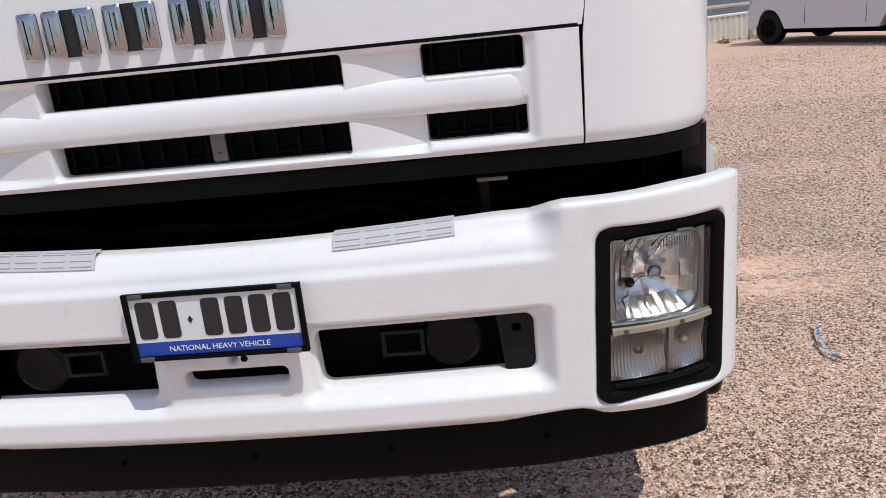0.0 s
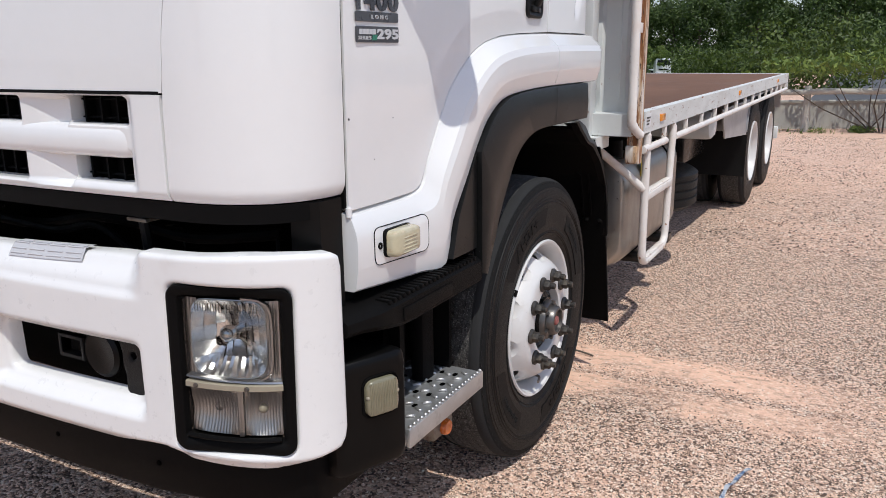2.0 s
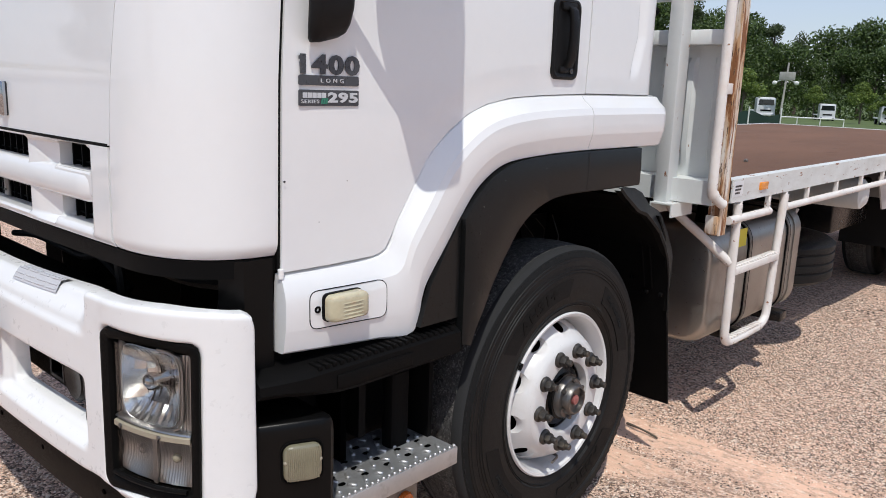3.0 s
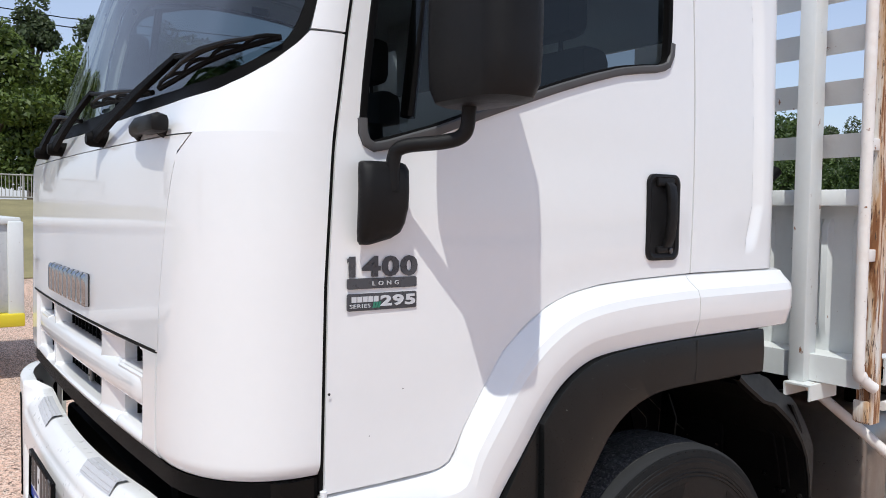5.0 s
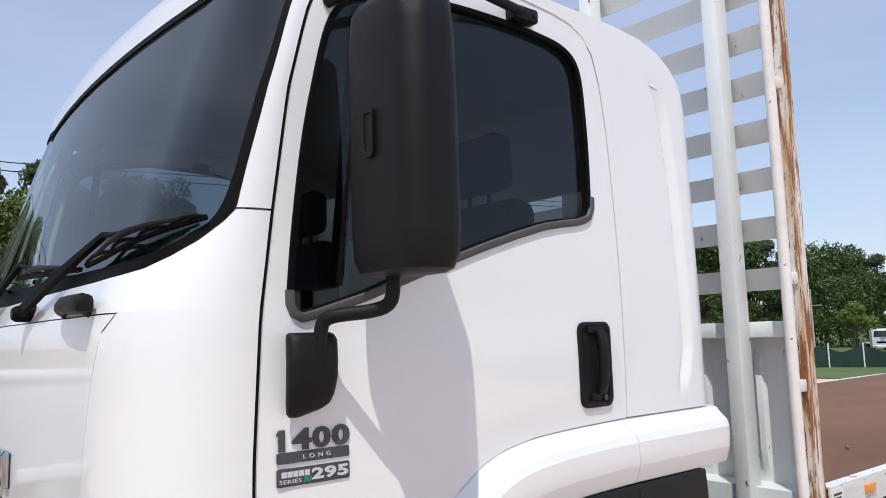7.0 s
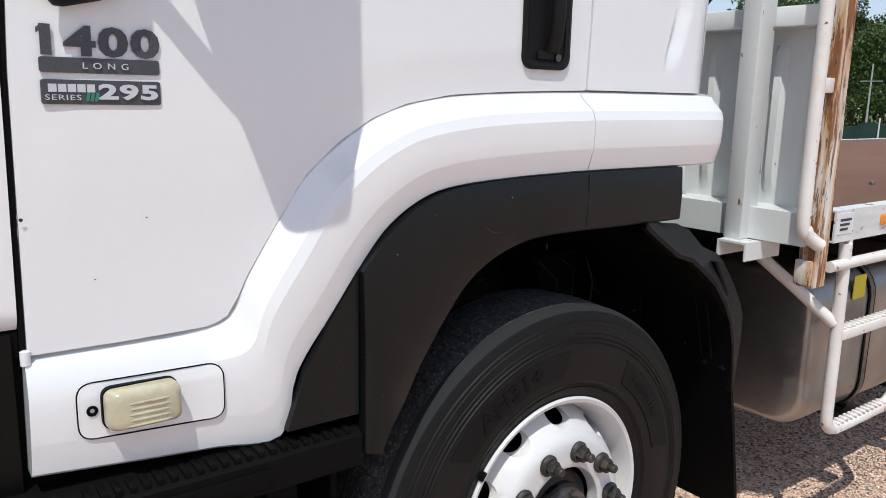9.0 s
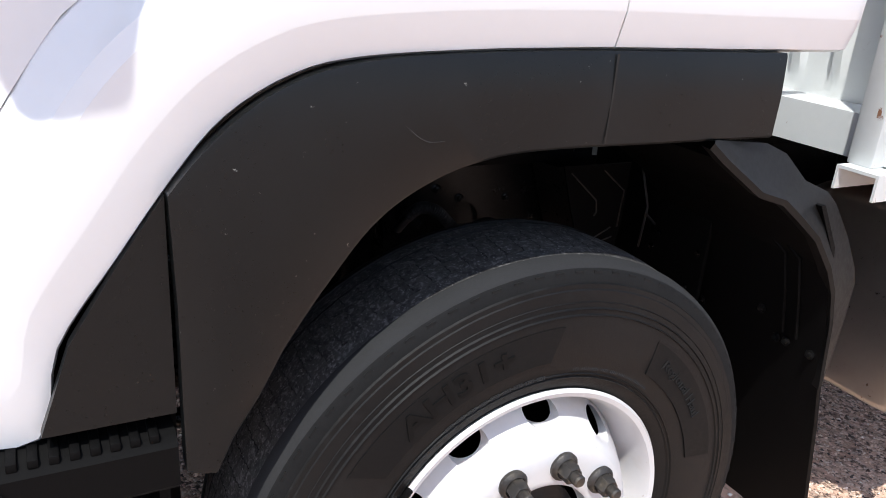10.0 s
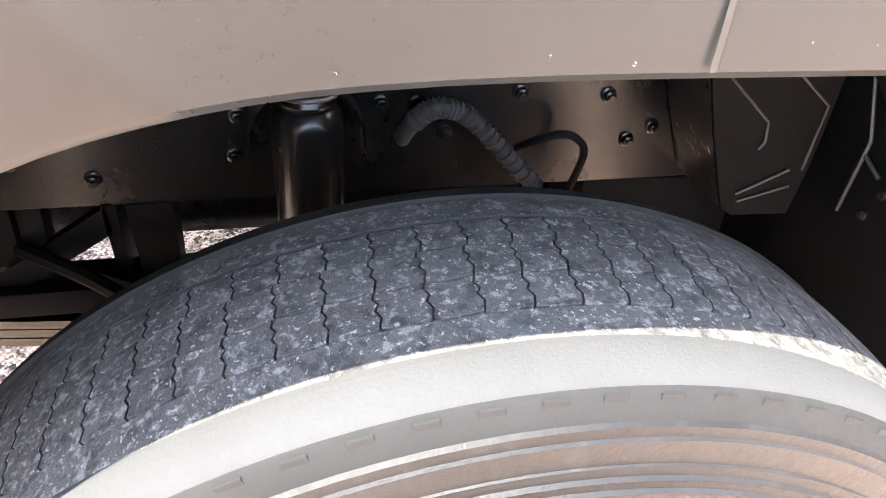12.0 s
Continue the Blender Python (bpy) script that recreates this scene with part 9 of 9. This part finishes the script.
# green shade cloth on posts, low white barrier
cloth = thing("shade_cloth_fence", "dark green shade cloth sagging on posts", "fence")
bm = bmesh.new()
grid = []
for k in range(33):
    p = spot(-30 + 10.2 * k / 32, 40)
    h = 0.85 + 0.12 * math.sin(k * 0.8)
    grid.append([(p.x, p.y + 0.1 * math.sin(k), p.z + z) for z in (0.0, h * 0.5, h)])
sheet(bm, grid, (0, 0.01, 0))
part("cloth", bm, "shadecloth", cloth)
for k in range(6):
    p = spot(-30 + 10.2 * k / 5, 40)
    bm = bmesh.new()
    tube(bm, [p, p + Vector((0, 0, 1.15))], 0.035, 7)
    part("post", bm, "fence_white", cloth)
bar = thing("low_barrier", "low white pipe barrier on grass", "barrier")
for k in range(3):
    a, b = spot(-20.2 + 1.4 * k, 60), spot(-18.8 + 1.4 * k, 60)
    bm = bmesh.new()
    tube(bm, [a, a + Vector((0, 0, 0.5)), b + Vector((0, 0, 0.5)), b], 0.05, 7)
    part("rail", bm, "fence_white", bar)

# white drop-side trailer beside the truck, with a yellow sill
tr = thing("box_trailer", "white steel box trailer with yellow sill", "trailer")
tx = -6.2
bm = bmesh.new()
box(bm, tx - 1.9, tx, -5.2, 0.70, 0.68, 1.60, 0.02)
part("body", bm, "trailer", tr)
bm = bmesh.new()
box(bm, tx - 1.95, tx + 0.035, -5.25, 0.76, 1.57, 1.64, 0.015)
part("top_rail", bm, "tray", tr)
bm = bmesh.new()
box(bm, tx - 0.04, tx + 0.05, 0.64, 0.78, 0.66, 1.60, 0.015)
part("corner_post", bm, "tray", tr)
bm = bmesh.new()
box(bm, tx - 1.9, tx + 0.10, -0.5, 0.78, 0.55, 0.68, 0.015)
part("sill", bm, "yellow", tr, "worn yellow sill")
bm = bmesh.new()
box(bm, tx - 1.9, tx + 0.08, -5.2, -0.51, 0.55, 0.68, 0.015)
part("sill", bm, "tray", tr)
bm = bmesh.new()
tube(bm, [(tx + 0.03, -0.35, 1.22), (tx + 0.05, 0.05, 1.25), (tx + 0.03, 0.26, 1.26)], [0.02, 0.03, 0.015], 7)
part("latch_handle", bm, "mattblack", tr)
bm = bmesh.new()
box(bm, tx, tx + 0.02, 0.27, 0.37, 1.02, 1.12, 0.005)
part("latch_plate", bm, "steel", tr)
bm = bmesh.new()
box(bm, tx - 1.7, tx - 0.1, -5.0, 0.5, 0.42, 0.55)
part("chassis", bm, "void", tr)
for y in (-2.9, -2.0):
    for x in (tx - 0.15, tx - 1.75):
        road_wheel(tr, (x, y, 0.36), 0.36, 0.24, "rim", "x")
# steel rail fence on the bank
bf = thing("bank_fence", "grey steel post and rail fence on bank", "fence")
for k in range(12):
    bm = bmesh.new()
    y = -8 + 2.0 * k
    z = ground_z(-30, y)
    tube(bm, [(-30, y, z - 0.1), (-30, y, z + 1.0)], 0.035, 7)
    part("post", bm, "concrete", bf)
for h in (0.12, 0.95):
    bm = bmesh.new()
    tube(bm, [(-30, -8 + 2.0 * k, ground_z(-30, -8 + 2.0 * k) + h) for k in range(12)], 0.03, 7)
    part("rail", bm, "concrete", bf)
bm = bmesh.new()
for k in range(180):
    y = -8 + 22 * k / 179
    z = ground_z(-30, y)
    box(bm, -30.008, -29.992, y - 0.012, y + 0.012, z + 0.12, z + 0.95)
tagged(part("bar", bm, "concrete", bf), "", "", "", "stuff")
# overhead wires
wires = thing("overhead_wires", "thin overhead power lines", "wires")
for h, o in ((13.0, 0.0), (12.4, 0.6)):
    bm = bmesh.new()
    tube(bm, [Vector((-44 + o, -60, h + 4)), Vector((-44 + o, -20, h - 0.6)), Vector((-44 + o, 8, h - 1.0)), Vector((-44 + o, 60, h + 1))], 0.03, 5)
    part("wire", bm, "mattblack", wires)
